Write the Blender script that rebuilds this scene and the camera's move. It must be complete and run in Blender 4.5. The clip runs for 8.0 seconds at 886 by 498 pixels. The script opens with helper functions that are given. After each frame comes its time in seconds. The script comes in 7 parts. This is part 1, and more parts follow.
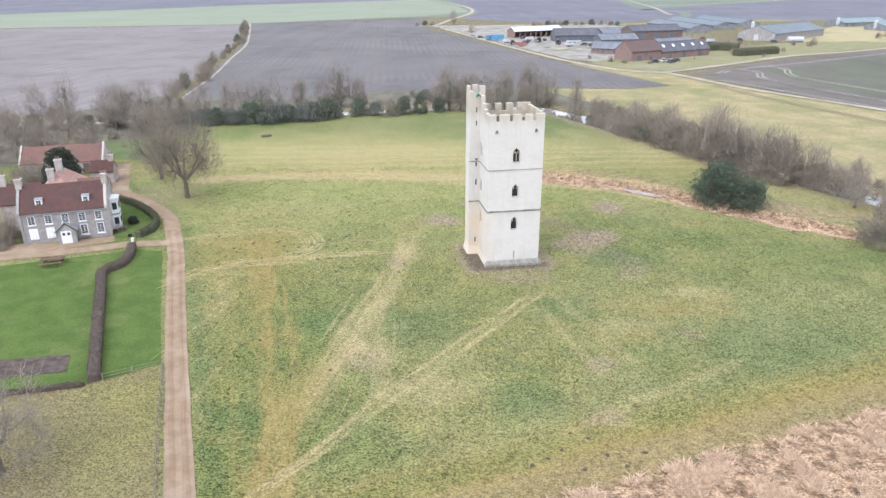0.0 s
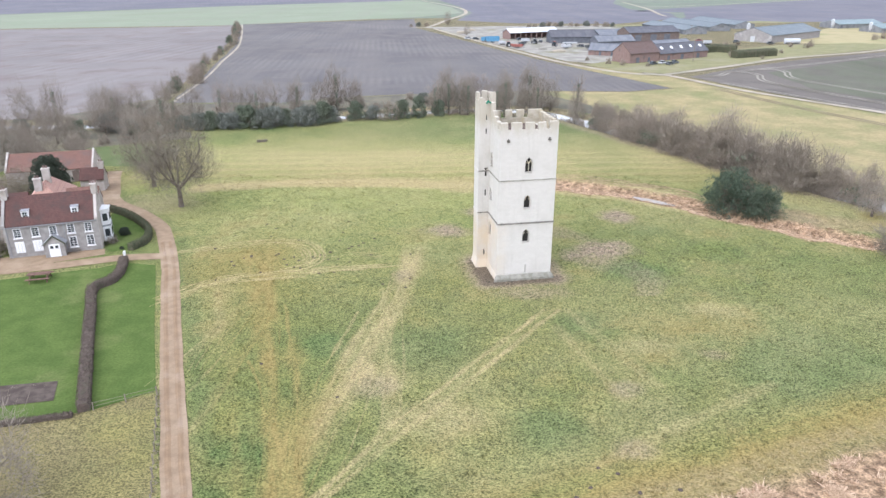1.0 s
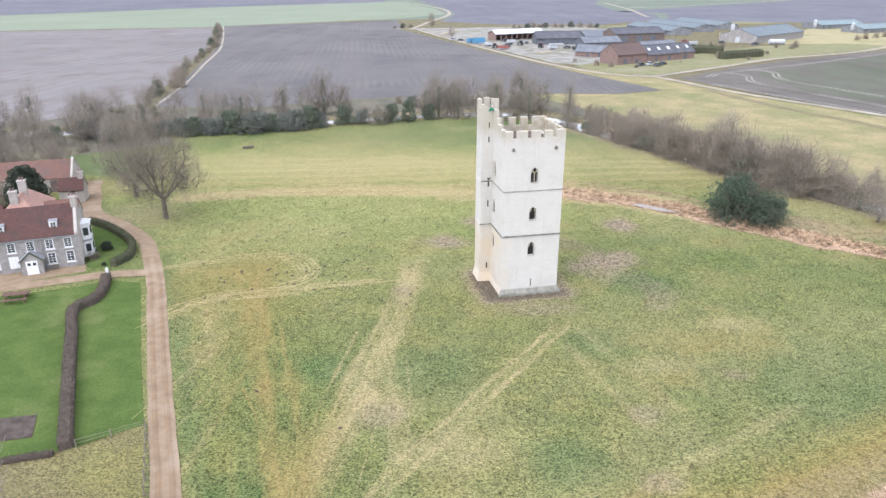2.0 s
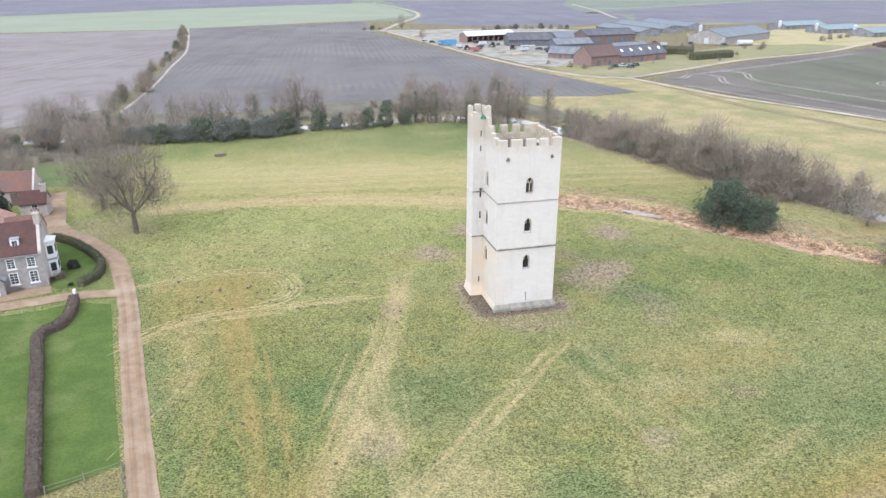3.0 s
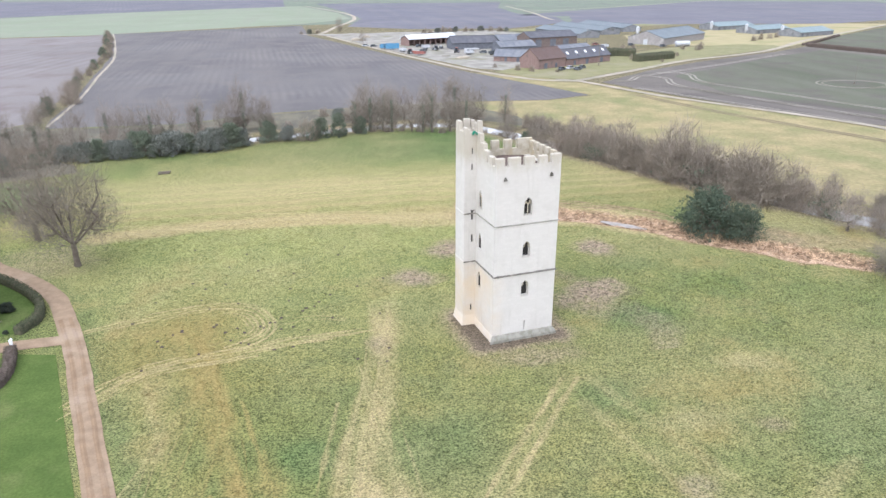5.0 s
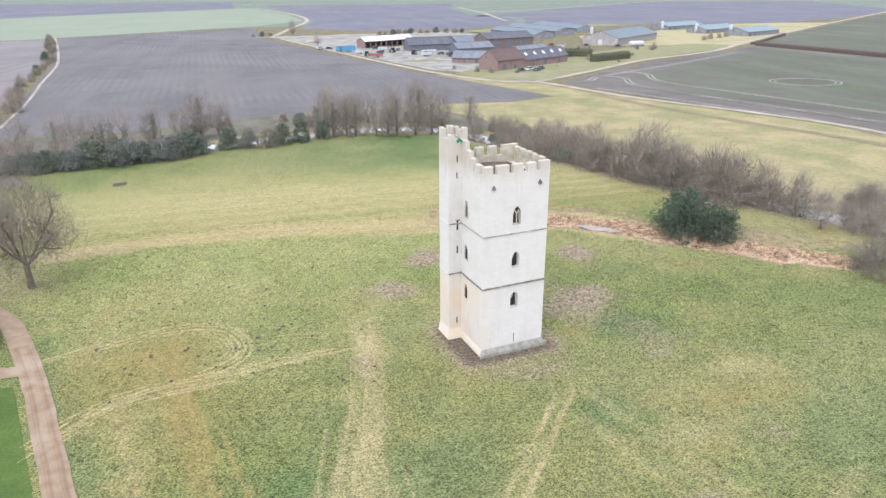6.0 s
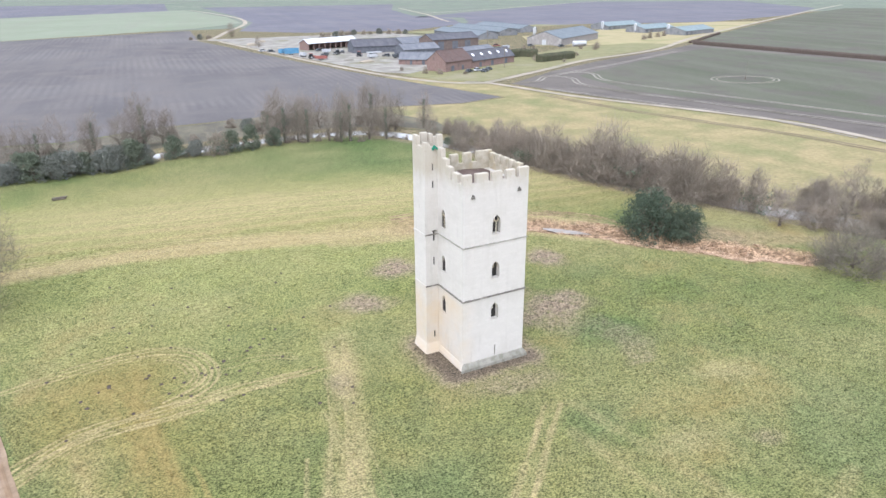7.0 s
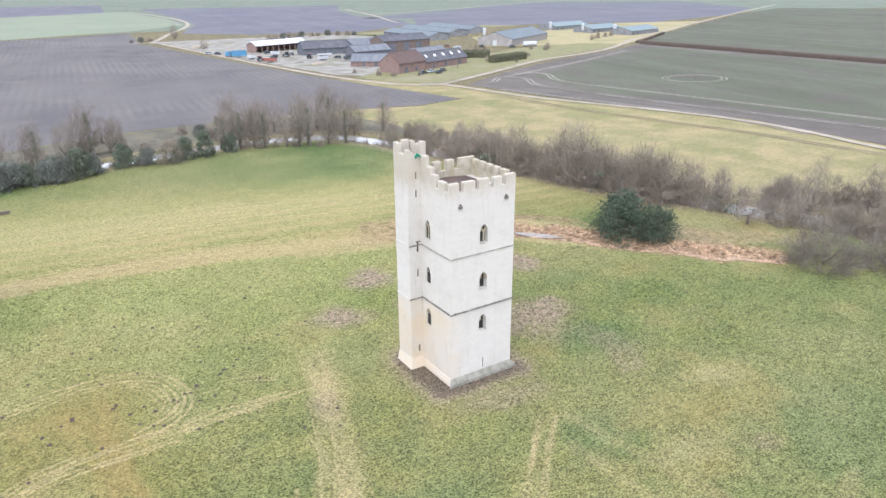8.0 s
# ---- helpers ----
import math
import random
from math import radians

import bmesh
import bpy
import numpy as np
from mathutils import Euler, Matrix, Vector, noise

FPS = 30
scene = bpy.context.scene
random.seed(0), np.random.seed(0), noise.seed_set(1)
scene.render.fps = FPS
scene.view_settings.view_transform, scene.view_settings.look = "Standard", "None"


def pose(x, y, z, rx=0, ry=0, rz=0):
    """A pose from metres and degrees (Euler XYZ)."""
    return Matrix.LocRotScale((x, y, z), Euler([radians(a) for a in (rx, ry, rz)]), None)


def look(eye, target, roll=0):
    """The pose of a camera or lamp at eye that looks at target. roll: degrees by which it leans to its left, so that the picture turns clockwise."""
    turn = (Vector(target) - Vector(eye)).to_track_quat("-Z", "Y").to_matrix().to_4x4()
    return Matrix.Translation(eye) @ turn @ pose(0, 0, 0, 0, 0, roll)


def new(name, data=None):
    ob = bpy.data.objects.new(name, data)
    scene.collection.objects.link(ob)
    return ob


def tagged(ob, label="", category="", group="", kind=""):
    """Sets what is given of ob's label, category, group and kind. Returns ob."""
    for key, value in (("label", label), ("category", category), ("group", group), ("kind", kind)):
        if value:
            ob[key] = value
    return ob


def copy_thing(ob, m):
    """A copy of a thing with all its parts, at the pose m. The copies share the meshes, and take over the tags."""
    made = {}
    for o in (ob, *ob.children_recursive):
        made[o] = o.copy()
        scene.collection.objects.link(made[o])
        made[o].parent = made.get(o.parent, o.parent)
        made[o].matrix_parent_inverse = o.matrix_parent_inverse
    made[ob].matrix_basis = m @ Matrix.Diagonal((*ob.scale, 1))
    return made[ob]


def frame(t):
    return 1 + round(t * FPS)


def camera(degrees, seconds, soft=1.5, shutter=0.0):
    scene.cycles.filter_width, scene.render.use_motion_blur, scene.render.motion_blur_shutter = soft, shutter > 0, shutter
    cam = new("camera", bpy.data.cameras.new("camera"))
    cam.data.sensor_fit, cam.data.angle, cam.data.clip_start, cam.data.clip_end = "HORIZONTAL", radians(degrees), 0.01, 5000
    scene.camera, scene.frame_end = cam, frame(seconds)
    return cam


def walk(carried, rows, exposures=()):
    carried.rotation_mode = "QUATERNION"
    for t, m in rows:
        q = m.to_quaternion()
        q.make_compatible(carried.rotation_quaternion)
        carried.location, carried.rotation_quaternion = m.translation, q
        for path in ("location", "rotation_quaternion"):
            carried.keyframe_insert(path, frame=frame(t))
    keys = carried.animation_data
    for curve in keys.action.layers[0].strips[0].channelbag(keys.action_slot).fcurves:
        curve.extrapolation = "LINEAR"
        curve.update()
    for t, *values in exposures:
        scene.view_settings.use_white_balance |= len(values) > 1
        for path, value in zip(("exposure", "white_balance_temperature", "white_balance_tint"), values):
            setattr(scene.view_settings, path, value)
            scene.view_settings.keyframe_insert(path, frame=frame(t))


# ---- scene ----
cam = camera(65.6, 8.0)
PATH = [
    (0, (0.039, 0.212, 37.218), (0.021, 2.069, 36.475), -0.2),
    (0.5, (-1.067, 2.544, 37.232), (-1.073, 4.402, 36.49), -0.2),
    (1, (-2.092, 4.751, 37.226), (-2.087, 6.609, 36.485), -0.1),
    (1.5, (-3.201, 6.952, 37.268), (-3.179, 8.81, 36.528), -0.1),
    (3, (-6.626, 13.48, 37.284), (-6.487, 15.335, 36.548), -0.1),
    (3.5, (-7.883, 15.506, 37.363), (-7.701, 17.358, 36.629), -0.1),
    (4, (-9.061, 17.586, 37.389), (-8.836, 19.433, 36.657), -0.2),
    (4.5, (-10.256, 19.681, 37.394), (-9.99, 21.524, 36.662), -0.2),
    (6, (-13.757, 25.486, 37.381), (-13.322, 27.297, 36.653), -0.3),
    (6.5, (-14.936, 27.288, 37.46), (-14.425, 29.079, 36.732), -0.4),
    (7, (-15.975, 29.187, 37.439), (-15.39, 30.956, 36.712), -0.4),
    (7.5, (-17.003, 31.114, 37.426), (-16.349, 32.859, 36.699), -0.4),
    (8, (-18.1, 32.987, 37.448), (-17.382, 34.707, 36.722), -0.4),
]
walk(cam, [(t, look(eye, target, roll)) for t, eye, target, roll in PATH], exposures=[(0.0, 1.49, 5800, 12.5), (8.0, 1.49, 5800, 12.5)])

# ---- body ----
# world and sun: a bright overcast winter day
SUN_TO = Vector((-0.40, -0.55, 0.73)).normalized()
world = bpy.data.worlds.new("overcast_sky")
scene.world = world
world.use_nodes = True
wt = world.node_tree
wt.nodes.clear()
sky = wt.nodes.new("ShaderNodeTexSky")
sky.sky_type = "NISHITA"
sky.sun_disc = False
sky.sun_elevation = math.asin(SUN_TO.z)
sky.sun_rotation = math.atan2(SUN_TO.x, SUN_TO.y)
sky.air_density, sky.dust_density, sky.ozone_density = 1.0, 4.0, 1.0
cloud = wt.nodes.new("ShaderNodeHueSaturation")
cloud.inputs["Saturation"].default_value = 0.30
bg = wt.nodes.new("ShaderNodeBackground")
bg.inputs["Strength"].default_value = 0.15
wout = wt.nodes.new("ShaderNodeOutputWorld")
wt.links.new(sky.outputs[0], cloud.inputs["Color"])
veil = wt.nodes.new("ShaderNodeMix")
veil.data_type = "RGBA"
veil.inputs[0].default_value = 0.65
veil.inputs[7].default_value = (5.36, 5.51, 5.92, 1)
wt.links.new(cloud.outputs[0], veil.inputs[6])
wt.links.new(veil.outputs[2], bg.inputs["Color"])
wt.links.new(bg.outputs[0], wout.inputs[0])

sun = new("sun", bpy.data.lights.new("sun", "SUN"))
sun.data.energy = 0.55
sun.data.angle = radians(45)
sun.data.color = (1.0, 0.97, 0.92)
sun.matrix_world = look((0, 0, 200), Vector((0, 0, 200)) - SUN_TO)


# ---- materials ----
class Mat:
    """A small wrapper round a node material."""

    def __init__(self, name, rough=0.9, spec=0.3, metal=0.0):
        self.m = bpy.data.materials.new(name)
        self.m.use_nodes = True
        self.t = self.m.node_tree
        self.b = self.t.nodes["Principled BSDF"]
        self.b.inputs["Roughness"].default_value = rough
        self.b.inputs["Metallic"].default_value = metal
        self.b.inputs["Specular IOR Level"].default_value = spec
        self.co = self.node("ShaderNodeTexCoord").outputs["Object"]

    def node(self, kind):
        return self.t.nodes.new(kind)

    def put(self, value, socket):
        if isinstance(value, bpy.types.NodeSocket):
            self.t.links.new(value, socket)
        elif isinstance(value, tuple) and len(value) == 3 and socket.type == "RGBA":
            socket.default_value = (*value, 1)
        else:
            socket.default_value = value

    def noise(self, scale, detail=4, rough=0.55, stretch=None, offset=None, distort=0.0):
        n = self.node("ShaderNodeTexNoise")
        n.inputs["Scale"].default_value = scale
        n.inputs["Detail"].default_value = detail
        n.inputs["Roughness"].default_value = rough
        n.inputs["Distortion"].default_value = distort
        self.put(self.shift(stretch, offset) if stretch or offset else self.co, n.inputs["Vector"])
        return n.outputs["Fac"]

    def shift(self, stretch=None, offset=None, turn=0.0):
        g = self.node("ShaderNodeMapping")
        self.put(self.co, g.inputs["Vector"])
        if stretch:
            g.inputs["Scale"].default_value = stretch
        if offset:
            g.inputs["Location"].default_value = offset
        g.inputs["Rotation"].default_value = (0, 0, turn)
        return g.outputs[0]

    def ramp(self, fac, a, b):
        r = self.node("ShaderNodeMapRange")
        r.interpolation_type = "SMOOTHSTEP"
        self.put(fac, r.inputs["Value"])
        r.inputs["From Min"].default_value, r.inputs["From Max"].default_value = min(a, b), max(a, b)
        if a > b:
            r.inputs["To Min"].default_value, r.inputs["To Max"].default_value = 1.0, 0.0
        return r.outputs["Result"]

    def mix(self, fac, a, b, mode="MIX"):
        x = self.node("ShaderNodeMix")
        x.data_type, x.blend_type = "RGBA", mode
        self.put(fac, x.inputs[0])
        self.put(a, x.inputs[6])
        self.put(b, x.inputs[7])
        return x.outputs[2]

    def maths(self, op, a, b=0.0):
        x = self.node("ShaderNodeMath")
        x.operation = op
        self.put(a, x.inputs[0])
        self.put(b, x.inputs[1])
        return x.outputs[0]

    def attr(self, name):
        a = self.node("ShaderNodeAttribute")
        a.attribute_name = name
        return a.outputs["Fac"]

    def island(self):
        return self.node("ShaderNodeNewGeometry").outputs["Random Per Island"]

    def any(self):
        return self.node("ShaderNodeObjectInfo").outputs["Random"]

    def color(self, value):
        self.put(value, self.b.inputs["Base Color"])
        return self

    def bump(self, height, strength=0.4, distance=0.05):
        n = self.node("ShaderNodeBump")
        n.inputs["Strength"].default_value = strength
        n.inputs["Distance"].default_value = distance
        self.put(height, n.inputs["Height"])
        self.put(n.outputs[0], self.b.inputs["Normal"])
        return self


def surface(name, c1, c2, scale, rough=0.9, c3=None, scale3=0.3, grain=20.0, bump=0.3, dist=0.02, spec=0.08, metal=0.0, vary=0.15):
    """A plain weathered surface: two tones, stains and fine grain."""
    k = Mat(name, rough, spec, metal)
    col = k.mix(k.ramp(k.noise(scale, 5), 0.32, 0.68), c1, c2)
    if c3:
        col = k.mix(k.ramp(k.noise(scale3, 4, offset=(7.3, 2.1, 4.4)), 0.5, 0.72), col, c3)
    fine = k.noise(grain, 3)
    col = k.mix(vary, col, k.mix(fine, (0.25, 0.25, 0.25), (1.0, 1.0, 1.0)), "OVERLAY")
    k.color(col).bump(fine, bump, dist)
    return k.m


def grass_material():
    """Winter pasture: mottled tussocks, mixed by the wear that the ground carries."""
    k = Mat("pasture", 0.95, 0.03)
    big = k.ramp(k.noise(0.045, 4), 0.35, 0.65)
    mid = k.ramp(k.noise(0.28, 4, offset=(3, 8, 0)), 0.35, 0.68)
    clump = k.noise(2.2, 4, 0.62, stretch=(0.85, 1.2, 1.0), distort=1.0)
    fine = k.noise(6.0, 3, 0.7, stretch=(0.85, 1.15, 1.0), distort=0.5)
    col = k.mix(big, (0.120, 0.139, 0.050), (0.152, 0.155, 0.054))
    col = k.mix(mid, col, (0.109, 0.126, 0.048))
    col = k.mix(k.attr("lush"), col, (0.074, 0.110, 0.041))
    col = k.mix(k.attr("pale"), col, k.mix(mid, (0.184, 0.201, 0.072), (0.160, 0.177, 0.067)))
    straw = k.mix(k.noise(1.1, 4), (0.262, 0.212, 0.104), (0.345, 0.286, 0.158))
    straw = k.mix(k.attr("gold"), straw, k.mix(k.noise(0.8, 4), (0.190, 0.151, 0.058), (0.244, 0.196, 0.078)))
    dry = k.maths("MULTIPLY", k.attr("dry"), k.ramp(k.noise(0.9, 5, 0.7), -0.1, 0.55))
    col = k.mix(dry, col, straw)
    soil = k.mix(k.ramp(k.noise(2.2, 4), 0.4, 0.65), (0.255, 0.202, 0.145), (0.135, 0.102, 0.072))
    col = k.mix(k.maths("MULTIPLY", k.attr("bare"), k.ramp(k.noise(0.8, 5, 0.7, offset=(1, 5, 0)), 0.2, 0.55)), col, soil)
    reed = k.mix(k.ramp(k.noise(0.9, 5, 0.7), 0.38, 0.62), (0.36, 0.250, 0.160), (0.140, 0.094, 0.060))
    col = k.mix(k.attr("reed"), col, reed)
    col = k.mix(k.attr("mud"), col, k.mix(k.noise(3.0, 4), (0.085, 0.068, 0.052), (0.13, 0.105, 0.08)))
    # grass mottling, with tussock highlights and shadows painted in as light and dark
    relief_tone = k.maths("ADD", k.maths("MULTIPLY", k.ramp(clump, 0.36, 0.66), 0.32), k.maths("MULTIPLY", k.ramp(fine, 0.39, 0.60), 0.68))
    worn = k.maths("MULTIPLY", k.maths("SUBTRACT", 1.0, k.maths("MULTIPLY", k.attr("dry"), 0.42)), 0.85)
    col = k.mix(worn, col, k.mix(relief_tone, (0.05, 0.07, 0.07), (1.0, 0.96, 0.92)), "OVERLAY")
    k.color(col).bump(k.maths("ADD", clump, k.maths("MULTIPLY", fine, 0.6)), 0.8, 0.17)
    return k.m


def tilled(name, c1, c2, turn, pitch, depth=0.35, c3=None):
    """Worked soil or a young crop in drilled rows that run along one direction."""
    k = Mat(name, 0.95, 0.04)
    w = k.node("ShaderNodeTexWave")
    w.wave_type, w.bands_direction = "BANDS", "X"
    w.inputs["Scale"].default_value = pitch
    w.inputs["Distortion"].default_value = 1.2
    w.inputs["Detail"].default_value = 3
    w.inputs["Detail Scale"].default_value = 0.6
    k.put(k.shift(turn=turn), w.inputs["Vector"])
    col = k.mix(k.ramp(k.noise(0.012, 5), 0.35, 0.65), c1, c2)
    drift = k.noise(0.02, 4, 0.6, stretch=(3.0, 0.2, 1.0), offset=(11, 3, 0), distort=0.4)
    col = k.mix(k.maths("MULTIPLY", k.ramp(drift, 0.35, 0.7), 0.22), col, (0.20, 0.175, 0.155))
    col = k.mix(k.ramp(k.noise(0.05, 5, 0.65, offset=(40, 9, 0)), 0.45, 0.7), col, c3 or c1)
    patchy = k.ramp(k.noise(0.016, 4, 0.6, offset=(5, 21, 0)), 0.42, 0.62)
    col = k.mix(k.maths("MULTIPLY", k.maths("MULTIPLY", w.outputs["Fac"], patchy), depth), col, k.mix(0.5, col, (0.30, 0.27, 0.26)))
    col = k.mix(0.3, col, k.mix(k.noise(1.1, 4, 0.7), (0.15, 0.15, 0.15), (0.9, 0.9, 0.9)), "OVERLAY")
    k.color(col).bump(k.noise(1.4, 4), 0.5, 0.2)
    return k.m


def limestone():
    """Pale ashlar, washed and stained, with hair-thin joints."""
    k = Mat("limestone", 0.88, 0.25)
    sep = k.node("ShaderNodeSeparateXYZ")
    k.put(k.co, sep.inputs[0])
    cmb = k.node("ShaderNodeCombineXYZ")
    k.put(k.maths("ADD", sep.outputs[0], sep.outputs[1]), cmb.inputs[0])
    k.put(sep.outputs[2], cmb.inputs[1])
    brick = k.node("ShaderNodeTexBrick")
    k.put(cmb.outputs[0], brick.inputs["Vector"])
    brick.inputs["Scale"].default_value = 1.0
    brick.inputs["Brick Width"].default_value = 0.62
    brick.inputs["Row Height"].default_value = 0.30
    brick.inputs["Mortar Size"].default_value = 0.008
    brick.inputs["Color1"].default_value = (0.470, 0.443, 0.402, 1)
    brick.inputs["Color2"].default_value = (0.495, 0.467, 0.424, 1)
    brick.inputs["Mortar"].default_value = (0.445, 0.417, 0.373, 1)
    col = brick.outputs["Color"]
    col = k.mix(k.ramp(k.noise(0.35, 5, 0.6), 0.45, 0.75), col, (0.430, 0.402, 0.358))
    # rain streaks and lichen
    streak = k.noise(1.6, 5, 0.65, stretch=(1.0, 1.0, 0.12))
    col = k.mix(k.maths("MULTIPLY", k.ramp(streak, 0.52, 0.80), 0.34), col, (0.30, 0.272, 0.23))
    band = k.ramp(k.maths("ADD", sep.outputs[2], k.maths("MULTIPLY", k.noise(1.2, 5, 0.7, stretch=(1, 1, 0.4)), 2.6)), 19.9, 22.0)
    col = k.mix(k.maths("MULTIPLY", band, 0.62), col, (0.34, 0.295, 0.215))
    lichen = k.ramp(k.noise(2.4, 5, 0.7, offset=(9, 2, 5)), 0.62, 0.74)
    high = k.ramp(sep.outputs[2], 17.5, 20.5)
    col = k.mix(k.maths("MULTIPLY", lichen, k.maths("MULTIPLY", high, 0.55)), col, (0.26, 0.225, 0.15))
    warm = k.maths("MULTIPLY", k.ramp(k.noise(0.35, 5, 0.6, offset=(4, 4, 1)), 0.15, 0.70), k.maths("MULTIPLY", k.ramp(k.maths("ADD", sep.outputs[2], k.maths("MULTIPLY", k.noise(0.9, 4, offset=(2, 7, 3)), 1.2)), 8.7, 7.6), k.maths("MULTIPLY", k.ramp(k.maths("ADD", sep.outputs[0], k.maths("MULTIPLY", k.noise(0.8, 4, offset=(6, 1, 9)), 1.6)), 2.6, 0.3), 0.85)))
    col = k.mix(warm, col, (0.50, 0.405, 0.285))
    grime = k.ramp(k.noise(0.55, 6, 0.72, stretch=(1.0, 1.0, 0.35), offset=(12, 5, 2)), 0.55, 0.78)
    col = k.mix(k.maths("MULTIPLY", grime, 0.30), col, (0.31, 0.275, 0.225))
    fine = k.noise(14, 4)
    col = k.mix(0.14, col, k.mix(fine, (0.2, 0.2, 0.2), (1, 1, 1)), "OVERLAY")
    k.color(col).bump(k.maths("ADD", brick.outputs["Fac"], k.maths("MULTIPLY", fine, -0.6)), 0.15, 0.015)
    k.t.nodes[-1].invert = True
    return k.m


def tiles(name, c1, c2, c3, along=0.24, course=0.2):
    """Plain clay tiles in courses; object x runs along the eaves."""
    k = Mat(name, 0.85, 0.25)
    sep = k.node("ShaderNodeSeparateXYZ")
    k.put(k.co, sep.inputs[0])
    cmb = k.node("ShaderNodeCombineXYZ")
    k.put(k.maths("ADD", sep.outputs[0], k.maths("MULTIPLY", sep.outputs[1], 0.001)), cmb.inputs[0])
    k.put(sep.outputs[2], cmb.inputs[1])
    brick = k.node("ShaderNodeTexBrick")
    k.put(cmb.outputs[0], brick.inputs["Vector"])
    brick.inputs["Scale"].default_value = 1.0
    brick.inputs["Brick Width"].default_value = along
    brick.inputs["Row Height"].default_value = course
    brick.inputs["Mortar Size"].default_value = 0.012
    brick.inputs["Color1"].default_value = (*c1, 1)
    brick.inputs["Color2"].default_value = (*c2, 1)
    brick.inputs["Mortar"].default_value = (*[v * 0.55 for v in c1], 1)
    col = k.mix(k.ramp(k.noise(0.45, 5, 0.65), 0.45, 0.72), brick.outputs["Color"], c3)
    fine = k.noise(9, 4)
    col = k.mix(0.25, col, k.mix(fine, (0.2, 0.2, 0.2), (1, 1, 1)), "OVERLAY")
    k.color(col).bump(k.maths("ADD", brick.outputs["Fac"], k.maths("MULTIPLY", fine, -0.5)), 0.6, 0.03)
    k.t.nodes[-1].invert = True
    return k.m


def sheeting(name, c1, c2, rough=0.75):
    """Profiled roof sheets; object x runs along the eaves."""
    k = Mat(name, rough, 0.15)
    w = k.node("ShaderNodeTexWave")
    w.wave_type, w.bands_direction = "BANDS", "X"
    w.inputs["Scale"].default_value = 0.9
    k.put(k.co, w.inputs["Vector"])
    col = k.mix(k.ramp(k.noise(0.3, 5, 0.65), 0.35, 0.7), c1, c2)
    col = k.mix(k.maths("MULTIPLY", k.ramp(k.noise(0.9, 4, stretch=(1.0, 0.1, 0.1)), 0.5, 0.8), 0.4), col, tuple(v * 0.55 for v in c1))
    k.color(col).bump(w.outputs["Fac"], 0.5, 0.06)
    return k.m


def leaf_material(name, c1, c2, rough=0.8, spec=0.04):
    k = Mat(name, rough, spec)
    col = k.mix(k.island(), c1, c2)
    col = k.mix(k.maths("MULTIPLY", k.any(), 0.5), col, k.mix(0.6, col, (0.10, 0.10, 0.07)))
    k.color(col)
    return k.m


M_GRASS = grass_material()
M_LAWN = surface("lawn_turf", (0.054, 0.080, 0.022), (0.072, 0.100, 0.028), 0.35, 0.95, (0.096, 0.114, 0.040), 0.16, 4.0, 0.6, 0.06, 0.03, vary=0.6)
M_DARKSOIL = tilled("ploughed_soil", (0.101, 0.094, 0.093), (0.125, 0.116, 0.113), radians(-5), 0.10, 0.19, (0.136, 0.122, 0.114))
M_STUBBLE = tilled("stubble_soil", (0.152, 0.137, 0.131), (0.181, 0.163, 0.155), radians(6.8), 0.045, 0.40, (0.150, 0.126, 0.116))
# far wheat and far soil: distance haze painted in as paler, bluer base colour
M_HAZYWHEAT = tilled("hazy_far_wheat", (0.135, 0.160, 0.118), (0.155, 0.178, 0.130), radians(40), 0.02, 0.05, (0.120, 0.122, 0.108))
M_HAZYSOIL = tilled("hazy_far_soil", (0.115, 0.112, 0.128), (0.135, 0.130, 0.145), radians(-14), 0.05, 0.2)
M_WHEAT = tilled("winter_wheat", (0.084, 0.090, 0.061), (0.100, 0.104, 0.073), radians(35), 0.05, 0.03, (0.098, 0.088, 0.074))
M_PALEWHEAT = tilled("pale_wheat", (0.182, 0.205, 0.142), (0.202, 0.222, 0.160), radians(80), 0.03, 0.15)
M_SOILHEAD = tilled("headland_soil", (0.100, 0.088, 0.078), (0.125, 0.110, 0.095), radians(25), 0.2, 0.08)
M_DRIVE = surface("gravel_drive", (0.240, 0.174, 0.116), (0.195, 0.140, 0.092), 0.9, 0.95, (0.270, 0.206, 0.142), 0.25, 7.0, 0.5, 0.03, vary=0.3)
M_RUT = surface("packed_gravel", (0.215, 0.148, 0.092), (0.175, 0.120, 0.076), 0.9, 0.95, (0.25, 0.19, 0.138), 0.25, 7.0, 0.5, 0.03, vary=0.3)
M_TRACK = surface("chalk_track", (0.33, 0.285, 0.225), (0.245, 0.212, 0.162), 0.15, 0.95, (0.21, 0.195, 0.135), 0.05, 3.0, 0.3, 0.03)
M_YARD = surface("concrete_yard", (0.27, 0.250, 0.218), (0.175, 0.162, 0.135), 0.14, 0.9, (0.155, 0.150, 0.092), 0.06, 2.0, 0.3, 0.02)
M_ROUGH = surface("rough_grass", (0.178, 0.157, 0.077), (0.240, 0.196, 0.104), 0.13, 0.95, (0.148, 0.146, 0.066), 0.06, 1.1, 0.6, 0.2, vary=0.55)
M_SCRUB = surface("scrubby_bank", (0.125, 0.112, 0.080), (0.085, 0.078, 0.062), 0.16, 0.95, (0.165, 0.145, 0.090), 0.05, 1.2, 0.6, 0.2, vary=0.5)
M_TRAM = surface("wheel_rut_soil", (0.27, 0.245, 0.205), (0.22, 0.20, 0.165), 0.15, 0.95, (0.15, 0.14, 0.10), 0.05, 3.0, 0.3, 0.03)
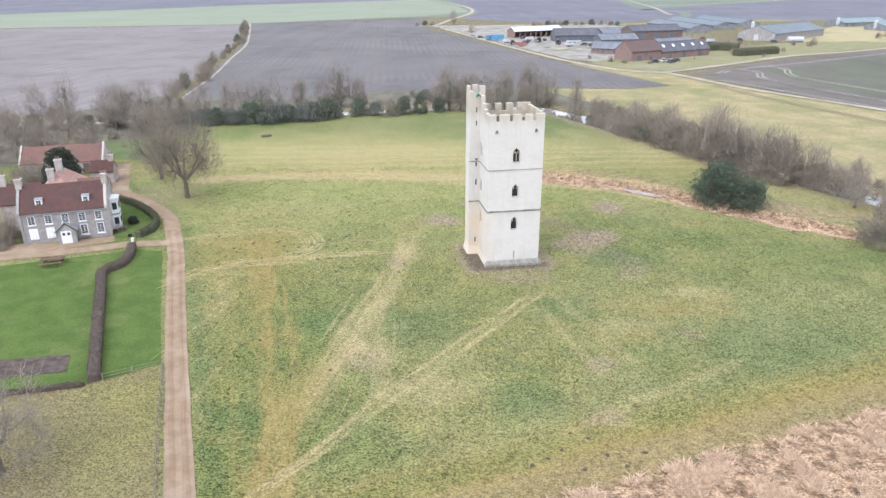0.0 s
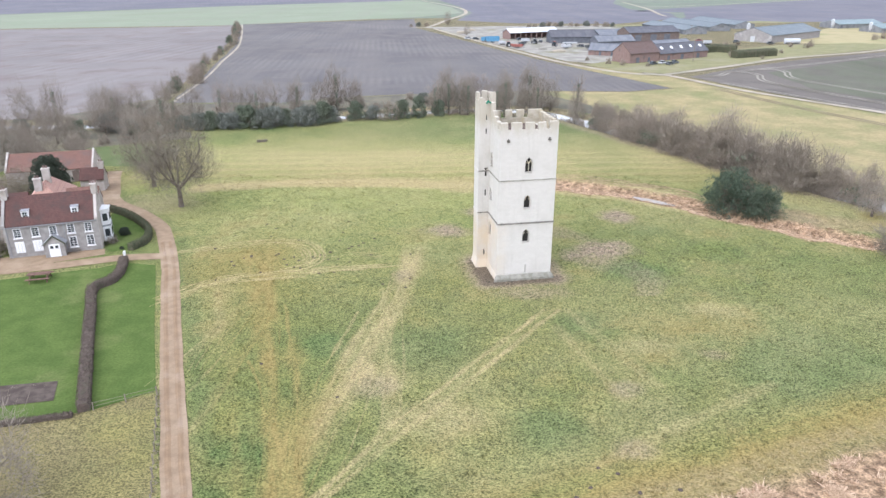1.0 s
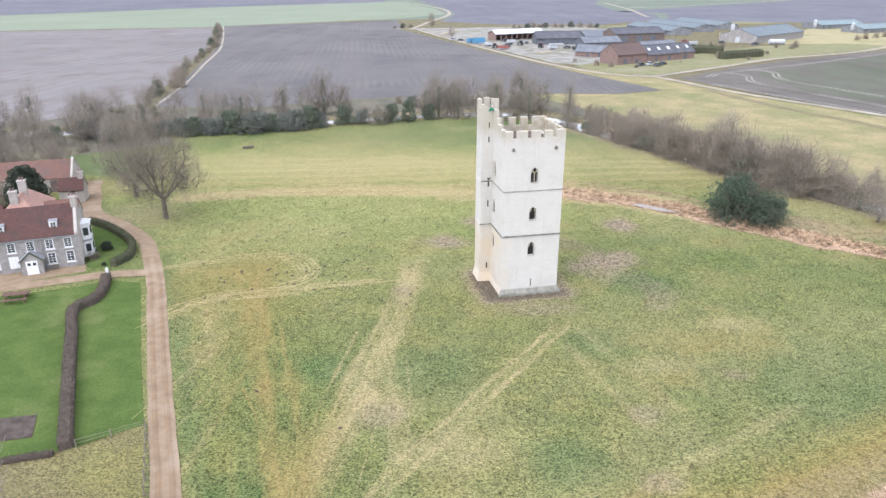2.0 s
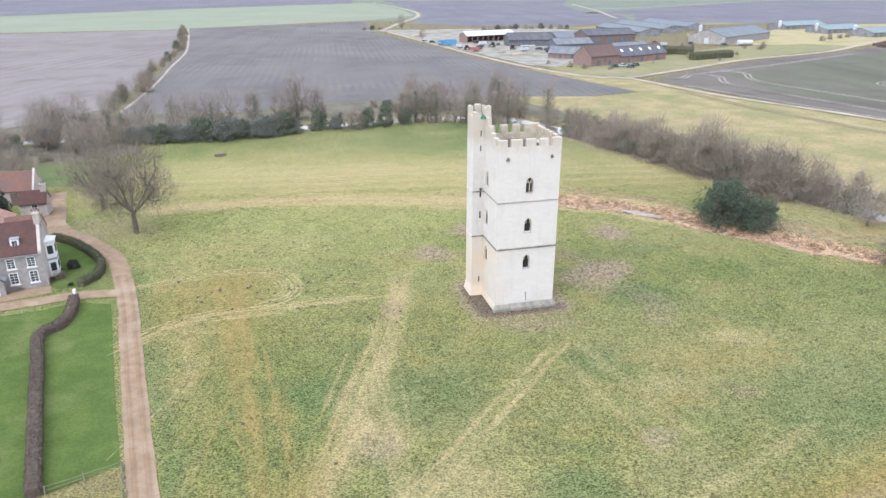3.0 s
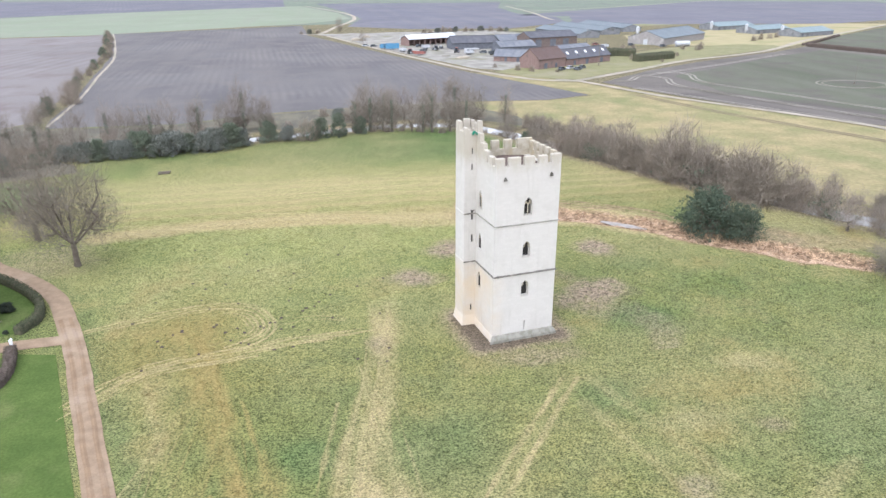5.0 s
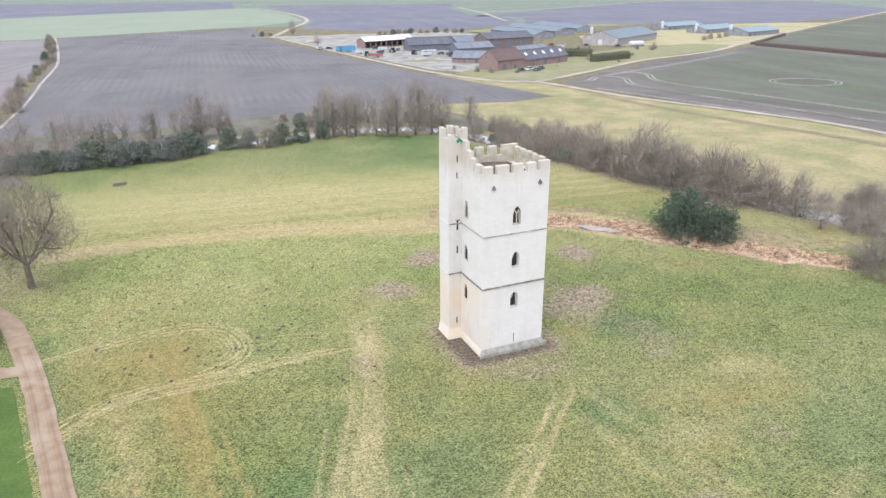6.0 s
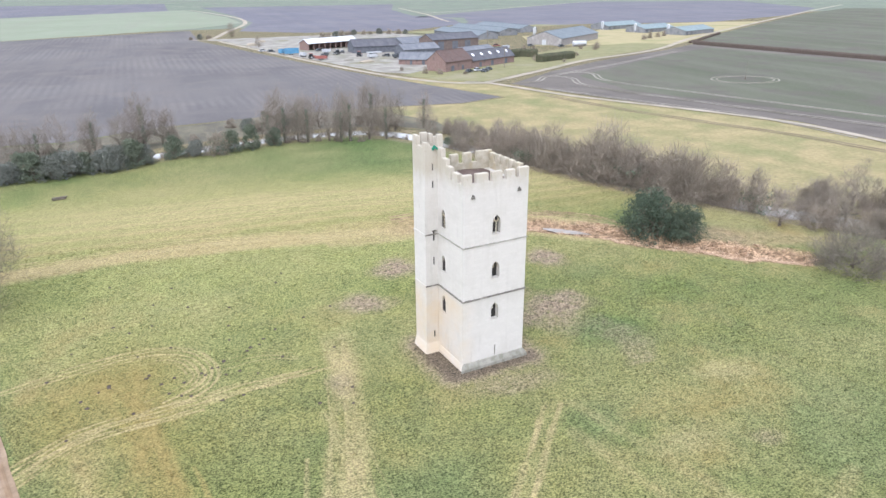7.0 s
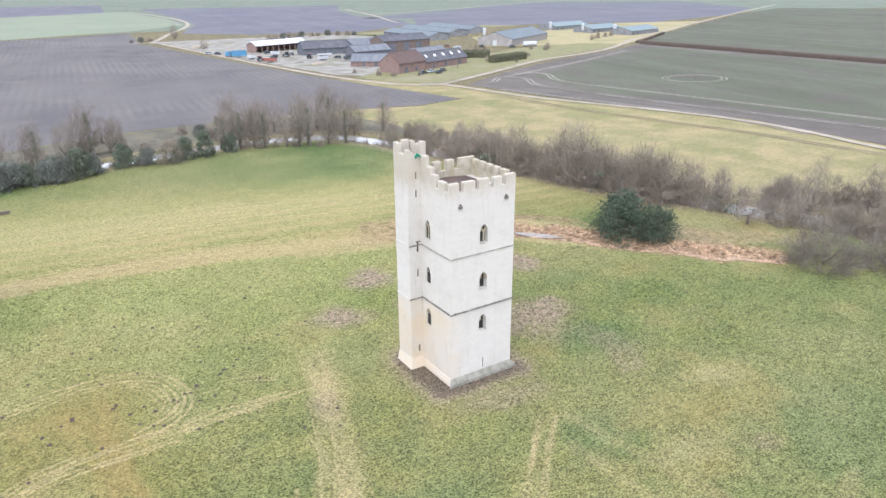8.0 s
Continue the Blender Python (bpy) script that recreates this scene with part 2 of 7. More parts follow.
M_PATH = surface("worn_grass_path", (0.145, 0.115, 0.075), (0.18, 0.15, 0.095), 0.15, 0.95, (0.20, 0.175, 0.10), 0.08, 2.0, 0.4, 0.05)
M_VERGE = surface("grass_verge", (0.152, 0.150, 0.074), (0.195, 0.178, 0.096), 0.2, 0.95, (0.20, 0.18, 0.115), 0.06, 3.0, 0.5, 0.08, vary=0.3)
M_PADDOCK = surface("paddock_grass", (0.088, 0.112, 0.046), (0.108, 0.128, 0.054), 0.3, 0.95, (0.135, 0.130, 0.062), 0.1, 3.0, 0.5, 0.08, vary=0.4)
M_STRAWFIELD = surface("straw_grass", (0.30, 0.255, 0.145), (0.255, 0.22, 0.12), 0.08, 0.95, (0.19, 0.19, 0.09), 0.04, 2.0, 0.4, 0.1)
M_BED = surface("flower_bed_soil", (0.058, 0.045, 0.038), (0.095, 0.076, 0.064), 1.2, 0.95, None, 0.3, 8.0, 0.6, 0.05)
M_STONE = limestone()
M_OLDSTONE = surface("weathered_stone", (0.175, 0.16, 0.14), (0.105, 0.096, 0.082), 2.2, 0.92, (0.30, 0.275, 0.235), 0.9, 16, 0.6, 0.03)
M_PARAPET = surface("lichened_stone", (0.40, 0.360, 0.285), (0.31, 0.275, 0.205), 1.7, 0.92, (0.34, 0.285, 0.185), 0.8, 14, 0.5, 0.03)
M_PLINTH = surface("grey_plinth_stone", (0.25, 0.238, 0.20), (0.17, 0.162, 0.13), 1.8, 0.92, (0.31, 0.295, 0.255), 0.7, 14, 0.5, 0.03)
M_DECK = surface("roof_deck", (0.085, 0.062, 0.052), (0.12, 0.090, 0.075), 0.8, 0.8, None, 0.3, 10)
M_VOID = surface("unlit_inside", (0.03, 0.028, 0.026), (0.045, 0.042, 0.038), 0.8, 0.95)
# silty base, lightened to help out the white sky's reflection
M_WATER = Mat("river_water", 0.06, 1.0).color((0.270, 0.258, 0.226)).m
M_PUDDLE = surface("silty_puddle", (0.27, 0.245, 0.215), (0.21, 0.188, 0.160), 0.9, 0.45, None, 0.3, 6.0, 0.1, 0.01, 0.25)
M_BARK = surface("bark", (0.105, 0.087, 0.068), (0.150, 0.125, 0.100), 2.0, 0.95, (0.13, 0.13, 0.085), 0.7, 14, 0.5, 0.02)
M_TWIG = leaf_material("twigs", (0.170, 0.142, 0.114), (0.275, 0.232, 0.190), 0.9, 0.1)
M_OAKTWIG = leaf_material("oak_twigs", (0.145, 0.120, 0.092), (0.225, 0.188, 0.148), 0.9, 0.1)
M_SHRUB = leaf_material("shrub_twigs", (0.190, 0.158, 0.124), (0.315, 0.262, 0.208), 0.9, 0.1)
M_IVY = leaf_material("ivy_leaves", (0.082, 0.102, 0.072), (0.168, 0.190, 0.132))
M_BRAMBLE = leaf_material("bramble_leaves", (0.115, 0.124, 0.106), (0.188, 0.192, 0.166), 0.8)
M_LAURELBUSH = leaf_material("glossy_evergreen_leaves", (0.040, 0.060, 0.042), (0.105, 0.130, 0.086))
M_YEW = leaf_material("yew_leaves", (0.030, 0.039, 0.030), (0.058, 0.070, 0.050))
M_BEECH = leaf_material("beech_hedge_leaves", (0.085, 0.062, 0.052), (0.13, 0.098, 0.082), 0.85)
M_LAUREL = leaf_material("laurel_leaves", (0.050, 0.056, 0.030), (0.085, 0.086, 0.050))
M_WILLOW = leaf_material("willow_twigs", (0.145, 0.126, 0.100), (0.225, 0.193, 0.156), 0.9, 0.1)
M_REED = leaf_material("dry_reeds", (0.33, 0.218, 0.136), (0.69, 0.510, 0.355), 0.9, 0.1)


# ---- building helpers ----
def part(name, bm, material, parent=None, label=""):
    """Link a bmesh as one mesh object, under a thing or a part."""
    me = bpy.data.meshes.new(name)
    bm.normal_update()
    bm.to_mesh(me)
    bm.free()
    me.materials.append(material)
    ob = new(name, me)
    if parent:
        ob.parent = parent
    if label:
        tagged(ob, label)
    return ob


def thing(name, m, label, category, group="", kind=""):
    """An Empty at the base of a thing, to carry its parts."""
    ob = new(name)
    ob.matrix_basis = m
    return tagged(ob, label, category, group, kind)


def raw(name, verts, faces, material, parent=None, label=""):
    me = bpy.data.meshes.new(name)
    me.from_pydata(verts, [], faces)
    me.materials.append(material)
    ob = new(name, me)
    if parent:
        ob.parent = parent
    if label:
        tagged(ob, label)
    return ob


def quads(name, v, material, parent=None, k=4):
    """A mesh of loose faces with k corners each, from an array (n, k, 3)."""
    v = np.asarray(v, dtype=np.float32).reshape(-1, 3)
    n = len(v) // k
    me = bpy.data.meshes.new(name)
    me.vertices.add(len(v))
    me.vertices.foreach_set("co", v.ravel())
    me.loops.add(len(v))
    me.loops.foreach_set("vertex_index", np.arange(len(v), dtype=np.int32))
    me.polygons.add(n)
    me.polygons.foreach_set("loop_start", np.arange(0, len(v), k, dtype=np.int32))
    me.update()
    me.materials.append(material)
    ob = new(name, me)
    if parent:
        ob.parent = parent
    return ob


def box(bm, x0, x1, y0, y1, z0, z1, bevel=0.0):
    made = bmesh.ops.create_cube(bm, size=1.0)["verts"]
    for v in made:
        v.co = Vector((x0 + (v.co.x + 0.5) * (x1 - x0), y0 + (v.co.y + 0.5) * (y1 - y0), z0 + (v.co.z + 0.5) * (z1 - z0)))
    if bevel:
        edges = list({e for v in made for e in v.link_edges})
        bmesh.ops.bevel(bm, geom=edges, offset=bevel, segments=1, affect="EDGES")
    return made


def boxed(*dims, bevel=0.0):
    bm = bmesh.new()
    box(bm, *dims, bevel=bevel)
    return bm


def prism(bm, outline, axis, a, b):
    """Extrude a 2D outline. axis 'y': outline is (x, z), from y=a to y=b; 'x': (y, z); 'z': (x, y)."""
    def at(p, d):
        return {"y": (p[0], d, p[1]), "x": (d, p[0], p[1]), "z": (p[0], p[1], d)}[axis]
    lo = [bm.verts.new(at(p, a)) for p in outline]
    hi = [bm.verts.new(at(p, b)) for p in outline]
    n = len(outline)
    fs = [bm.faces.new(lo), bm.faces.new(hi[::-1])]
    for i in range(n):
        fs.append(bm.faces.new((lo[i], hi[i], hi[(i + 1) % n], lo[(i + 1) % n])))
    bmesh.ops.recalc_face_normals(bm, faces=fs)


def prismed(outline, axis, a, b):
    bm = bmesh.new()
    prism(bm, outline, axis, a, b)
    return bm


def pierced(outline, holes, axis, a, b):
    """A slab with openings that go through it."""
    bm = bmesh.new()

    def at(p, d):
        return {"y": (p[0], d, p[1]), "x": (d, p[0], p[1])}[axis]
    edges = []
    for loop in (outline, *holes):
        vs = [bm.verts.new(at(p, a)) for p in loop]
        edges += [bm.edges.new((vs[i], vs[(i + 1) % len(vs)])) for i in range(len(vs))]
    fill = bmesh.ops.triangle_fill(bm, edges=edges, use_beauty=True)
    faces = [f for f in fill["geom"] if isinstance(f, bmesh.types.BMFace)]
    out = bmesh.ops.extrude_face_region(bm, geom=faces)
    move = {"y": Vector((0, b - a, 0)), "x": Vector((b - a, 0, 0))}[axis]
    bmesh.ops.translate(bm, verts=[v for v in out["geom"] if isinstance(v, bmesh.types.BMVert)], vec=move)
    bmesh.ops.recalc_face_normals(bm, faces=bm.faces)
    return bm


def cyl(bm, p, q, r0, r1=None, sides=8):
    """A tapered round bar from p to q."""
    p, q = Vector(p), Vector(q)
    r1 = r0 if r1 is None else r1
    m = (q - p).to_track_quat("Z", "Y").to_matrix()
    lo = [bm.verts.new(p + m @ Vector((math.cos(a) * r0, math.sin(a) * r0, 0))) for a in [i * math.tau / sides for i in range(sides)]]
    hi = [bm.verts.new(q + m @ Vector((math.cos(a) * r1, math.sin(a) * r1, 0))) for a in [i * math.tau / sides for i in range(sides)]]
    for i in range(sides):
        bm.faces.new((lo[i], lo[(i + 1) % sides], hi[(i + 1) % sides], hi[i]))
    bm.faces.new(lo[::-1])
    bm.faces.new(hi)


def cyled(p, q, r0, r1=None, sides=8):
    bm = bmesh.new()
    cyl(bm, p, q, r0, r1, sides)
    return bm


def smooth_line(pts, step=2.0):
    """A Catmull-Rom line through the points, sampled about every step metres."""
    pts = [np.array(p, float) for p in pts]
    pts = [2 * pts[0] - pts[1], *pts, 2 * pts[-1] - pts[-2]]
    out = []
    for i in range(1, len(pts) - 2):
        p0, p1, p2, p3 = pts[i - 1:i + 3]
        n = max(2, int(np.linalg.norm(p2 - p1) / step))
        for t in np.arange(n) / n:
            out.append(0.5 * (2 * p1 + (p2 - p0) * t + (2 * p0 - 5 * p1 + 4 * p2 - p3) * t * t + (3 * p1 - p0 - 3 * p2 + p3) * t ** 3))
    out.append(pts[-2])
    return np.array(out)


def line_distance(x, y, pts):
    """The distance of every (x, y) from a polyline."""
    best = np.full(np.shape(x), 1e9)
    for (ax, ay), (bx, by) in zip(pts[:-1], pts[1:]):
        dx, dy = bx - ax, by - ay
        t = np.clip(((x - ax) * dx + (y - ay) * dy) / (dx * dx + dy * dy + 1e-9), 0, 1)
        best = np.minimum(best, np.hypot(x - ax - t * dx, y - ay - t * dy))
    return best


def soft(d, inner, outer):
    """1 nearer than inner, 0 farther than outer, smooth between."""
    t = np.clip((outer - d) / (outer - inner), 0, 1)
    return t * t * (3 - 2 * t)


def fbm(x, y, scale, seed, octaves=4):
    """Smooth value noise on arrays, about -1 to 1."""
    rng = np.random.RandomState(seed)
    out, amp, total = np.zeros(np.shape(x)), 1.0, 0.0
    for _ in range(octaves):
        g = rng.rand(256, 256)
        u, v = np.asarray(x) / scale + 91.7, np.asarray(y) / scale + 37.1
        iu, iv = np.floor(u).astype(int), np.floor(v).astype(int)
        fu, fv = u - iu, v - iv
        fu, fv = fu * fu * (3 - 2 * fu), fv * fv * (3 - 2 * fv)
        a, b = g[iu % 256, iv % 256], g[(iu + 1) % 256, iv % 256]
        c, d = g[iu % 256, (iv + 1) % 256], g[(iu + 1) % 256, (iv + 1) % 256]
        out += amp * ((a * (1 - fu) + b * fu) * (1 - fv) + (c * (1 - fu) + d * fu) * fv - 0.5) * 2
        total += amp
        amp, scale = amp * 0.55, scale * 0.5
    return out / total


def sheet(name, pts, z, material, label, category, wobble=0.0, seed=1):
    """A field or yard: a flat outline a little above the ground."""
    if wobble:
        line = smooth_straight([*pts, pts[0]], 6.0)[:-1]
        line = line + np.stack([fbm(line[:, 0], line[:, 1], 9, seed), fbm(line[:, 0], line[:, 1], 9, seed + 1)], 1) * wobble
        pts = [tuple(p) for p in line]
    bm = bmesh.new()
    f = bm.faces.new([bm.verts.new((p[0], p[1], z)) for p in pts])
    bmesh.ops.triangulate(bm, faces=[f])
    for f in bm.faces:
        f.normal_update()
        if f.normal.z < 0:
            f.normal_flip()
    return tagged(part(name, bm, material), label, category, kind="structure")


def smooth_straight(pts, step):
    out = []
    for a, b in zip(pts[:-1], pts[1:]):
        a, b = np.array(a, float), np.array(b, float)
        n = max(1, int(np.linalg.norm(b - a) / step))
        out += [a + (b - a) * i / n for i in range(n)]
    return np.array([*out, np.array(pts[-1], float)])


def ribbon(name, pts, width, z, material, label, category, step=2.0, wobble=0.15, kind="structure", seed=3):
    """A road or stream: a strip along a smooth line, its edges uneven."""
    line = smooth_line(pts, step)
    d = np.gradient(line, axis=0)
    n = np.stack([-d[:, 1], d[:, 0]], 1) / np.linalg.norm(d, axis=1)[:, None]
    w = np.interp(np.linspace(0, 1, len(line)), np.linspace(0, 1, len(width)), width) / 2
    le = line + n * (w + fbm(line[:, 0], line[:, 1], 3, seed) * wobble)[:, None]
    ri = line - n * (w + fbm(line[:, 0], line[:, 1], 3, seed + 5) * wobble)[:, None]
    verts, faces = [], []
    for i in range(len(line)):
        for t in (0, 0.25, 0.5, 0.75, 1):
            p = ri[i] * (1 - t) + le[i] * t
            verts.append((p[0], p[1], z + (0.02 if t in (0, 1) else 0.05 if t == 0.5 else 0.025)))
    for i in range(len(line) - 1):
        for j in range(4):
            faces.append((i * 5 + j, i * 5 + j + 1, i * 5 + j + 6, i * 5 + j + 5))
    return tagged(raw(name, verts, [f[::-1] for f in faces], material), label, category, kind=kind)


# ---- plan ----
DRIVE = [(22, -70), (6, -28), (-9, 12), (-15.3, 28), (-20.6, 41.8), (-25.9, 55.7), (-32.6, 73.4), (-39.2, 91.3), (-43.3, 101.0), (-47.0, 108.3), (-52.6, 114.8), (-59.3, 120.8), (-64.5, 129)]
BRANCH = [(-41.0, 95.6), (-44.5, 95.3), (-47.5, 95.0), (-50.5, 93.9), (-57, 91.6), (-64, 89.8), (-76, 87)]
RIVER = [(-420, 175), (-200, 186), (-110, 188), (-70, 192), (-49, 195.5), (-34, 199.5), (-20, 204.5), (-1.5, 210), (14, 212), (26, 208.5), (34.8, 197), (39, 188.5), (54, 159), (67.7, 132), (74.5, 120.5), (80, 113.5), (88, 103), (110, 76), (160, 30), (300, -60)]
REEDS = [(2, 131.5), (12, 131), (19, 131.5), (32, 126), (41, 119), (48, 111), (55, 105), (61, 100.5)]
TWINS = ([(-17.5, 38.6), (-15.0, 42.3), (-11.2, 47.8), (-8.9, 51.6), (-6.7, 55.4), (-4.3, 58.7), (-1.8, 61.9), (0.2, 64.8), (2.7, 68.2), (5.5, 71.8), (10.4, 78.4)], [(-16.2, 39.4), (-13.2, 43.8), (-9.1, 49.7), (-6.6, 53.4), (-3.8, 57.1), (-1.8, 59.6), (1.0, 63.4), (2.7, 65.9), (5.4, 69.6), (8.6, 74.2), (12.0, 78.4)])
LOOP = [(-46, 95.0), (-37.2, 98.6), (-32.6, 100.6), (-28.6, 101.8), (-24.7, 101.8), (-21.9, 100.8), (-19.9, 98.6), (-18.9, 96.0), (-18.9, 93.9), (-20.2, 91.7), (-23.5, 89.6), (-28.0, 88.2), (-31.3, 86.6), (-34.2, 84.2), (-37.5, 79.5)]
CROSS = [(-37.0, 81.0), (-33.9, 84.8), (-31.0, 87.4), (-27.5, 88.4), (-24.3, 88.9), (-20.5, 89.8), (-15.8, 91.0), (-10.5, 91.8), (-5.5, 92.4)]
ANGLE = radians(10.0)
TOWER = Matrix.Translation((5.08, 86.71, 0)) @ Matrix.Rotation(ANGLE, 4, "Z")


def to_tower(x, y):
    dx, dy = x - 5.08, y - 86.71
    return dx * math.cos(ANGLE) + dy * math.sin(ANGLE), -dx * math.sin(ANGLE) + dy * math.cos(ANGLE)


def east_of_drive(x, y):
    """Metres to the meadow's side of the drive."""
    line = smooth_line(DRIVE, 3.0)
    ex = np.interp(y, line[:, 1], line[:, 0])
    return (x - ex) * 0.93


def wear(x, y):
    """What covers the ground at (x, y): how dry, lush, bare, muddy or reedy it is, and its height."""
    e = east_of_drive(x, y)
    river = line_distance(x, y, RIVER)
    reedline = line_distance(x, y, REEDS) + fbm(x, y, 4, 21) * 1.2
    n1, n2 = fbm(x, y, 14, 5), fbm(x, y, 5, 6)
    front = 42 + (x - 2.8) * 0.375 - y + n2 * 0.8          # metres into the reedy corner
    u, v = to_tower(x, y)
    du, dv = np.maximum(np.maximum(-0.9 - u, u - 7.6), 0), np.maximum(np.maximum(-0.3 - v, v - 7.4), 0)
    near_tower = np.hypot(du, dv)
    dry = 0.18 + 0.30 * n1
    for bx, width, amount, sd in (((-12.6, -14.2, -17.0, -19.8, -23.2, -26.6, -29.0), 3.4, 0.85, 201), ((-14.2, -13.9, -12.2, -10.6, -8.5, -6.6, -6.2), 3.0, 0.74, 202), ((-14.0, -17.5, -21.5, -25.5, -28.5, -33.0, -36.0), 1.4, 0.30, 203)):
        across = x - np.interp(y, (38, 48, 60, 70, 80, 92, 99), bx)
        streak = fbm(across, y * 0.09, 1.5, sd, 3)
        fade = np.clip((y - 36) / 6, 0, 1) * np.clip((101 - y) / 7, 0, 1)
        band = soft(np.abs(across) + n2 * 1.1, 0.3, width) * fade
        dry += amount * band * np.clip(0.5 + streak * 1.5, 0, 1.25)
    gold = soft(np.abs(x - np.interp(y, (38, 60, 80, 99), (-15, -18.5, -23, -28))) + n1 * 2.5, 2.0, 8.5) * np.clip((112 - y) / 14, 0, 1)
    dry += 0.8 * soft(line_distance(x, y, [(-47, 129.5), (-30, 132.5), (-14, 132.5), (2, 130.5), (16, 131)]) + n2 * 0.8, 1.2, 3.6)
    far = np.clip((y - 128) / 12, 0, 1) * (e > 0) * np.clip((182 - y) / 26, 0, 1)
    dry += far * (0.28 + 0.38 * np.maximum(np.sin((y - 0.06 * x + n1 * 1.2) * 1.35), 0) * np.clip(1.3 - np.abs(y - 142) / 16, 0, 1))
    dry += 0.9 * soft(np.hypot((x + 27) / 7.5, (y - 97.5) / 6.0) + n2 * 0.25, 0.1, 1.3) * 0.30
    for tw in TWINS:
        dry += 0.12 * soft(line_distance(x, y, tw) + n2 * 0.3, 0.2, 1.2)
    for x0, y0, x1, y1 in ((-30, 62, -25, 84), (-24, 55, -22.5, 76), (-6.5, 56, -9.5, 84), (15, 60, 11, 74), (19, 62, 13, 78), (10, 50, 30, 62)):
        dry += 0.20 * soft(line_distance(x, y, [(x0, y0), (x1, y1)]) + n2 * 0.4, 0.2, 1.0)
    for cx, cy, a, b in ((-8.5, 63.8, 4.0, 3.0), (-2.0, 56.5, 5.0, 3.0), (21, 70, 4.0, 3.0), (14, 50, 5.0, 3.0), (30, 78, 5.0, 3.0)):
        dry += 0.38 * soft(np.hypot((x - cx) / a, (y - cy) / b) + n2 * 0.5, 0.1, 1.2)
    rusty = soft(np.hypot((x + 31) / 11, (y - 92) / 12) + n1 * 0.35 + n2 * 0.3, 0.0, 1.35) * (e > 1.5)
    dry += 0.48 * rusty
    gold = np.maximum(gold, rusty)
    tufty = np.clip(fbm(x, y, 7.5, 301, 5) * 2.2 - 0.35, 0, 1) * (e > 1) * np.clip((128 - y) / 15, 0, 1)
    dry += 0.42 * tufty
    gold = np.maximum(gold, 0.75 * tufty)
    lines = fbm(front, (x * 0.93 + y * 0.37) * 0.07, 1.3, 207, 3)
    dry += soft(-front, 1.5, 8.0) * np.clip(0.36 + 0.95 * lines, 0, 1) * (e > 0)
    dry += 0.5 * soft(np.abs(front), 0.6, 3.0) * (e > 0)
    gold = np.maximum(gold, soft(-front, 3.0, 9.0))
    gold = np.maximum(gold, 0.3 * np.clip((y - 126) / 8, 0, 1) * np.clip((150 - y) / 10, 0, 1))
    paddock_side = (e < -1.5) * (y < 61 + 0.35 * (x + 29))
    dry += 0.30 * paddock_side
    gold = np.maximum(gold, 0.9 * paddock_side)
    dry += 0.55 * soft(-river, -9.0, -4.0) * (y > 105) * (x > 58) * 0.5
    lush = 0.35 * np.clip(-n1 * 1.4, 0, 1)
    for cx, cy, r in ((14.2, 75.0, 4.2), (-18.6, 52.1, 3.2), (-3.2, 70, 6.5), (-15, 70, 3.5), (-2, 97, 5.0), (24, 90, 6), (36, 66, 9), (8, 55, 4.5), (-20, 117, 9), (30, 106, 4)):
        lush += 0.9 * soft(np.hypot(x - cx, y - cy) / r + n2 * 0.35, 0.3, 1.15)
    lush += 0.55 * np.clip((x - 12 + n1 * 10) / 24, 0, 1) * np.clip((96 - y) / 30, 0.35, 1) * (y < 125)
    lush += 0.6 * soft(np.abs(e - 2.3) + n2 * 0.5, 0.4, 1.6)
    lush += np.clip((x + 60) / 70, 0.35, 0.95) * np.clip((y - 158 - n1 * 5) / 16, 0, 1) * (river > 4) * (e > 0)
    lush *= 1 - soft(-front, 2.5, 8.0)
    bare = np.zeros_like(n1)
    for cx, cy, a, b, w in ((20.8, 96.6, 7.2, 6.0, 1.0), (24, 99.5, 3.0, 2.6, 0.9), (27.2, 112.0, 3.8, 4.2, 1.0), (-1.4, 106.3, 4.4, 4.0, 0.95), (5.0, 115.5, 4.6, 3.8, 1.0), (15.5, 61.5, 2.2, 1.6, 0.5),
                            (-52, 121, 9, 8, 0.45), (56, 111, 9, 6, 0.5), (-7.2, 88.5, 2.2, 3.4, 0.45), (27, 68, 2.2, 1.5, 0.45), (9, 83.0, 6.0, 2.4, 0.5), (-8.5, 62, 2.4, 2.4, 0.4), (14, 52, 2.5, 2.0, 0.45)):
        bare = np.maximum(bare, w * soft(np.hypot((x - cx) / a, (y - cy) / b) + n2 * 0.45, 0.25, 1.1))
    bare = np.maximum(bare, paddock_side * np.clip(0.04 + 0.3 * n1, 0, 0.35))
    bare = np.maximum(bare, 0.75 * soft(river + n2 * 2.0, 5.5, 10.0) * (y > 60))
    bare = np.maximum(bare, 0.4 * soft(np.abs(np.hypot(x - 8, y - 90) - 17) + n2 * 3, 0.5, 3.0) * (x > 6) * (y > 82))
    bare = np.maximum(bare, 0.85 * soft(near_tower + n2 * 0.7, 0.9, 3.2))
    bare = np.maximum(bare, 0.30 * soft(-front, 0.5, 2.5) * (e > 0))
    mud = np.clip(0.20 + 0.2 * n2 + 0.3 * n1, 0, 0.45) * paddock_side + 0.9 * soft(near_tower + n2 * 0.5, 0.5, 1.7) * ((v < 0.3) | (u < 0.2))
    reed = np.maximum(soft(reedline + n2 * 0.6, 2.4, 4.8) * np.clip((x - 6) / 14, 0.0, 1), soft(-front, -3.5, -0.6) * np.clip((e - 9) / 5, 0, 1) * (y > -60))
    reed = np.maximum(reed, 0.35 * soft(line_distance(x, y, [(50, 116), (60, 110), (72, 103)]) + n2 * 2, 1.5, 5))
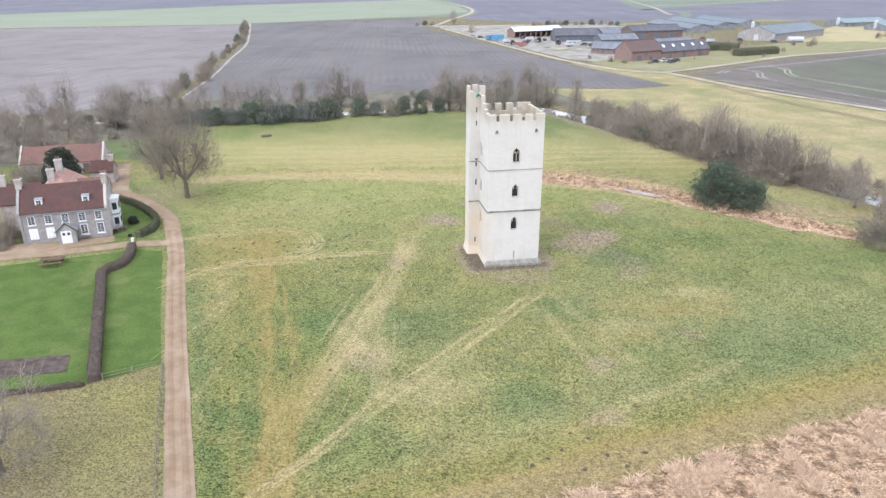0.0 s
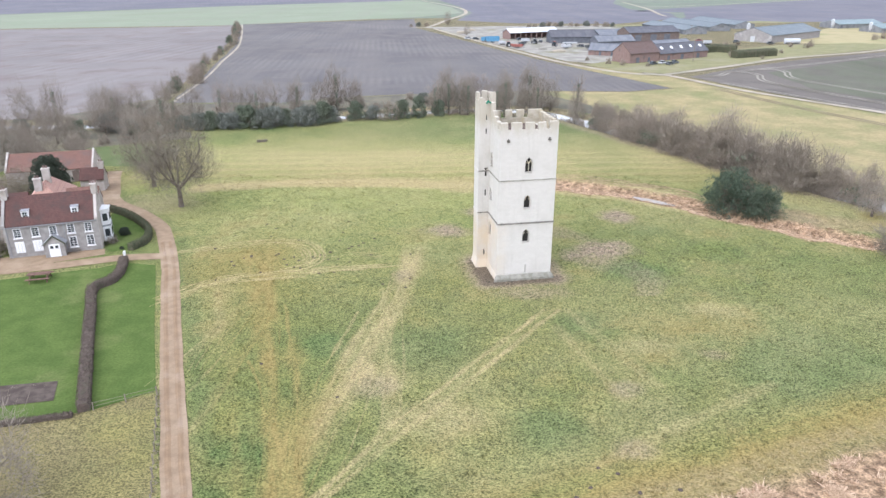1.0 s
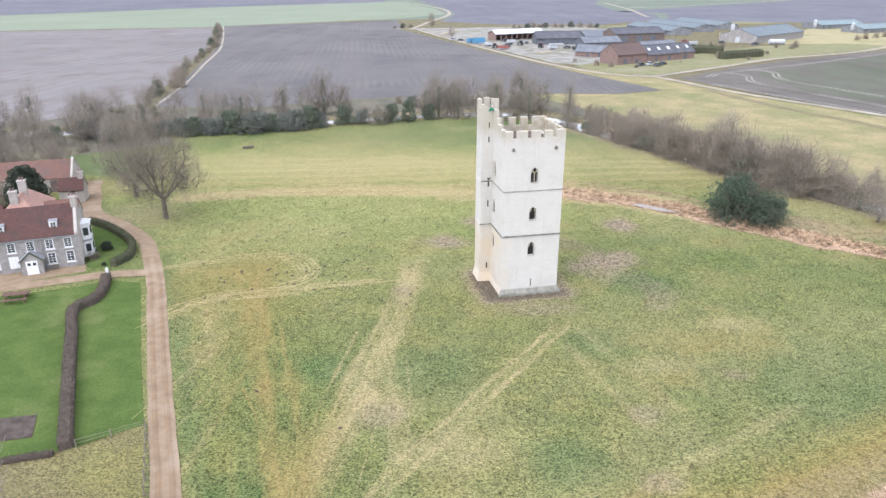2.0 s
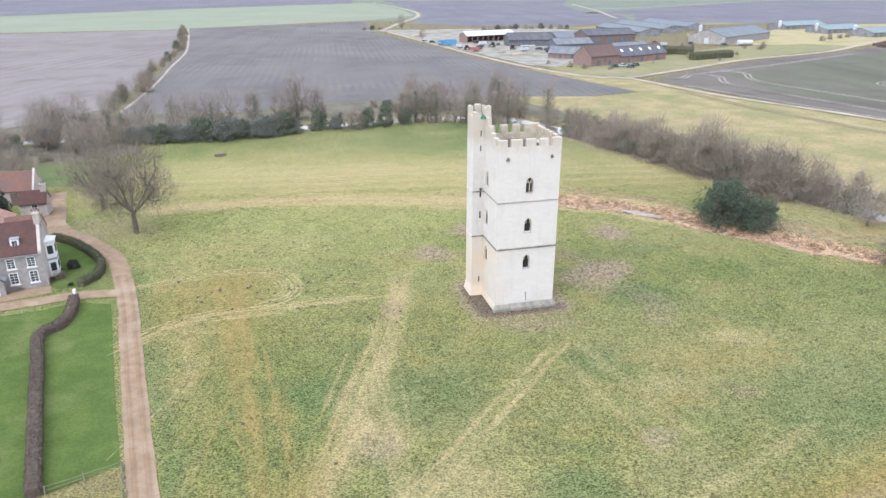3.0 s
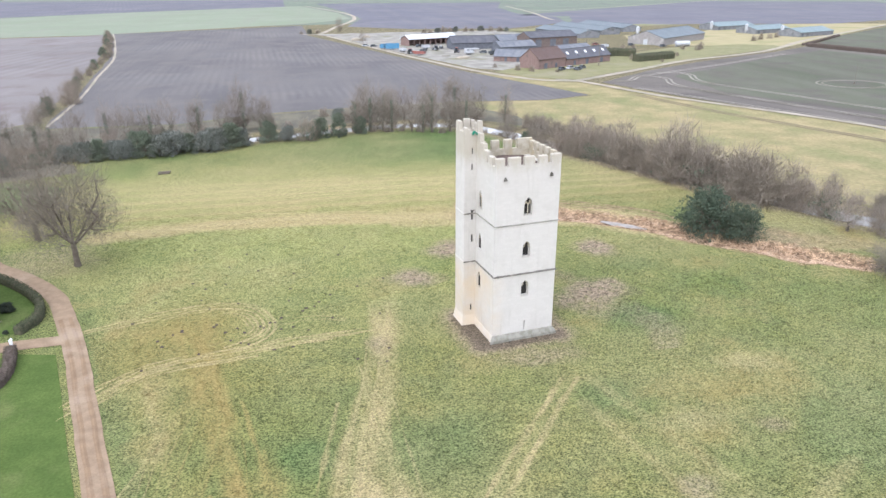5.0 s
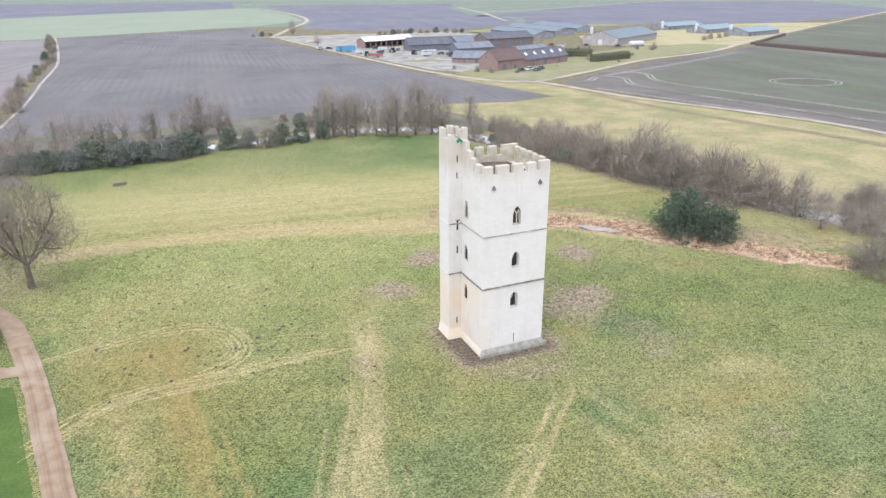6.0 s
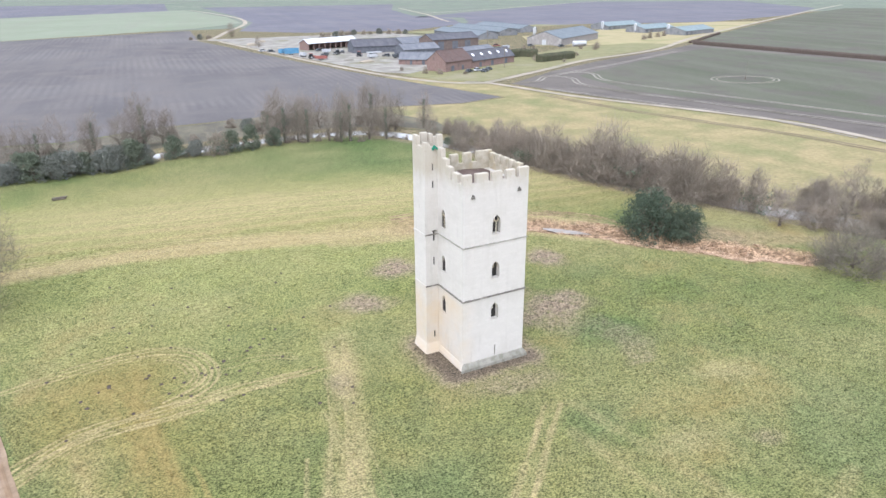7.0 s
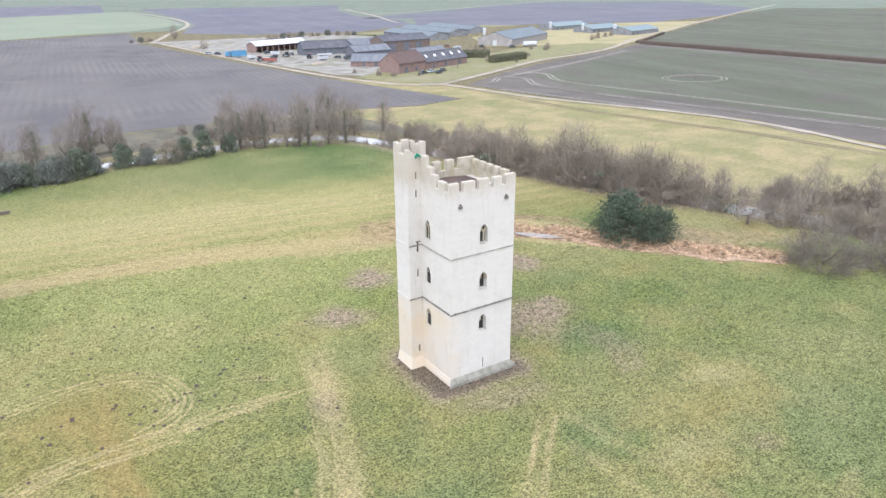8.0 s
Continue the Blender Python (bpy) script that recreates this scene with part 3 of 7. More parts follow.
    dry = np.maximum(dry, 0.8 * soft(reedline, 4.5, 7.0) * np.clip((46 - x) / 8, 0.25, 1) * (x > -2))
    lush += 0.9 * soft(line_distance(x, y, [(48, 121), (58, 114), (72, 103), (80, 92)]) + n2 * 2, 3, 8)
    open_land = np.clip((e - 0.8) / 1.5, 0, 1) * np.clip((river - 3) / 3, 0, 1)
    paddock = ((e < -3.0) & (y < 60 + 0.35 * (x + 29)) & (x > -80) & (y > 20)) * 1.0
    near_side = (y < np.interp(x, [p[0] for p in RIVER], [p[1] for p in RIVER])) * 1.0
    rough = np.maximum(open_land * near_side * (y < 230) * (y > 25) * (x < 140), paddock * 0.7)
    rough = rough * np.clip((141 - y) / 6, 0, 1)
    tuss = fbm(x, y, 0.9, 31, 2) * 0.055 + fbm(x, y, 2.3, 32, 2) * 0.075 + n1 * 0.10
    h = rough * tuss - 2.4 * soft(river, 1.2, 5.2) - 0.9 * soft(reedline, 0.8, 4.0) * np.clip((x - 8) / 12, 0, 1)
    h *= np.clip(near_tower / 1.2, 0.0, 1)
    h = np.where(rough + (river < 5.3) + (reedline < 4.2) > 0, h, 0.0)
    pale = np.clip((y - 82 + n1 * 8) / 40, 0, 1) * np.clip((36 - x + n1 * 6) / 22, 0.25, 1) * np.clip(e / 4, 0, 1) * np.clip((176 - y) / 24, 0, 1)
    away = np.clip((y - 226) / 10, 0, 1)
    dry, lush, pale = dry * (1 - away) + 0.12 * away, lush * (1 - away) + 0.3 * away, pale * (1 - away)
    bare = np.maximum(bare, 0.55 * away)
    mud = np.maximum(mud, 0.4 * away)
    return {k: np.clip(a, 0, 1) for k, a in dict(dry=dry, lush=lush, bare=bare, mud=mud, reed=reed, pale=pale, gold=gold).items()}, h


def steps(a, b, d):
    return list(np.arange(a, b, d))


# ---- ground ----
gx = [-4600, -3200, -2200, -1500, -1000, -700, -480, -320, -240, -190, -160, -145] + steps(-132, -46, 1.2) + steps(-46, 66, 0.38) + steps(66, 140, 1.0) + [140, 150, 165, 190, 230, 290, 380, 520, 740, 1000, 1500, 2200, 3200, 4600]
gy = [-4600, -3000, -1800, -1000, -500, -250, -120, -60, -30, -10, 5] + steps(15, 39, 2.0) + steps(39, 138, 0.38) + steps(138, 226, 1.0) + [226, 232, 240, 255, 275, 300, 340, 400, 480, 600, 780, 1000, 1400, 2000, 3000, 4600]
GX, GY = np.meshgrid(np.array(gx, float), np.array(gy, float))
masks, GZ = wear(GX.ravel(), GY.ravel())
co = np.stack([GX.ravel(), GY.ravel(), GZ], 1).astype(np.float32)
nx, ny = len(gx), len(gy)
idx = np.arange(nx * ny, dtype=np.int32).reshape(ny, nx)
cells = np.stack([idx[:-1, :-1], idx[:-1, 1:], idx[1:, 1:], idx[1:, :-1]], -1).reshape(-1, 4)
gme = bpy.data.meshes.new("ground")
gme.vertices.add(len(co))
gme.vertices.foreach_set("co", co.ravel())
gme.loops.add(cells.size)
gme.loops.foreach_set("vertex_index", cells.ravel())
gme.polygons.add(len(cells))
gme.polygons.foreach_set("loop_start", np.arange(0, cells.size, 4, dtype=np.int32))
gme.update()
for key, a in masks.items():
    gme.attributes.new(key, "FLOAT", "POINT").data.foreach_set("value", a.astype(np.float32))
gme.materials.append(M_GRASS)
gme.shade_smooth()
ground = tagged(new("ground", gme), "mottled green and straw-coloured winter pasture with wheel tracks", "pasture", kind="structure")



def wheel_track(pts, width, label, name="wheel_track", seed=1, **cover):
    """A worn strip of flattened grass that lies on the uneven ground."""
    line = smooth_line(pts, 0.5)
    d = np.gradient(line, axis=0)
    n = np.stack([-d[:, 1], d[:, 0]], 1) / np.linalg.norm(d, axis=1)[:, None]
    w = width * 0.8 * np.clip(0.8 + fbm(line[:, 0], line[:, 1], 2.5, 50 + seed) * 0.9, 0.25, 1.6)
    line = line + n * (fbm(line[:, 0], line[:, 1], 6.0, 80 + seed) * 0.25)[:, None]
    v = np.stack([line + n * (w * k)[:, None] for k in (-1, -0.45, 0, 0.45, 1)], 1).reshape(-1, 2)
    got, z = wear(v[:, 0], v[:, 1])
    verts = np.column_stack([v, z + np.tile([0.004, 0.03, 0.045, 0.03, 0.004], len(line))])
    faces = [(i * 5 + j, i * 5 + j + 5, i * 5 + j + 6, i * 5 + j + 1) for i in range(len(line) - 1) for j in range(4)]
    fade = np.tile([0.0, 0.8, 1.0, 0.8, 0.0], len(line)) * np.repeat(np.clip(0.75 + fbm(line[:, 0], line[:, 1], 3.0, 60 + seed) * 0.8, 0.1, 1), 5)
    cover = {k: got[k] * (1 - fade) + a * fade for k, a in cover.items()}
    ob = raw(name, [tuple(p) for p in verts], [f[::-1] for f in faces], M_GRASS)
    got.update(cover)
    for key, arr in got.items():
        ob.data.attributes.new(key, "FLOAT", "POINT").data.foreach_set("value", (np.zeros(len(v)) + arr).astype(np.float32))
    return tagged(ob, label, "wheel track", kind="structure")


STRAWY = dict(dry=1.0, gold=0.0, lush=0.0, bare=0.0, mud=0.0)
PALE = dict(dry=1.0, gold=0.12, lush=0.0, bare=0.0, mud=0.0)
for i, tw in enumerate(TWINS):
    wheel_track(tw, 0.58, "pale worn wheel track leading to the tower", seed=i, dry=0.9, gold=0.1, lush=0.0, bare=0.0)
def beside(pts, d):
    """The same line, d metres to its left."""
    line = smooth_line(pts, 1.5)
    g = np.gradient(line, axis=0)
    n = np.stack([-g[:, 1], g[:, 0]], 1) / np.linalg.norm(g, axis=1)[:, None]
    return [tuple(p) for p in line + n * d]


for i in range(6):
    loop = beside(LOOP, 0.1 - i * 0.62)
    wheel_track(loop[(0, 2, 6, 9, 13, 12)[i]:len(loop) - (0, 5, 10, 12, 9, 16)[i]], (0.38, 0.30, 0.36, 0.28, 0.32, 0.28)[i], "pale curved wheel track in the grass", seed=10 + i, **PALE)
for i, d in enumerate((-1.5, -0.9, -0.2, 0.45, 1.1)):
    line = beside(CROSS, d)
    wheel_track(line[:len(line) - (9, 4, 0, 2, 6)[i]], (0.36, 0.42, 0.56, 0.46, 0.34)[i], "pale wheel track across the meadow", seed=20 + i, **PALE)
for i in range(3):
    wheel_track([(-18.6, 95.2 + i * 1.1), (-14.5, 95.9 + i * 0.8), (-10.5, 94.9 + i * 0.5)], 0.22, "faint pale wheel track", seed=30 + i, dry=0.6)
    wheel_track([(-24.6 - i * 1.3, 82.5), (-26.2 - i * 0.9, 74), (-26.6 - i * 0.5, 65)], 0.22, "faint pale wheel track", seed=34 + i, dry=0.6)
for i, pts in enumerate(([(-22.3, 67), (-20.2, 62.8), (-17.6, 56.0), (-15.7, 50.6), (-14.2, 46.5)], [(-21.2, 80), (-18.8, 71.5), (-16.4, 63), (-15.3, 57), (-14.0, 48)], [(-12.0, 78), (-13.3, 70), (-14.3, 63), (-14.6, 54), (-14.2, 46)], [(-9.4, 82), (-11.4, 71), (-12.9, 62), (-13.6, 53), (-14.0, 44)], [(-6.9, 88), (-8.6, 78), (-10.4, 69), (-12.2, 59), (-13.4, 50)])):
    wheel_track(pts, 0.42, "pale wheel track fanning out over the meadow", seed=140 + i, dry=0.7, lush=0.0)
for i in range(5):
    wheel_track([(-45, 130.0 + i * 1.1), (-27, 132.6 + i * 1.0), (-11, 132.8 + i * 0.9), (3, 130.5 + i * 0.7), (14, 128 + i * 0.8)], (1.1, 0.9, 0.55, 0.5, 0.5)[i], "band of dry straw-coloured grass", "dry_band", 40 + i, **STRAWY)
for i in range(9):
    x0 = -26 + 4 * math.sin(i * 2.1)
    wheel_track([(x0, 139.5 + i * 2.1), (-6, 141 + i * 2.0), (12, 139 + i * 1.9), (26, 134 + i * 1.8)], 0.85, "straw-coloured mowing stripe", "mowing_stripe", 50 + i, dry=0.9, lush=0.0)
for i in range(3):
    wheel_track([(10, 134.5 + i * 1.5), (20, 135.5 + i * 1.5), (30, 132.5 + i * 1.4), (40, 127 + i * 1.2), (45.5, 121.5 + i)], 0.7, "brown furrow beside the reedy ditch", "furrow", 65 + i, reed=1.0, mud=0.25)
for i, (x0, y0, x1, y1) in enumerate(((-31, 62, -26, 84), (-24.5, 52, -22.5, 78), (-27, 58, -24.5, 80), (-7.5, 52, -9.5, 84), (-5.8, 54, -7.8, 86), (-14.2, 44, -18.5, 72), (-16.2, 44, -20.5, 74), (-10.8, 46, -6.4, 90), (-12.6, 46, -8.6, 90))):
    wheel_track([(x0, y0), ((x0 + x1) / 2 + 0.6, (y0 + y1) / 2), (x1, y1)], 0.3, "faint pale wheel track", seed=70 + i, dry=0.55)

ribbon("water", RIVER, [5.6, 5.6], -0.65, M_WATER, "still grey river reflecting a white sky", "river", 2.0, 0.3)
ribbon("water", [(33.2, 125.4), (35.0, 123.8), (36.8, 122.2), (39.2, 120.2)], [0.5, 1.9, 2.3, 0.4], -0.74, M_PUDDLE, "shallow silty puddle lying in the reedy ditch", "puddle", 0.4, 0.6)

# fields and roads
sheet("field", [(-4500, 640), (-640, 650), (-170, 640), (60, 690), (250, 650), (640, 720), (4500, 640), (4500, 4500), (-4500, 4500)], 0.03, M_HAZYWHEAT, "far flat farmland under winter wheat", "field")
sheet("field", [(-165, 590), (-26, 662), (-20, 546), (24, 401), (52, 316), (79, 250), (62, 243), (36, 245), (0, 241), (-29, 234), (-52, 222), (-87, 222), (-95, 278), (-106, 337), (-118, 407)], 0.06, M_DARKSOIL, "dark ploughed arable field in fine rows", "field", 1.0, 11)
sheet("field", [(-620, 470), (-340, 537), (-178, 573), (-168, 588), (-123, 407), (-111, 337), (-100, 278), (-93, 232), (-112, 198), (-128, 193), (-300, 160), (-620, 120)], 0.06, M_STUBBLE, "bare brownish-grey arable field with tramlines", "field", 1.0, 12)
sheet("field", [(-640, 492), (-340, 545), (-178, 580), (-24, 690), (20, 765), (12, 898), (-38, 1144), (-226, 990), (-460, 730), (-640, 640)], 0.06, M_PALEWHEAT, "pale green field of winter wheat", "field", 1.5, 13)
sheet("field", [(-480, 735), (-230, 1000), (-60, 1130), (-80, 1500), (-900, 1500), (-900, 700)], 0.06, M_HAZYSOIL, "far dark ploughed field", "field", 1.5, 14)
sheet("field", [(12, 640), (60, 600), (140, 590), (214, 660), (236, 760), (216, 840), (236, 1012), (300, 1250), (-15, 1250), (24, 898), (31, 765)], 0.06, M_HAZYSOIL, "far blue-grey ploughed field beside a lane", "field", 1.5, 15)
sheet("field", [(255, 770), (205, 800), (290, 880), (640, 1200), (900, 1100), (770, 800), (600, 665), (435, 590), (308, 612), (190, 600), (230, 690)], 0.06, M_HAZYSOIL, "far dark ploughed field behind the farm", "field", 1.5, 16)
sheet("field", [(95, 279), (128, 309), (166, 336), (232, 373), (268, 398), (301, 258), (330, 120), (170, 60), (143, 138), (139, 181), (113, 230)], 0.06, M_SOILHEAD, "dark headland soil round a wheat field", "field", 0.6, 17)
sheet("field", [(131, 290), (170, 318), (232, 359), (262, 376), (291, 257), (318, 130), (190, 75), (166, 150), (152, 196), (128, 246)], 0.10, M_WHEAT, "dull green field of young winter wheat", "field", 1.5, 18)
sheet("field", [(276, 404), (330, 455), (620, 672), (800, 780), (1000, 560), (700, 200), (345, 110), (309, 258)], 0.06, M_WHEAT, "far green field of winter wheat", "field", 1.0, 19)
sheet("yard", [(-18, 556), (44, 566), (128, 572), (160, 530), (120, 440), (130, 380), (90, 345), (70, 320), (56, 332), (26, 424), (-4, 536)], 0.08, M_YARD, "pale concrete farmyard strewn with machinery", "farmyard", 1.0, 20)
sheet("verge", [(62, 318), (74, 296), (88, 288), (128, 318), (165, 345), (232, 383), (262, 402), (240, 418), (190, 408), (150, 380), (100, 380), (84, 340)], 0.11, M_VERGE, "mown grass round the farm buildings", "grass", 0.8, 21)
sheet("verge", [(128, 574), (272, 624), (300, 600), (180, 590), (170, 520), (150, 520)], 0.08, M_VERGE, "green grass paddock behind the farm sheds", "grass", 1.0, 22)
sheet("verge", [(175, 425), (262, 402), (325, 452), (480, 578), (440, 590), (330, 590), (270, 520), (200, 500)], 0.09, M_STRAWFIELD, "bleached dry grass round the poultry sheds", "grass", 1.0, 23)
sheet("verge", [(-70, 214), (-52, 221), (-29, 233), (0, 240), (36, 244), (62, 242), (80, 249), (53, 316), (57, 318), (92, 279), (111, 229), (137, 181), (140, 138), (165, 60), (110, 82), (92, 108), (84, 117), (73, 136), (60, 162), (45, 191), (40, 203), (30, 214), (14, 217), (-3, 215), (-22, 209.5), (-36, 204.5), (-50, 201)], 0.03, M_ROUGH, "rough yellowish riverside grassland", "grass", 0.5, 24)

sheet("verge", [(-132, 138), (-92, 139), (-91, 158), (-75, 166.5), (-63, 172), (-66, 179), (-72, 184.5), (-132, 176)], 0.035, M_SCRUB, "brown scrubby ground under the trees", "scrub", 0.8, 26)
sheet("verge", [(-132, 196), (-112, 199), (-93, 231), (-87, 221), (-52, 221), (-29, 233), (0, 240), (30, 243), (44, 216), (45, 193), (40, 203.5), (30, 214), (14, 217), (-3, 215), (-22, 209.5), (-36, 204.5), (-50, 201), (-71, 197.5), (-110, 193.5)], 0.05, M_SCRUB, "brown scrubby ground on the far river bank", "scrub", 0.5, 25)
ribbon("road", [(-6.5, 537), (24.6, 421), (40, 367), (53.3, 326.4), (71.3, 292), (89, 282.5)], [3.2, 3.5], 0.14, M_TRACK, "pale farm track between field and yard", "track", 4.0)
for off in (0, 2.2):
    ribbon("track", [(93 + off, 250), (103 + off, 215), (113 + off, 190), (124 + off, 165), (130 + off, 143), (146 + off, 100)], [1.0, 1.1], 0.06, M_PATH, "faint rutted path through rough grassland", "track", 3.0, 0.3)
ribbon("road", [(86, 284), (100, 294), (128, 315), (165, 343), (231, 379), (325, 459), (623, 682), (900, 880)], [3.6, 4.0], 0.16, M_TRACK, "pale concrete farm road", "road", 6.0)
ribbon("road", [(80, 290), (88, 281), (100, 247.5), (110, 229), (124, 205), (135.5, 181), (139, 160), (139.5, 138), (150, 95), (185, 40)], [2.8, 2.5], 0.18, M_TRACK, "pale chalky track along a field edge", "track", 4.0)
ribbon("road", [(-24, 556), (-14, 552), (-8, 575), (2.5, 638), (24, 762), (18, 898), (-31, 1144)], [4.0, 4.0], 0.15, M_TRACK, "pale winding country lane", "lane", 8.0)
ribbon("road", [(214, 700), (217, 728), (232, 810), (243, 888), (262, 1070)], [4.0, 4.0], 0.15, M_TRACK, "far pale lane behind the farm", "lane", 15.0)
ribbon("road", [(243, 888), (300, 925), (369, 973), (520, 1098), (900, 1400)], [4.5, 5.0], 0.17, M_TRACK, "far pale lane between fields", "lane", 20.0)
for tr in ([(100, 279), (108, 282), (116, 292), (122, 291), (124, 283), (120, 260), (140, 205), (166, 140)], [(128, 300), (137, 300), (139, 292), (134, 270), (150, 225), (185, 130)], [(120, 294), (168, 322), (230, 362)], [(101, 262), (118, 224), (133, 190), (137, 158)]):
    for off in (-0.95, 0.95):
        ribbon("tramline", beside(tr, off), [0.85, 0.8], 0.15, M_TRAM, "pale wheel rut through the crop", "tramline", 2.5, 0.12)
ring = [(186 + 13.5 * math.cos(a), 256 + 11 * math.sin(a)) for a in np.linspace(0, math.tau, 25)]
for off in (0.0, 1.9):
    ribbon("tramline", beside(ring, off), [0.7, 0.7], 0.15, M_TRAM, "pale ring of wheel ruts round a mast", "tramline", 2.5, 0.1)

# garden and drive
sheet("lawn", [(-41.6, 92.3), (-46.0, 93.2), (-48.8, 91.4), (-55.9, 89.2), (-62.4, 86.6), (-90, 80), (-84, 44), (-43, 55.8), (-39.3, 56.8), (-34.6, 57.9), (-29.6, 61.2), (-34.4, 73.4)], 0.04, M_LAWN, "smooth mown bright green garden lawn", "lawn", 0.25, 31)
sheet("lawn", [(-47.2, 98.2), (-46.2, 101), (-47.5, 105), (-50, 108.8), (-54.2, 112.8), (-57.5, 114.8), (-55.5, 108), (-53.0, 103), (-51.2, 98.6), (-50, 97.2)], 0.04, M_LAWN, "small green lawn beside the farmhouse", "lawn", 0.2, 32)
sheet("verge", [(-66, 145), (-84, 146), (-92, 158), (-74, 166), (-62, 160), (-61, 148)], 0.04, M_PADDOCK, "patch of green grass behind the barn", "grass", 0.8, 33)
ribbon("drive", DRIVE, [2.3, 2.3], 0.05, M_DRIVE, "pale pinkish gravel drive with worn wheel tracks", "drive", 1.0, 0.12)
for off in (-0.52, 0.52):
    ribbon("wheel_rut", [(x + off * 0.93, y + off * 0.36) for x, y in DRIVE[2:9]], [0.5, 0.45], 0.085, M_RUT, "darker worn wheel rut in the drive", "wheel rut", 1.0, 0.12)
ribbon("drive", BRANCH, [2.3, 2.5, 2.8, 3.4], 0.045, M_DRIVE, "gravel path from the drive to the farmhouse", "path", 1.0, 0.12)
sheet("drive", [(-58.5, 119), (-61.2, 126.5), (-65.7, 137.2), (-67.5, 142), (-72, 141), (-71, 134), (-68, 128), (-62, 119.5), (-60.5, 117.8)], 0.045, M_DRIVE, "gravel forecourt behind the farmhouse", "forecourt", 0.4, 34)
sheet("drive", [(-50.5, 96.2), (-51.4, 98.4), (-64, 95.2), (-78, 91), (-76, 88.5), (-64, 91.2), (-57, 93.0)], 0.035, M_DRIVE, "gravel strip in front of the farmhouse", "path", 0.2, 35)
sheet("flower_bed", [(-54, 60.4), (-46.6, 61.9), (-39.9, 63.0), (-38.6, 59.7), (-44.6, 58.5), (-54, 57.0)], 0.09, M_BED, "bare dark soil of a garden bed", "flower bed", 0.2, 36)


# ---- the tower ----
def lancet(cx, z0, w, h, n=5):
    """The outline of a pointed opening, its sill at z0."""
    spring = z0 + h - w * 0.86
    pts = [(cx - w / 2, z0), (cx + w / 2, z0), (cx + w / 2, spring)]
    for i in range(1, n + 1):
        a = i / n * math.pi / 3
        pts.append((cx - w / 2 + w * math.cos(a), spring + w * math.sin(a)))
    for i in range(n - 1, -1, -1):
        a = i / n * math.pi / 3
        pts.append((cx + w / 2 - w * math.cos(a), spring + w * math.sin(a)))
    return pts


def rect(a, b, z0, z1):
    return [(a, z0), (b, z0), (b, z1), (a, z1)]


def rough_edges(bm, amount, seed):
    """Wear: nudge the corners of a block a little."""
    rng = random.Random(seed)
    for v in bm.verts:
        v.co += Vector((rng.uniform(-1, 1), rng.uniform(-1, 1), rng.uniform(-1, 1))) * amount
    return bm


def merlon(parent, x0, x1, y0, y1, z0, z1, seed, mat=None):
    """A worn merlon with a chamfered top."""
    c = 0.035
    lo = bmesh.new()
    box(lo, x0, x1, y0, y1, z0, z1 - 0.09)
    top = [v for v in lo.verts if v.co.z > z1 - 0.12]
    face = [f for f in lo.faces if all(v in top for v in f.verts)]
    out = bmesh.ops.extrude_face_region(lo, geom=face)
    for v in out["geom"]:
        if isinstance(v, bmesh.types.BMVert):
            v.co.z = z1
            v.co.x += c if v.co.x < (x0 + x1) / 2 else -c
            v.co.y += c * 0.8 if v.co.y < (y0 + y1) / 2 else -c * 0.8
    bmesh.ops.delete(lo, geom=face, context="FACES_ONLY")
    part("merlon", rough_edges(lo, 0.014, seed), mat or M_PARAPET, parent)


def tracery(parent, cx, z0, w, h, plane, lights, axis):
    """Stone bars in a lancet: a mullion that forks, or a cusped head."""
    spring = z0 + h - w * 0.86
    bm = bmesh.new()

    def at(x, z, d):
        return (x, plane + d, z) if axis == "y" else (plane + d, x, z)

    def bar(p, q, r=0.05):
        cyl(bm, at(*p, 0.08), at(*q, 0.08), r, r, 5)
    if lights == 2:
        bar((cx, z0), (cx, spring + 0.02), 0.055)
        bar((cx, spring), (cx - w * 0.27, spring + w * 0.48))
        bar((cx, spring), (cx + w * 0.27, spring + w * 0.48))
        for s in (-1, 1):
            bar((cx + s * w * 0.5, spring - 0.02), (cx + s * w * 0.25, spring + w * 0.28), 0.035)
            bar((cx, spring - 0.04), (cx + s * w * 0.25, spring + w * 0.28), 0.035)
    else:
        for s in (-1, 1):
            bar((cx + s * w * 0.5, spring + 0.02), (cx + s * w * 0.20, spring + w * 0.22), 0.045)
            bar((cx + s * w * 0.20, spring + w * 0.22), (cx + s * w * 0.26, spring + w * 0.50), 0.045)
            bar((cx + s * w * 0.26, spring + w * 0.50), (cx, spring + w * 0.80), 0.04)
    part("tracery", bm, M_PARAPET, parent)


def hood(parent, cx, z0, w, h, plane, axis, out):
    """A shallow moulded surround of a window."""
    outer, inner = lancet(cx, z0 - 0.04, w + 0.22, h + 0.16), lancet(cx, z0, w + 0.02, h + 0.01)
    part("window_surround", pierced(outer, [inner], axis, plane + out * 0.045, plane - out * 0.02), M_STONE, parent)


tower = thing("tower", TOWER, "tall pale limestone medieval tower with battlements and a stair turret", "tower")
W, D, T, TOP = 7.32, 7.15, 1.0, 19.15
WINS = [(5.18, 0.86, 1.84), (9.76, 0.86, 1.76), (14.45, 0.90, 1.90)]
fw = [lancet(3.72, z, w, h) for z, w, h in WINS]
slit_s = rect(3.78, 3.90, 0.95, 2.1)
part("wall", pierced(rect(0, W, 0, TOP), [*fw, slit_s], "y", 0.0, T), M_STONE, tower)
lw = [lancet(3.92, z, w * 0.96, h) for z, w, h in WINS]
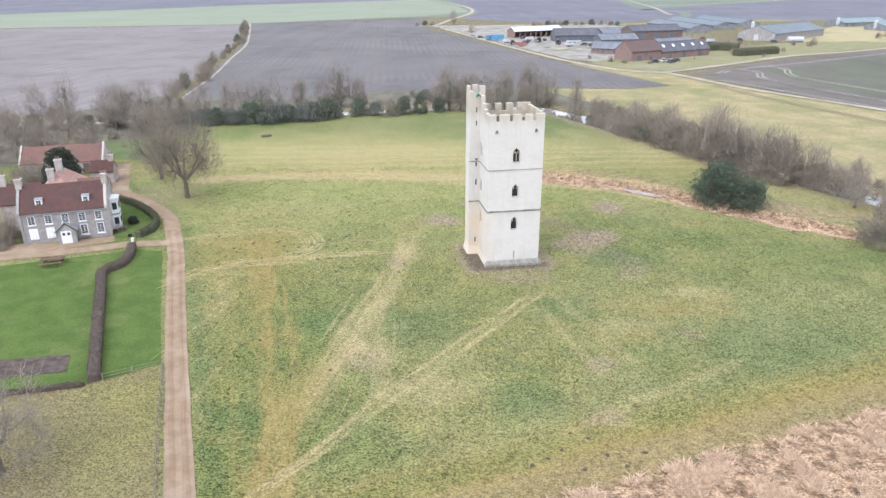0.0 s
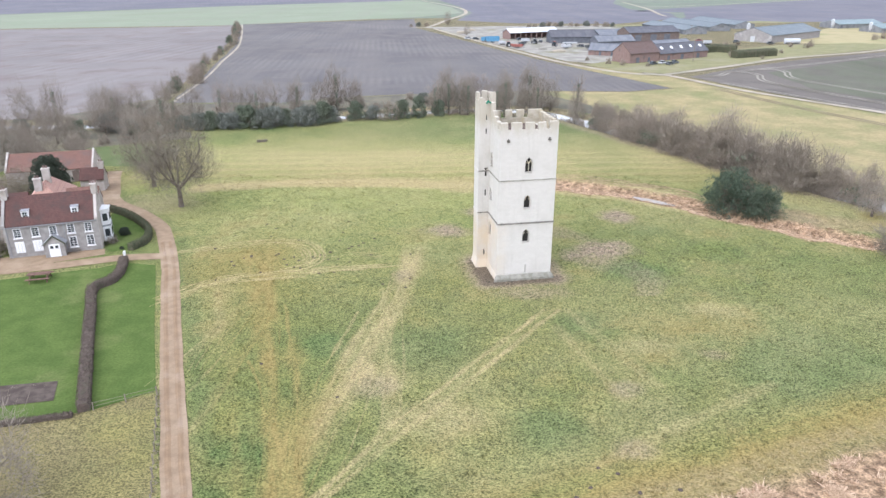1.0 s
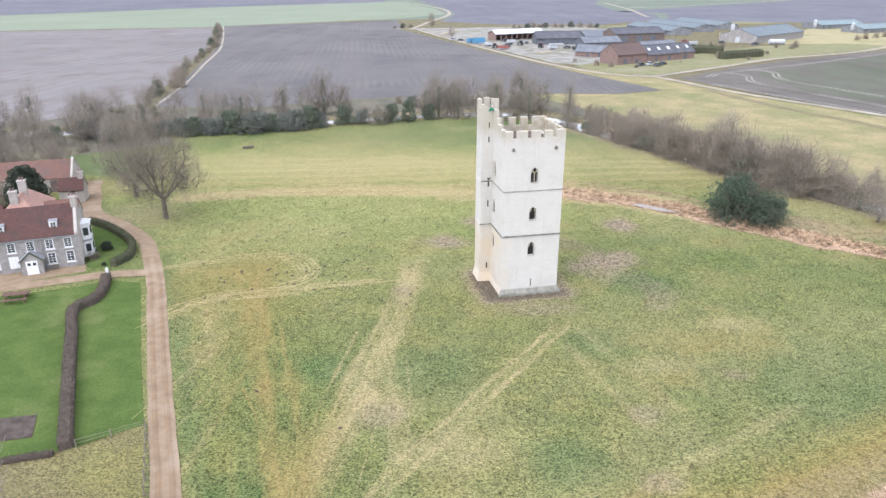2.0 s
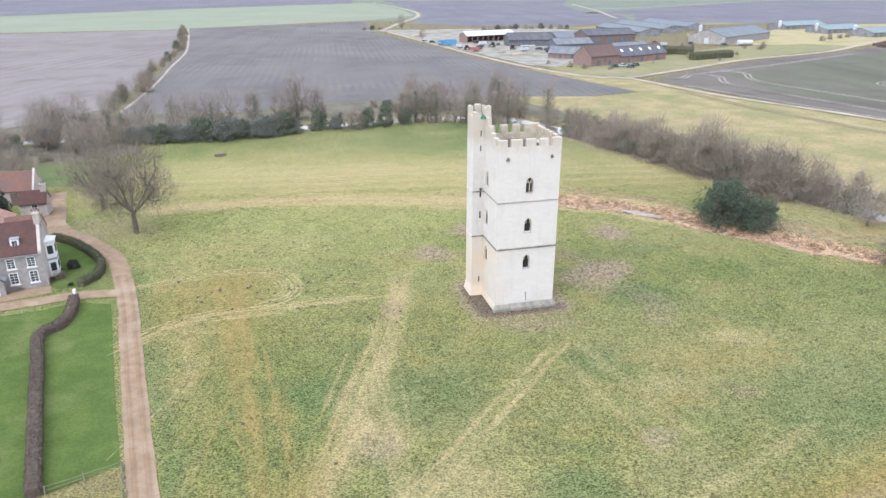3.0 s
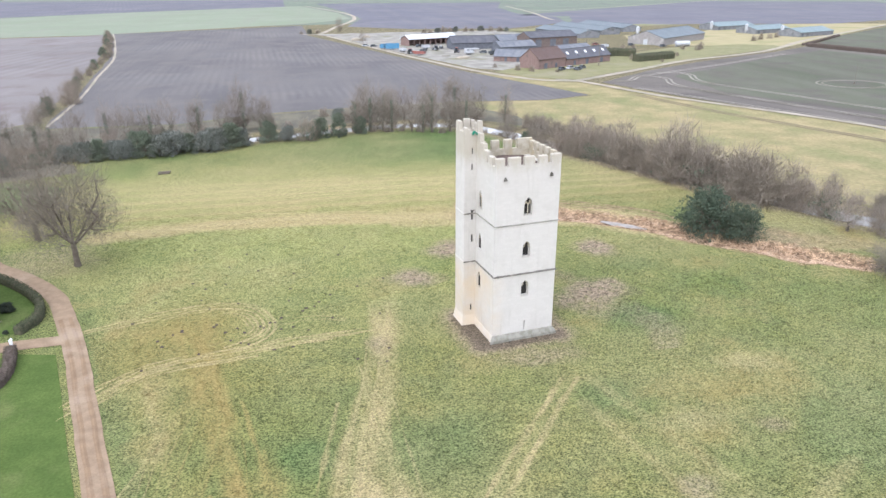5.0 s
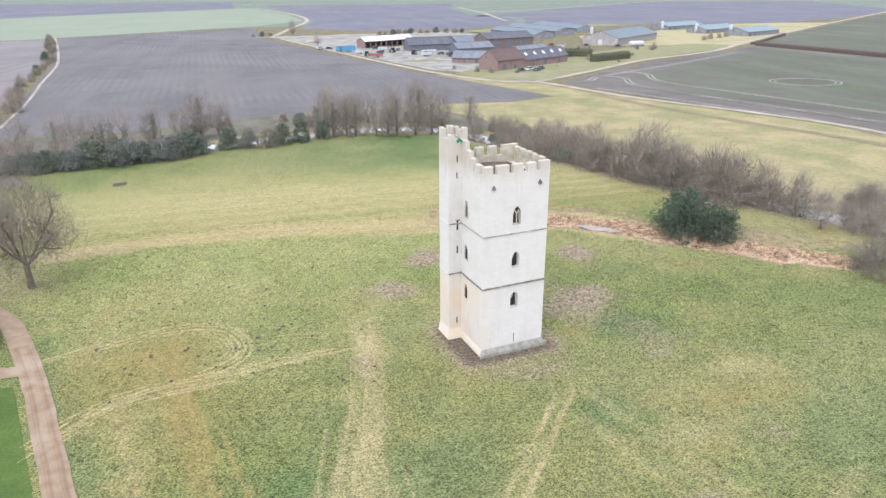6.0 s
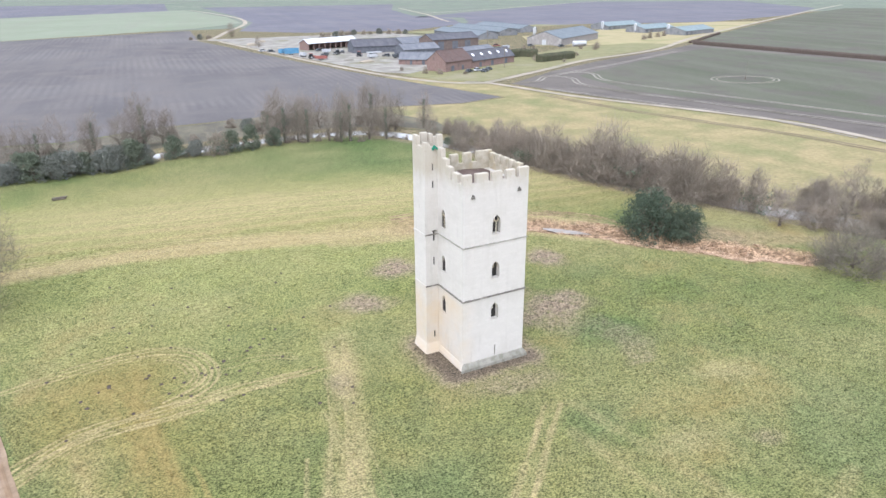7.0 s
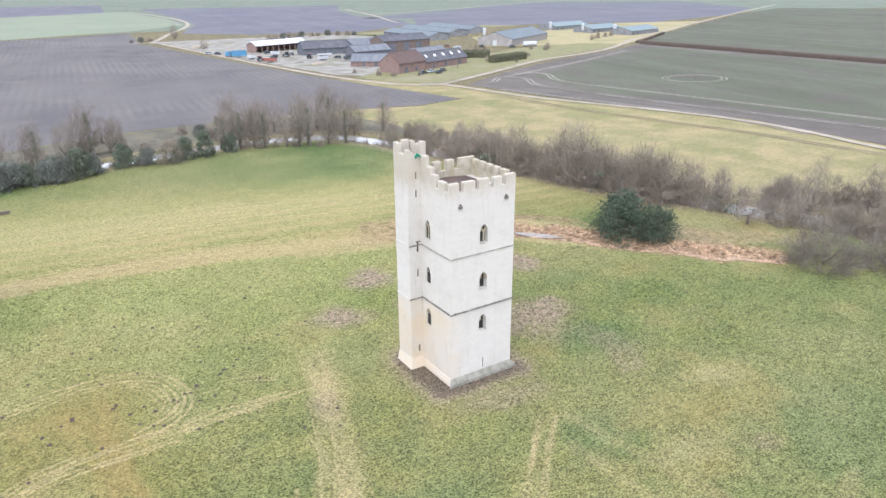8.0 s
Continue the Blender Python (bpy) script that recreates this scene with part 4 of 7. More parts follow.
part("wall", pierced(rect(T, D - T, 0, TOP), [*lw, rect(2.65, 2.74, 1.0, 1.9)], "x", 0.0, T), M_STONE, tower)
part("wall", pierced(rect(T, D - T, 0, TOP), [lancet(3.6, z, w, h) for z, w, h in WINS], "x", W - T, W), M_STONE, tower)
part("wall", pierced(rect(0, W, 0, TOP), [lancet(3.7, z, w, h) for z, w, h in WINS], "y", D - T, D), M_STONE, tower)
for i, (z, w, h) in enumerate(WINS):
    hood(tower, 3.72, z, w, h, 0.0, "y", -1)
    hood(tower, 3.92, z, w * 0.96, h, 0.0, "x", -1)
    tracery(tower, 3.72, z, w, h, 0.0, 2 if i == 2 else 1, "y")
    tracery(tower, 3.92, z, w * 0.96, h, 0.0, 2 if i == 2 else 1, "x")
    # added near-black panels that stand in for the shade inside the openings
    part("window_dark_panel", prismed(lancet(3.72, z - 0.05, w + 0.1, h + 0.1), "y", 0.50, 0.52), M_VOID, tower, "dark bird netting in the opening")
    part("window_dark_panel", prismed(lancet(3.92, z - 0.05, w + 0.1, h + 0.1), "x", 0.10, 0.12), M_VOID, tower, "dark bird netting in the opening")
    part("floor_boards", boxed(T, W - T, T, D - T, z - 1.3, z - 1.1), M_DECK, tower)
part("roof_deck", prismed([(T - 0.55, 19.0), (W - T + 0.55, 19.0), (W - T + 0.55, 19.1), (W / 2, 19.35), (T - 0.55, 19.1)], "y", 0.5, D - 0.5), M_DECK, tower, "dark brown roof deck inside the parapet")

# parapet, with narrow embrasures
P, PB, PT = 0.46, 19.80, 20.70
part("parapet", boxed(0, W, 0, P, TOP, PB), M_STONE, tower)
part("parapet", boxed(0, W, D - P, D, TOP, PB + 0.15), M_PARAPET, tower)
part("parapet", boxed(0, P, P, D - P, TOP, PB), M_STONE, tower)
part("parapet", boxed(W - P, W, P, D - P, TOP, PB + 0.1), M_PARAPET, tower)
for i, (a, b, t) in enumerate([(0.0, 0.95, PT), (1.42, 2.70, PT), (3.16, 4.30, PT - 0.02), (4.78, 5.75, PT - 0.06), (6.20, W, PT + 0.02)]):
    merlon(tower, a, b, 0, P, PB, t, i, M_STONE)
for i, (a, b) in enumerate([(0.9, 1.75), (2.4, 3.3), (3.95, 4.85), (5.5, W)]):
    merlon(tower, a, b, D - P, D, PB + 0.15, PT + 0.28, 20 + i)
for i, (a, b, t) in enumerate([(1.12, 2.1, 20.62), (2.5, 3.35, 20.95), (3.35, 4.25, 21.55), (4.25, 5.15, 22.4)]):
    merlon(tower, 0, P, a, b, PB, t, 40 + i, M_STONE)
for i, (a, b) in enumerate([(0.95, 1.8), (2.2, 3.0), (3.4, 4.2), (4.6, 5.4), (5.75, 6.5)]):
    merlon(tower, W - P, W, a, b, PB + 0.1, PT + 0.12, 60 + i)

# string courses and gargoyles
for z, hh, pr, mat in ((7.83, 0.22, 0.10, M_OLDSTONE), (13.50, 0.16, 0.09, M_PLINTH)):
    for face in ("front", "left", "right"):
        bm = bmesh.new()
        rng = random.Random(int(z * 10))
        n = 26
        rings = []
        for i in range(n + 1):
            a = i / n
            j = rng.uniform(-0.03, 0.025) if z < 10 else rng.uniform(-0.012, 0.012)
            prof = [(0.01, z - hh / 2 - j * 0.8), (-pr - j, z - hh / 2 + 0.06 + j), (-pr - j, z + hh / 2 - 0.07), (0.01, z + hh / 2 + j)]
            if face == "front":
                ring = [(-pr + a * (W + 2 * pr), p, q) for p, q in prof]
            elif face == "left":
                ring = [(p, a * 5.15, q) for p, q in prof]
            else:
                ring = [(W - p, a * D, q) for p, q in prof]
            rings.append([bm.verts.new(p) for p in ring])
        for ra, rb in zip(rings[:-1], rings[1:]):
            for k in range(4):
                bm.faces.new((ra[k], ra[(k + 1) % 4], rb[(k + 1) % 4], rb[k]))
        bm.faces.new(rings[0])
        bm.faces.new(rings[-1][::-1])
        bmesh.ops.recalc_face_normals(bm, faces=bm.faces)
        part("string_course", bm, mat, tower, "dark weathered moulded stone band")
for gxx, gz in ((1.02, 18.55), (6.22, 18.62)):
    bm = bmesh.new()
    prism(bm, [(gxx - 0.2, gz - 0.18), (gxx + 0.2, gz - 0.18), (gxx + 0.12, gz + 0.1), (gxx, gz + 0.24), (gxx - 0.12, gz + 0.1)], "y", -0.16, 0.02)
    box(bm, gxx - 0.1, gxx + 0.1, -0.34, -0.1, gz - 0.12, gz + 0.06, 0.04)
    part("gargoyle", bm, M_OLDSTONE, tower, "small worn stone waterspout")

# plinth: a sloped weathering above a squared foot
for side in ("front", "left", "right"):
    q = 0.37
    up = [(0, 0.82), (-0.10, 0.76), (-q + 0.06, 0.40), (-q + 0.06, 0.36), (-q, 0.32), (-q, -0.5), (0, -0.5)]
    if side == "front":
        bm = prismed(up, "x", -q, W + q)
        for v in bm.verts:
            over = -0.0 - v.co.y
            v.co.x = -over if v.co.x < 0 else W + over
    elif side == "left":
        up = [(p * 0.4, h) for p, h in up]
        bm = prismed(up, "y", -q, 5.15)
        for v in bm.verts:
            if v.co.y < 0:
                v.co.y = v.co.x + 0.001
    else:
        bm = prismed([(W - a, b) for a, b in up], "y", -q, D)
        for v in bm.verts:
            if v.co.y < 0:
                v.co.y = W - v.co.x + 0.001
    part("plinth", bm, M_PLINTH if side != "left" else M_STONE, tower, "weathered stepped plinth")

# stair turret on the back corner
X0, X1, Y0, Y1, TT = -1.40, 0.62, 5.15, 7.75, 22.45
slits = [rect(-0.56, -0.36, 1.7, 2.5), rect(-0.56, -0.36, 10.1, 11.0), rect(-0.57, -0.33, 12.75, 13.78), rect(-0.60, -0.42, 18.35, 19.05), rect(-0.58, -0.42, 20.1, 20.8)]
# a dark board close behind each slit, in place of its inner shade
for sl in slits:
    part("slit_dark_panel", boxed(sl[0][0] - 0.02, sl[1][0] + 0.02, Y0 + 0.16, Y0 + 0.20, sl[0][1] - 0.02, sl[2][1] + 0.02), M_VOID, tower, "dark inside of a slit window")
part("turret_wall", pierced(rect(X0, 0.0, 0, TT), slits, "y", Y0, Y0 + 0.4), M_STONE, tower)
part("turret_wall", pierced(rect(Y0 + 0.4, Y1 - 0.4, 0, TT), [rect(6.36, 6.46, 5.0, 5.6), rect(6.38, 6.48, 15.95, 16.5)], "x", X0, X0 + 0.4), M_STONE, tower)
part("turret_wall", boxed(X0, 0.4, Y1 - 0.4, Y1, 0, TT), M_STONE, tower)
part("turret_wall", boxed(0.0, X1, Y0, Y0 + 0.4, TOP + 0.2, TT), M_STONE, tower)
part("turret_wall", boxed(X1 - 0.4, X1, Y0 + 0.4, Y1, TOP + 0.2, TT), M_STONE, tower)
part("turret_floor", boxed(X0 + 0.4, X1 - 0.4, Y0 + 0.4, Y1 - 0.4, 21.3, 21.5), M_DECK, tower)
for i, (a, b, c, d, t) in enumerate([(X0, X0 + 0.40, Y0, Y0 + 0.62, 22.95), (X0, X0 + 0.40, Y1 - 0.95, Y1, 23.35), (-0.62, 0.10, Y1 - 0.40, Y1, 23.45), (0.10, X1, Y0, Y0 + 0.45, 23.6), (0.22, X1, Y1 - 0.6, Y1, 23.3), (X0 + 0.40, X0 + 0.66, Y0, Y0 + 0.38, 22.72), (X1 - 0.38, X1, Y0 + 0.95, Y0 + 1.45, 23.2)]):
    merlon(tower, a, b, c, d, TT, t, 80 + i, M_STONE)
for z in (7.83, 13.50):
    part("string_course", boxed(X0 - 0.07, 0.0, Y0 - 0.07, Y0, z - 0.07, z + 0.07), M_OLDSTONE, tower)
    part("string_course", boxed(X0 - 0.07, X0, Y0, Y1, z - 0.06, z + 0.06), M_STONE, tower)
part("slit_hood", boxed(-0.68, -0.20, Y0 - 0.09, Y0, 13.80, 13.92), M_OLDSTONE, tower, "small drip stone over a slit window")
for prof, lo, hi, ax in (([(Y0, 1.15), (Y0 - 0.28, 0.0), (Y0 - 0.28, -0.5), (Y0, -0.5)], X0 - 0.28, 0.0, "x"), ([(X0, 1.15), (X0 - 0.28, 0.0), (X0 - 0.28, -0.5), (X0, -0.5)], Y0 - 0.28, Y1, "y")):
    bm = prismed(prof, ax, lo, hi)
    for v in bm.verts:
        if ax == "x" and v.co.x < X0:
            v.co.x = X0 - (Y0 - v.co.y)
        if ax == "y" and v.co.y < Y0:
            v.co.y = Y0 - (X0 - v.co.x) + 0.001
    part("plinth", bm, M_STONE, tower)
M_MESH = surface("green_net", (0.02, 0.12, 0.075), (0.03, 0.165, 0.10), 4.0, 0.7)
bm = bmesh.new()
bmesh.ops.create_grid(bm, x_segments=7, y_segments=5, size=0.5)
for v in bm.verts:
    v.co = Vector((-0.30 + v.co.x * 0.62, Y0 - 0.02 + v.co.y * 0.26 + 0.05 * math.sin(v.co.x * 9), TT + 0.06 + 0.10 * math.cos(v.co.x * 7) - 0.5 * abs(v.co.y) * (v.co.y < 0)))
bmesh.ops.solidify(bm, geom=bm.faces[:], thickness=0.02)
netting = part("netting", bm, M_MESH)
netting.matrix_basis = TOWER
tagged(netting, "crumpled green netting caught on the turret top", "netting")


# ---- plants ----
def bars(name, segs, material, parent=None, sides=3):
    """Many tapered twigs in one mesh. segs: an array of rows px py pz qx qy qz r0 r1."""
    s = np.asarray(segs, dtype=np.float64)
    p, q, r0, r1 = s[:, 0:3], s[:, 3:6], s[:, 6], s[:, 7]
    d = q - p
    d /= np.linalg.norm(d, axis=1)[:, None] + 1e-9
    ref = np.where(np.abs(d[:, 2:3]) > 0.9, np.array([[1.0, 0, 0]]), np.array([[0, 0, 1.0]]))
    u = np.cross(d, ref)
    u /= np.linalg.norm(u, axis=1)[:, None] + 1e-9
    v = np.cross(d, u)
    n = len(s)
    verts = np.zeros((n, 2 * sides, 3))
    for i in range(sides):
        a = i * math.tau / sides
        off = u * math.cos(a) + v * math.sin(a)
        verts[:, i] = p + off * r0[:, None]
        verts[:, sides + i] = q + off * r1[:, None]
    face = np.array([[i, (i + 1) % sides, sides + (i + 1) % sides, sides + i] for i in range(sides)])
    faces = (np.arange(n)[:, None, None] * 2 * sides + face[None]).reshape(-1, 4)
    me = bpy.data.meshes.new(name)
    me.vertices.add(n * 2 * sides)
    me.vertices.foreach_set("co", verts.astype(np.float32).ravel())
    me.loops.add(faces.size)
    me.loops.foreach_set("vertex_index", faces.astype(np.int32).ravel())
    me.polygons.add(len(faces))
    me.polygons.foreach_set("loop_start", np.arange(0, faces.size, 4, dtype=np.int32))
    me.update()
    me.materials.append(material)
    ob = new(name, me)
    if parent:
        ob.parent = parent
    return ob


def ribbons(name, segs, material, parent, seed=0):
    """Fine twigs as slivers, one face each."""
    s = np.asarray(segs, dtype=np.float64)
    p, q = s[:, 0:3], s[:, 3:6]
    d = q - p
    d /= np.linalg.norm(d, axis=1)[:, None] + 1e-9
    u = np.cross(d, np.random.RandomState(seed).normal(0, 1, d.shape))
    u /= np.linalg.norm(u, axis=1)[:, None] + 1e-9
    a, b = u * s[:, 6:7] * 1.15, u * s[:, 7:8] * 1.15
    return quads(name, np.stack([p - a, p + a, q + b, q - b], 1), material, parent)


def grow(rng, segs, p, d, length, r, level, plan):
    """One branch and, along it, its children. plan: per level (pieces, children, length ratio, spread, lift)."""
    pieces, kids, ratio, spread, lift = plan[level]
    step = length / pieces
    pos, way = np.array(p, float), np.array(d, float)
    for i in range(pieces):
        way = way + rng.normal(0, 0.16, 3) + np.array([0, 0, lift])
        way /= np.linalg.norm(way)
        nxt = pos + way * step
        r1 = r * (1 - 0.62 / pieces * 0.9)
        segs.append((level, *pos, *nxt, r, r1))
        if level + 1 < len(plan):
            many = kids * (i + 1) / pieces * 1.2 if i else kids * 0.25
            for _ in range(int(many + rng.rand())):
                side = rng.normal(0, 1, 3)
                side -= way * side.dot(way)
                side /= np.linalg.norm(side) + 1e-9
                nd = way * (1 - spread) + side * spread + np.array([0, 0, 0.08])
                nd /= np.linalg.norm(nd)
                grow(rng, segs, pos + (nxt - pos) * rng.rand(), nd, length * ratio * rng.uniform(0.65, 1.15), max(r1 * 0.55, 0.018), level + 1, plan)
        pos, r = nxt, r1
    return pos


def clumps(rng, centres, radii, count, size):
    """Loose leaves round some centres, as an array of quads."""
    out = []
    for c, rad in zip(centres, radii):
        d = rng.normal(0, 1, (count, 3))
        d /= np.linalg.norm(d, axis=1)[:, None]
        pts = np.array(c) + d * (rad * rng.uniform(0.55, 1.0, count) ** 0.6)[:, None] * np.array([1, 1, 0.85])
        a, b = rng.normal(0, 1, (count, 3)), rng.normal(0, 1, (count, 3))
        a /= np.linalg.norm(a, axis=1)[:, None]
        b -= a * (a * b).sum(1)[:, None]
        b /= np.linalg.norm(b, axis=1)[:, None]
        s = (size * rng.uniform(0.6, 1.3, count))[:, None]
        out.append(np.stack([pts - a * s, pts + b * s * 0.6, pts + a * s, pts - b * s * 0.6], 1))
    return np.concatenate(out)


def skeleton_tree(rng, h, width, fork, targets, low=0.15, vase=0.0, limbs=0):
    """Branches that reach from a trunk to points spread through a domed crown: rows of level, p, q, radii; and the tips."""
    centre = np.array([0, 0, fork])
    pts = []
    shape = float(rng.randint(50))
    while len(pts) < targets:
        best, far = None, -1.0
        for _ in range(7):
            p = rng.normal(0, 1, 3)
            p /= np.linalg.norm(p)
            p[2] = abs(p[2])
            p *= rng.uniform(0.35, 1.0) ** 0.6
            p[2] = p[2] * (1 - low) + low - 0.12
            lump = 0.86 + 0.28 * noise.noise(Vector(p) * 1.7 + Vector((shape, 0, 0)))
            q = np.array([p[0] * width / 2 * lump, p[1] * width / 2 * lump, fork * 0.8 + p[2] * (h - fork * 0.8) * lump])
            q[:2] *= 1 - vase + vase * min(1.0, max(q[2] / h, 0.0)) ** 0.8 * 1.1
            gap = min((np.linalg.norm(q - o) for o in pts), default=1e9)
            if gap > far:
                best, far = q, gap
        pts.append(best)
    pts.sort(key=lambda p: np.linalg.norm((p - centre) * np.array([1, 1, 0.8])))
    nodes = [np.array([0, 0, fork * k]) for k in (0.6, 0.8, 1.0)]
    depth = [0, 0, 0]
    segs = []
    tips = []
    for i in range(limbs):
        # main limbs that rise outward from the head of the trunk
        a = (i + rng.uniform(-0.2, 0.2)) * math.tau / limbs
        end = np.array([math.cos(a) * width * 0.24, math.sin(a) * width * 0.24, fork + (h - fork) * rng.uniform(0.22, 0.40)])
        last, r0 = centre * rng.uniform(0.86, 1.0), h * 0.0095
        for t in (0.33, 0.66, 1.0):
            q = centre + (end - centre) * np.array([t, t, t ** 1.25]) + rng.normal(0, 0.12, 3)
            segs.append((1, *last, *q, r0 * (1.15 - 0.35 * t), r0 * (1.0 - 0.35 * t)))
            nodes.append(q)
            depth.append(1)
            last = q
    for p in pts:
        arr = np.array(nodes)
        gap = p - arr
        cost = np.linalg.norm(gap * np.array([1 + vase, 1 + vase, 1]), axis=1) + np.where(gap[:, 2] < 0, 1.2 * -gap[:, 2], 0) + 0.10 * np.linalg.norm(arr - centre, axis=1)
        k = int(cost.argmin())
        a, lev = nodes[k], min(depth[k] + 1, 5)
        bow = np.array([0, 0, 0.10 * np.linalg.norm(p - a)]) + rng.normal(0, 0.05, 3) * np.linalg.norm(p - a)
        last = a
        r0 = max(0.024 * h * 0.62 ** lev * 0.85, 0.024)
        for i in range(1, 4):
            t = i / 3
            q = a + (p - a) * t - bow * (4 * t * (1 - t)) * 0.8
            segs.append((lev, *last, *q, r0 * (1 - 0.2 * (i - 1)), r0 * (1 - 0.2 * i)))
            nodes.append(q)
            depth.append(lev)
            last = q
        tips.append((p, (p - a) / (np.linalg.norm(p - a) + 1e-9)))
    return segs, tips


def twig_rows(rng, tips, centre, count, length, thick, whole=False):
    """Sprays of fine twigs along the outer branches."""
    rows = []
    for p, d in tips:
        out = (p - centre) / (np.linalg.norm(p - centre) + 1e-9)
        base = p - d * (length * 2.2 * rng.rand(count))[:, None] + rng.normal(0, length * 0.22, (count, 3))
        way = d * 0.35 + out * 0.55 + np.array([0, 0, 0.3]) + rng.normal(0, 0.6, (count, 3))
        way /= np.linalg.norm(way, axis=1)[:, None]
        ln = (length * rng.uniform(0.5, 1.25, count))[:, None]
        mid = base + way * ln * 0.5
        end = mid + (way + rng.normal(0, 0.3, (count, 3))) * ln * 0.5
        t = np.full((count, 1), thick)
        if whole:
            rows.append(np.hstack([base, end, t, t * 0.4]))
            continue
        rows.append(np.hstack([base, mid, t, t * 0.8]))
        rows.append(np.hstack([mid, end, t * 0.8, t * 0.45]))
    return np.concatenate(rows)


def bare_tree(name, seed, h, label, twig=None, ivy=0, targets=60, width=None, fork=0.24, twigs=22, thick=0.017, low=0.15, vase=0.0, whole=False, column=False, limbs=0):
    """A leafless tree: a trunk, limbs and a crown of fine twigs."""
    rng = np.random.RandomState(seed)
    ob = thing(name, Matrix(), label, "tree")
    width = width or h * 0.85
    segs, tips = skeleton_tree(rng, h, width, h * fork, targets, low, vase, limbs)
    r = h * 0.023
    stem = [(0, 0, 0, -0.3, 0, 0, h * 0.03, r * 1.5, r * 1.1), (0, 0, 0, h * 0.03, 0, 0, h * fork * 0.6, r * 1.1, r), (0, 0, 0, h * fork * 0.6, 0, 0, h * fork, r, r * 0.8)]
    arr = np.array([s[1:] for s in stem + segs])
    lev = np.array([s[0] for s in stem + segs])
    bars("trunk", arr[lev < 3], M_BARK, ob, 5)
    fine = twig_rows(rng, tips, np.array([0, 0, h * fork]), twigs, h * 0.115, thick, whole)
    ribbons("crown", np.concatenate([arr[lev >= 3], fine]), twig or M_TWIG, ob, seed)
    if ivy:
        base = arr[lev <= 2]
        base = base[(base[:, 2] < h * 0.75) & (np.hypot(base[:, 0], base[:, 1]) < width * 0.3)]
        pick = base[rng.choice(len(base), min(len(base), 26), replace=False)]
        quads("ivy", clumps(rng, pick[:, 0:3], [ivy] * len(pick), 40, 0.13), M_IVY, ob)
    if column:
        z = np.arange(0.3, h * 0.62, 0.38)
        lean = rng.normal(0, 0.03, 2)
        c = np.stack([lean[0] * z + rng.normal(0, 0.10, len(z)), lean[1] * z + rng.normal(0, 0.10, len(z)), z], 1)
        quads("ivy", clumps(rng, c, rng.uniform(0.3, 0.62, len(z)), 44, 0.12), M_IVY, ob)
    return ob


def shrub(name, seed, h, width, label, twig=None, targets=54, leaves=0, twigs=46, thick=0.014):
    """A leafless thicket: stems from one stool, with a haze of twigs."""
    rng = np.random.RandomState(seed)
    ob = thing(name, Matrix(), label, "shrub")
    segs, tips = skeleton_tree(rng, h, width, h * 0.06, targets, 0.05)
    arr = np.array([s[1:] for s in segs])
    lev = np.array([s[0] for s in segs])
    stool = np.array([(0, 0, -0.3, 0, 0, h * 0.06, 0.02 * h, 0.014 * h)])
    bars("trunk", np.concatenate([stool, arr[lev < 2]]), M_BARK, ob, 4)
    fine = twig_rows(rng, tips, np.zeros(3), twigs, h * 0.17, thick if h > 2 else 0.008, True)
    ribbons("crown", np.concatenate([arr[lev >= 2], fine]), twig or M_SHRUB, ob, seed)
    if leaves:
        n = 26
        c = np.stack([rng.normal(0, width * 0.24, n), rng.normal(0, width * 0.24, n), rng.uniform(0.06, 0.42, n) * h], 1)
        quads("leaves", clumps(rng, c, rng.uniform(0.5, 1.0, n) * width * 0.15, leaves, 0.13), M_IVY, ob)
    return ob


def evergreen(name, seed, h, width, label, leaf, count=90, size=0.17, category="bush", n=90):
    rng = np.random.RandomState(seed)
    ob = thing(name, Matrix(), label, category)
    segs = []
    for i in range(6):
        a = rng.rand() * math.tau
        grow(rng, segs, (0, 0, -0.2), np.array([math.cos(a) * 0.4, math.sin(a) * 0.4, 0.85]), h * 0.6, 0.09, 0, [(4, 1.5, 0.5, 0.6, 0.0), (2, 0, 0, 0, 0)])
    bars("trunk", np.array([s[1:] for s in segs]), M_BARK, ob, 4)
    th, rr, zz = rng.rand(n) * math.tau, np.sqrt(rng.rand(n)), rng.rand(n)
    prof = np.sqrt(np.clip(1 - (zz * 1.02 - 0.15) ** 2 * 1.15, 0.05, 1))
    c = np.stack([np.cos(th) * rr * width / 2 * prof * 0.85, np.sin(th) * rr * width / 2 * prof * 0.85, 0.25 + zz * (h - 0.6)], 1)
    quads("leaves", clumps(rng, c, rng.uniform(0.07, 0.15, n) * width, int(count * 0.75), size * 0.68), leaf, ob)
    return ob


def ground_z(x, y):
    return float(wear(np.array([float(x)]), np.array([float(y)]))[1][0])


PLANTED = {}


def plant(proto, x, y, scale=1.0, turn=0.0, group="", wide=1.0):
    """Set the first of a kind in its place, and later ones as copies."""
    m = Matrix.Translation((x, y, ground_z(x, y) - 0.05)) @ Matrix.Rotation(turn, 4, "Z") @ Matrix.Diagonal((scale * wide, scale * wide, scale, 1))
    if proto.name in PLANTED:
        ob = copy_thing(proto, m)
        ob.matrix_basis = m
    else:
        ob = proto
        ob.matrix_basis = m
        PLANTED[proto.name] = True
    if group:
        tagged(ob, group=group)
    return ob


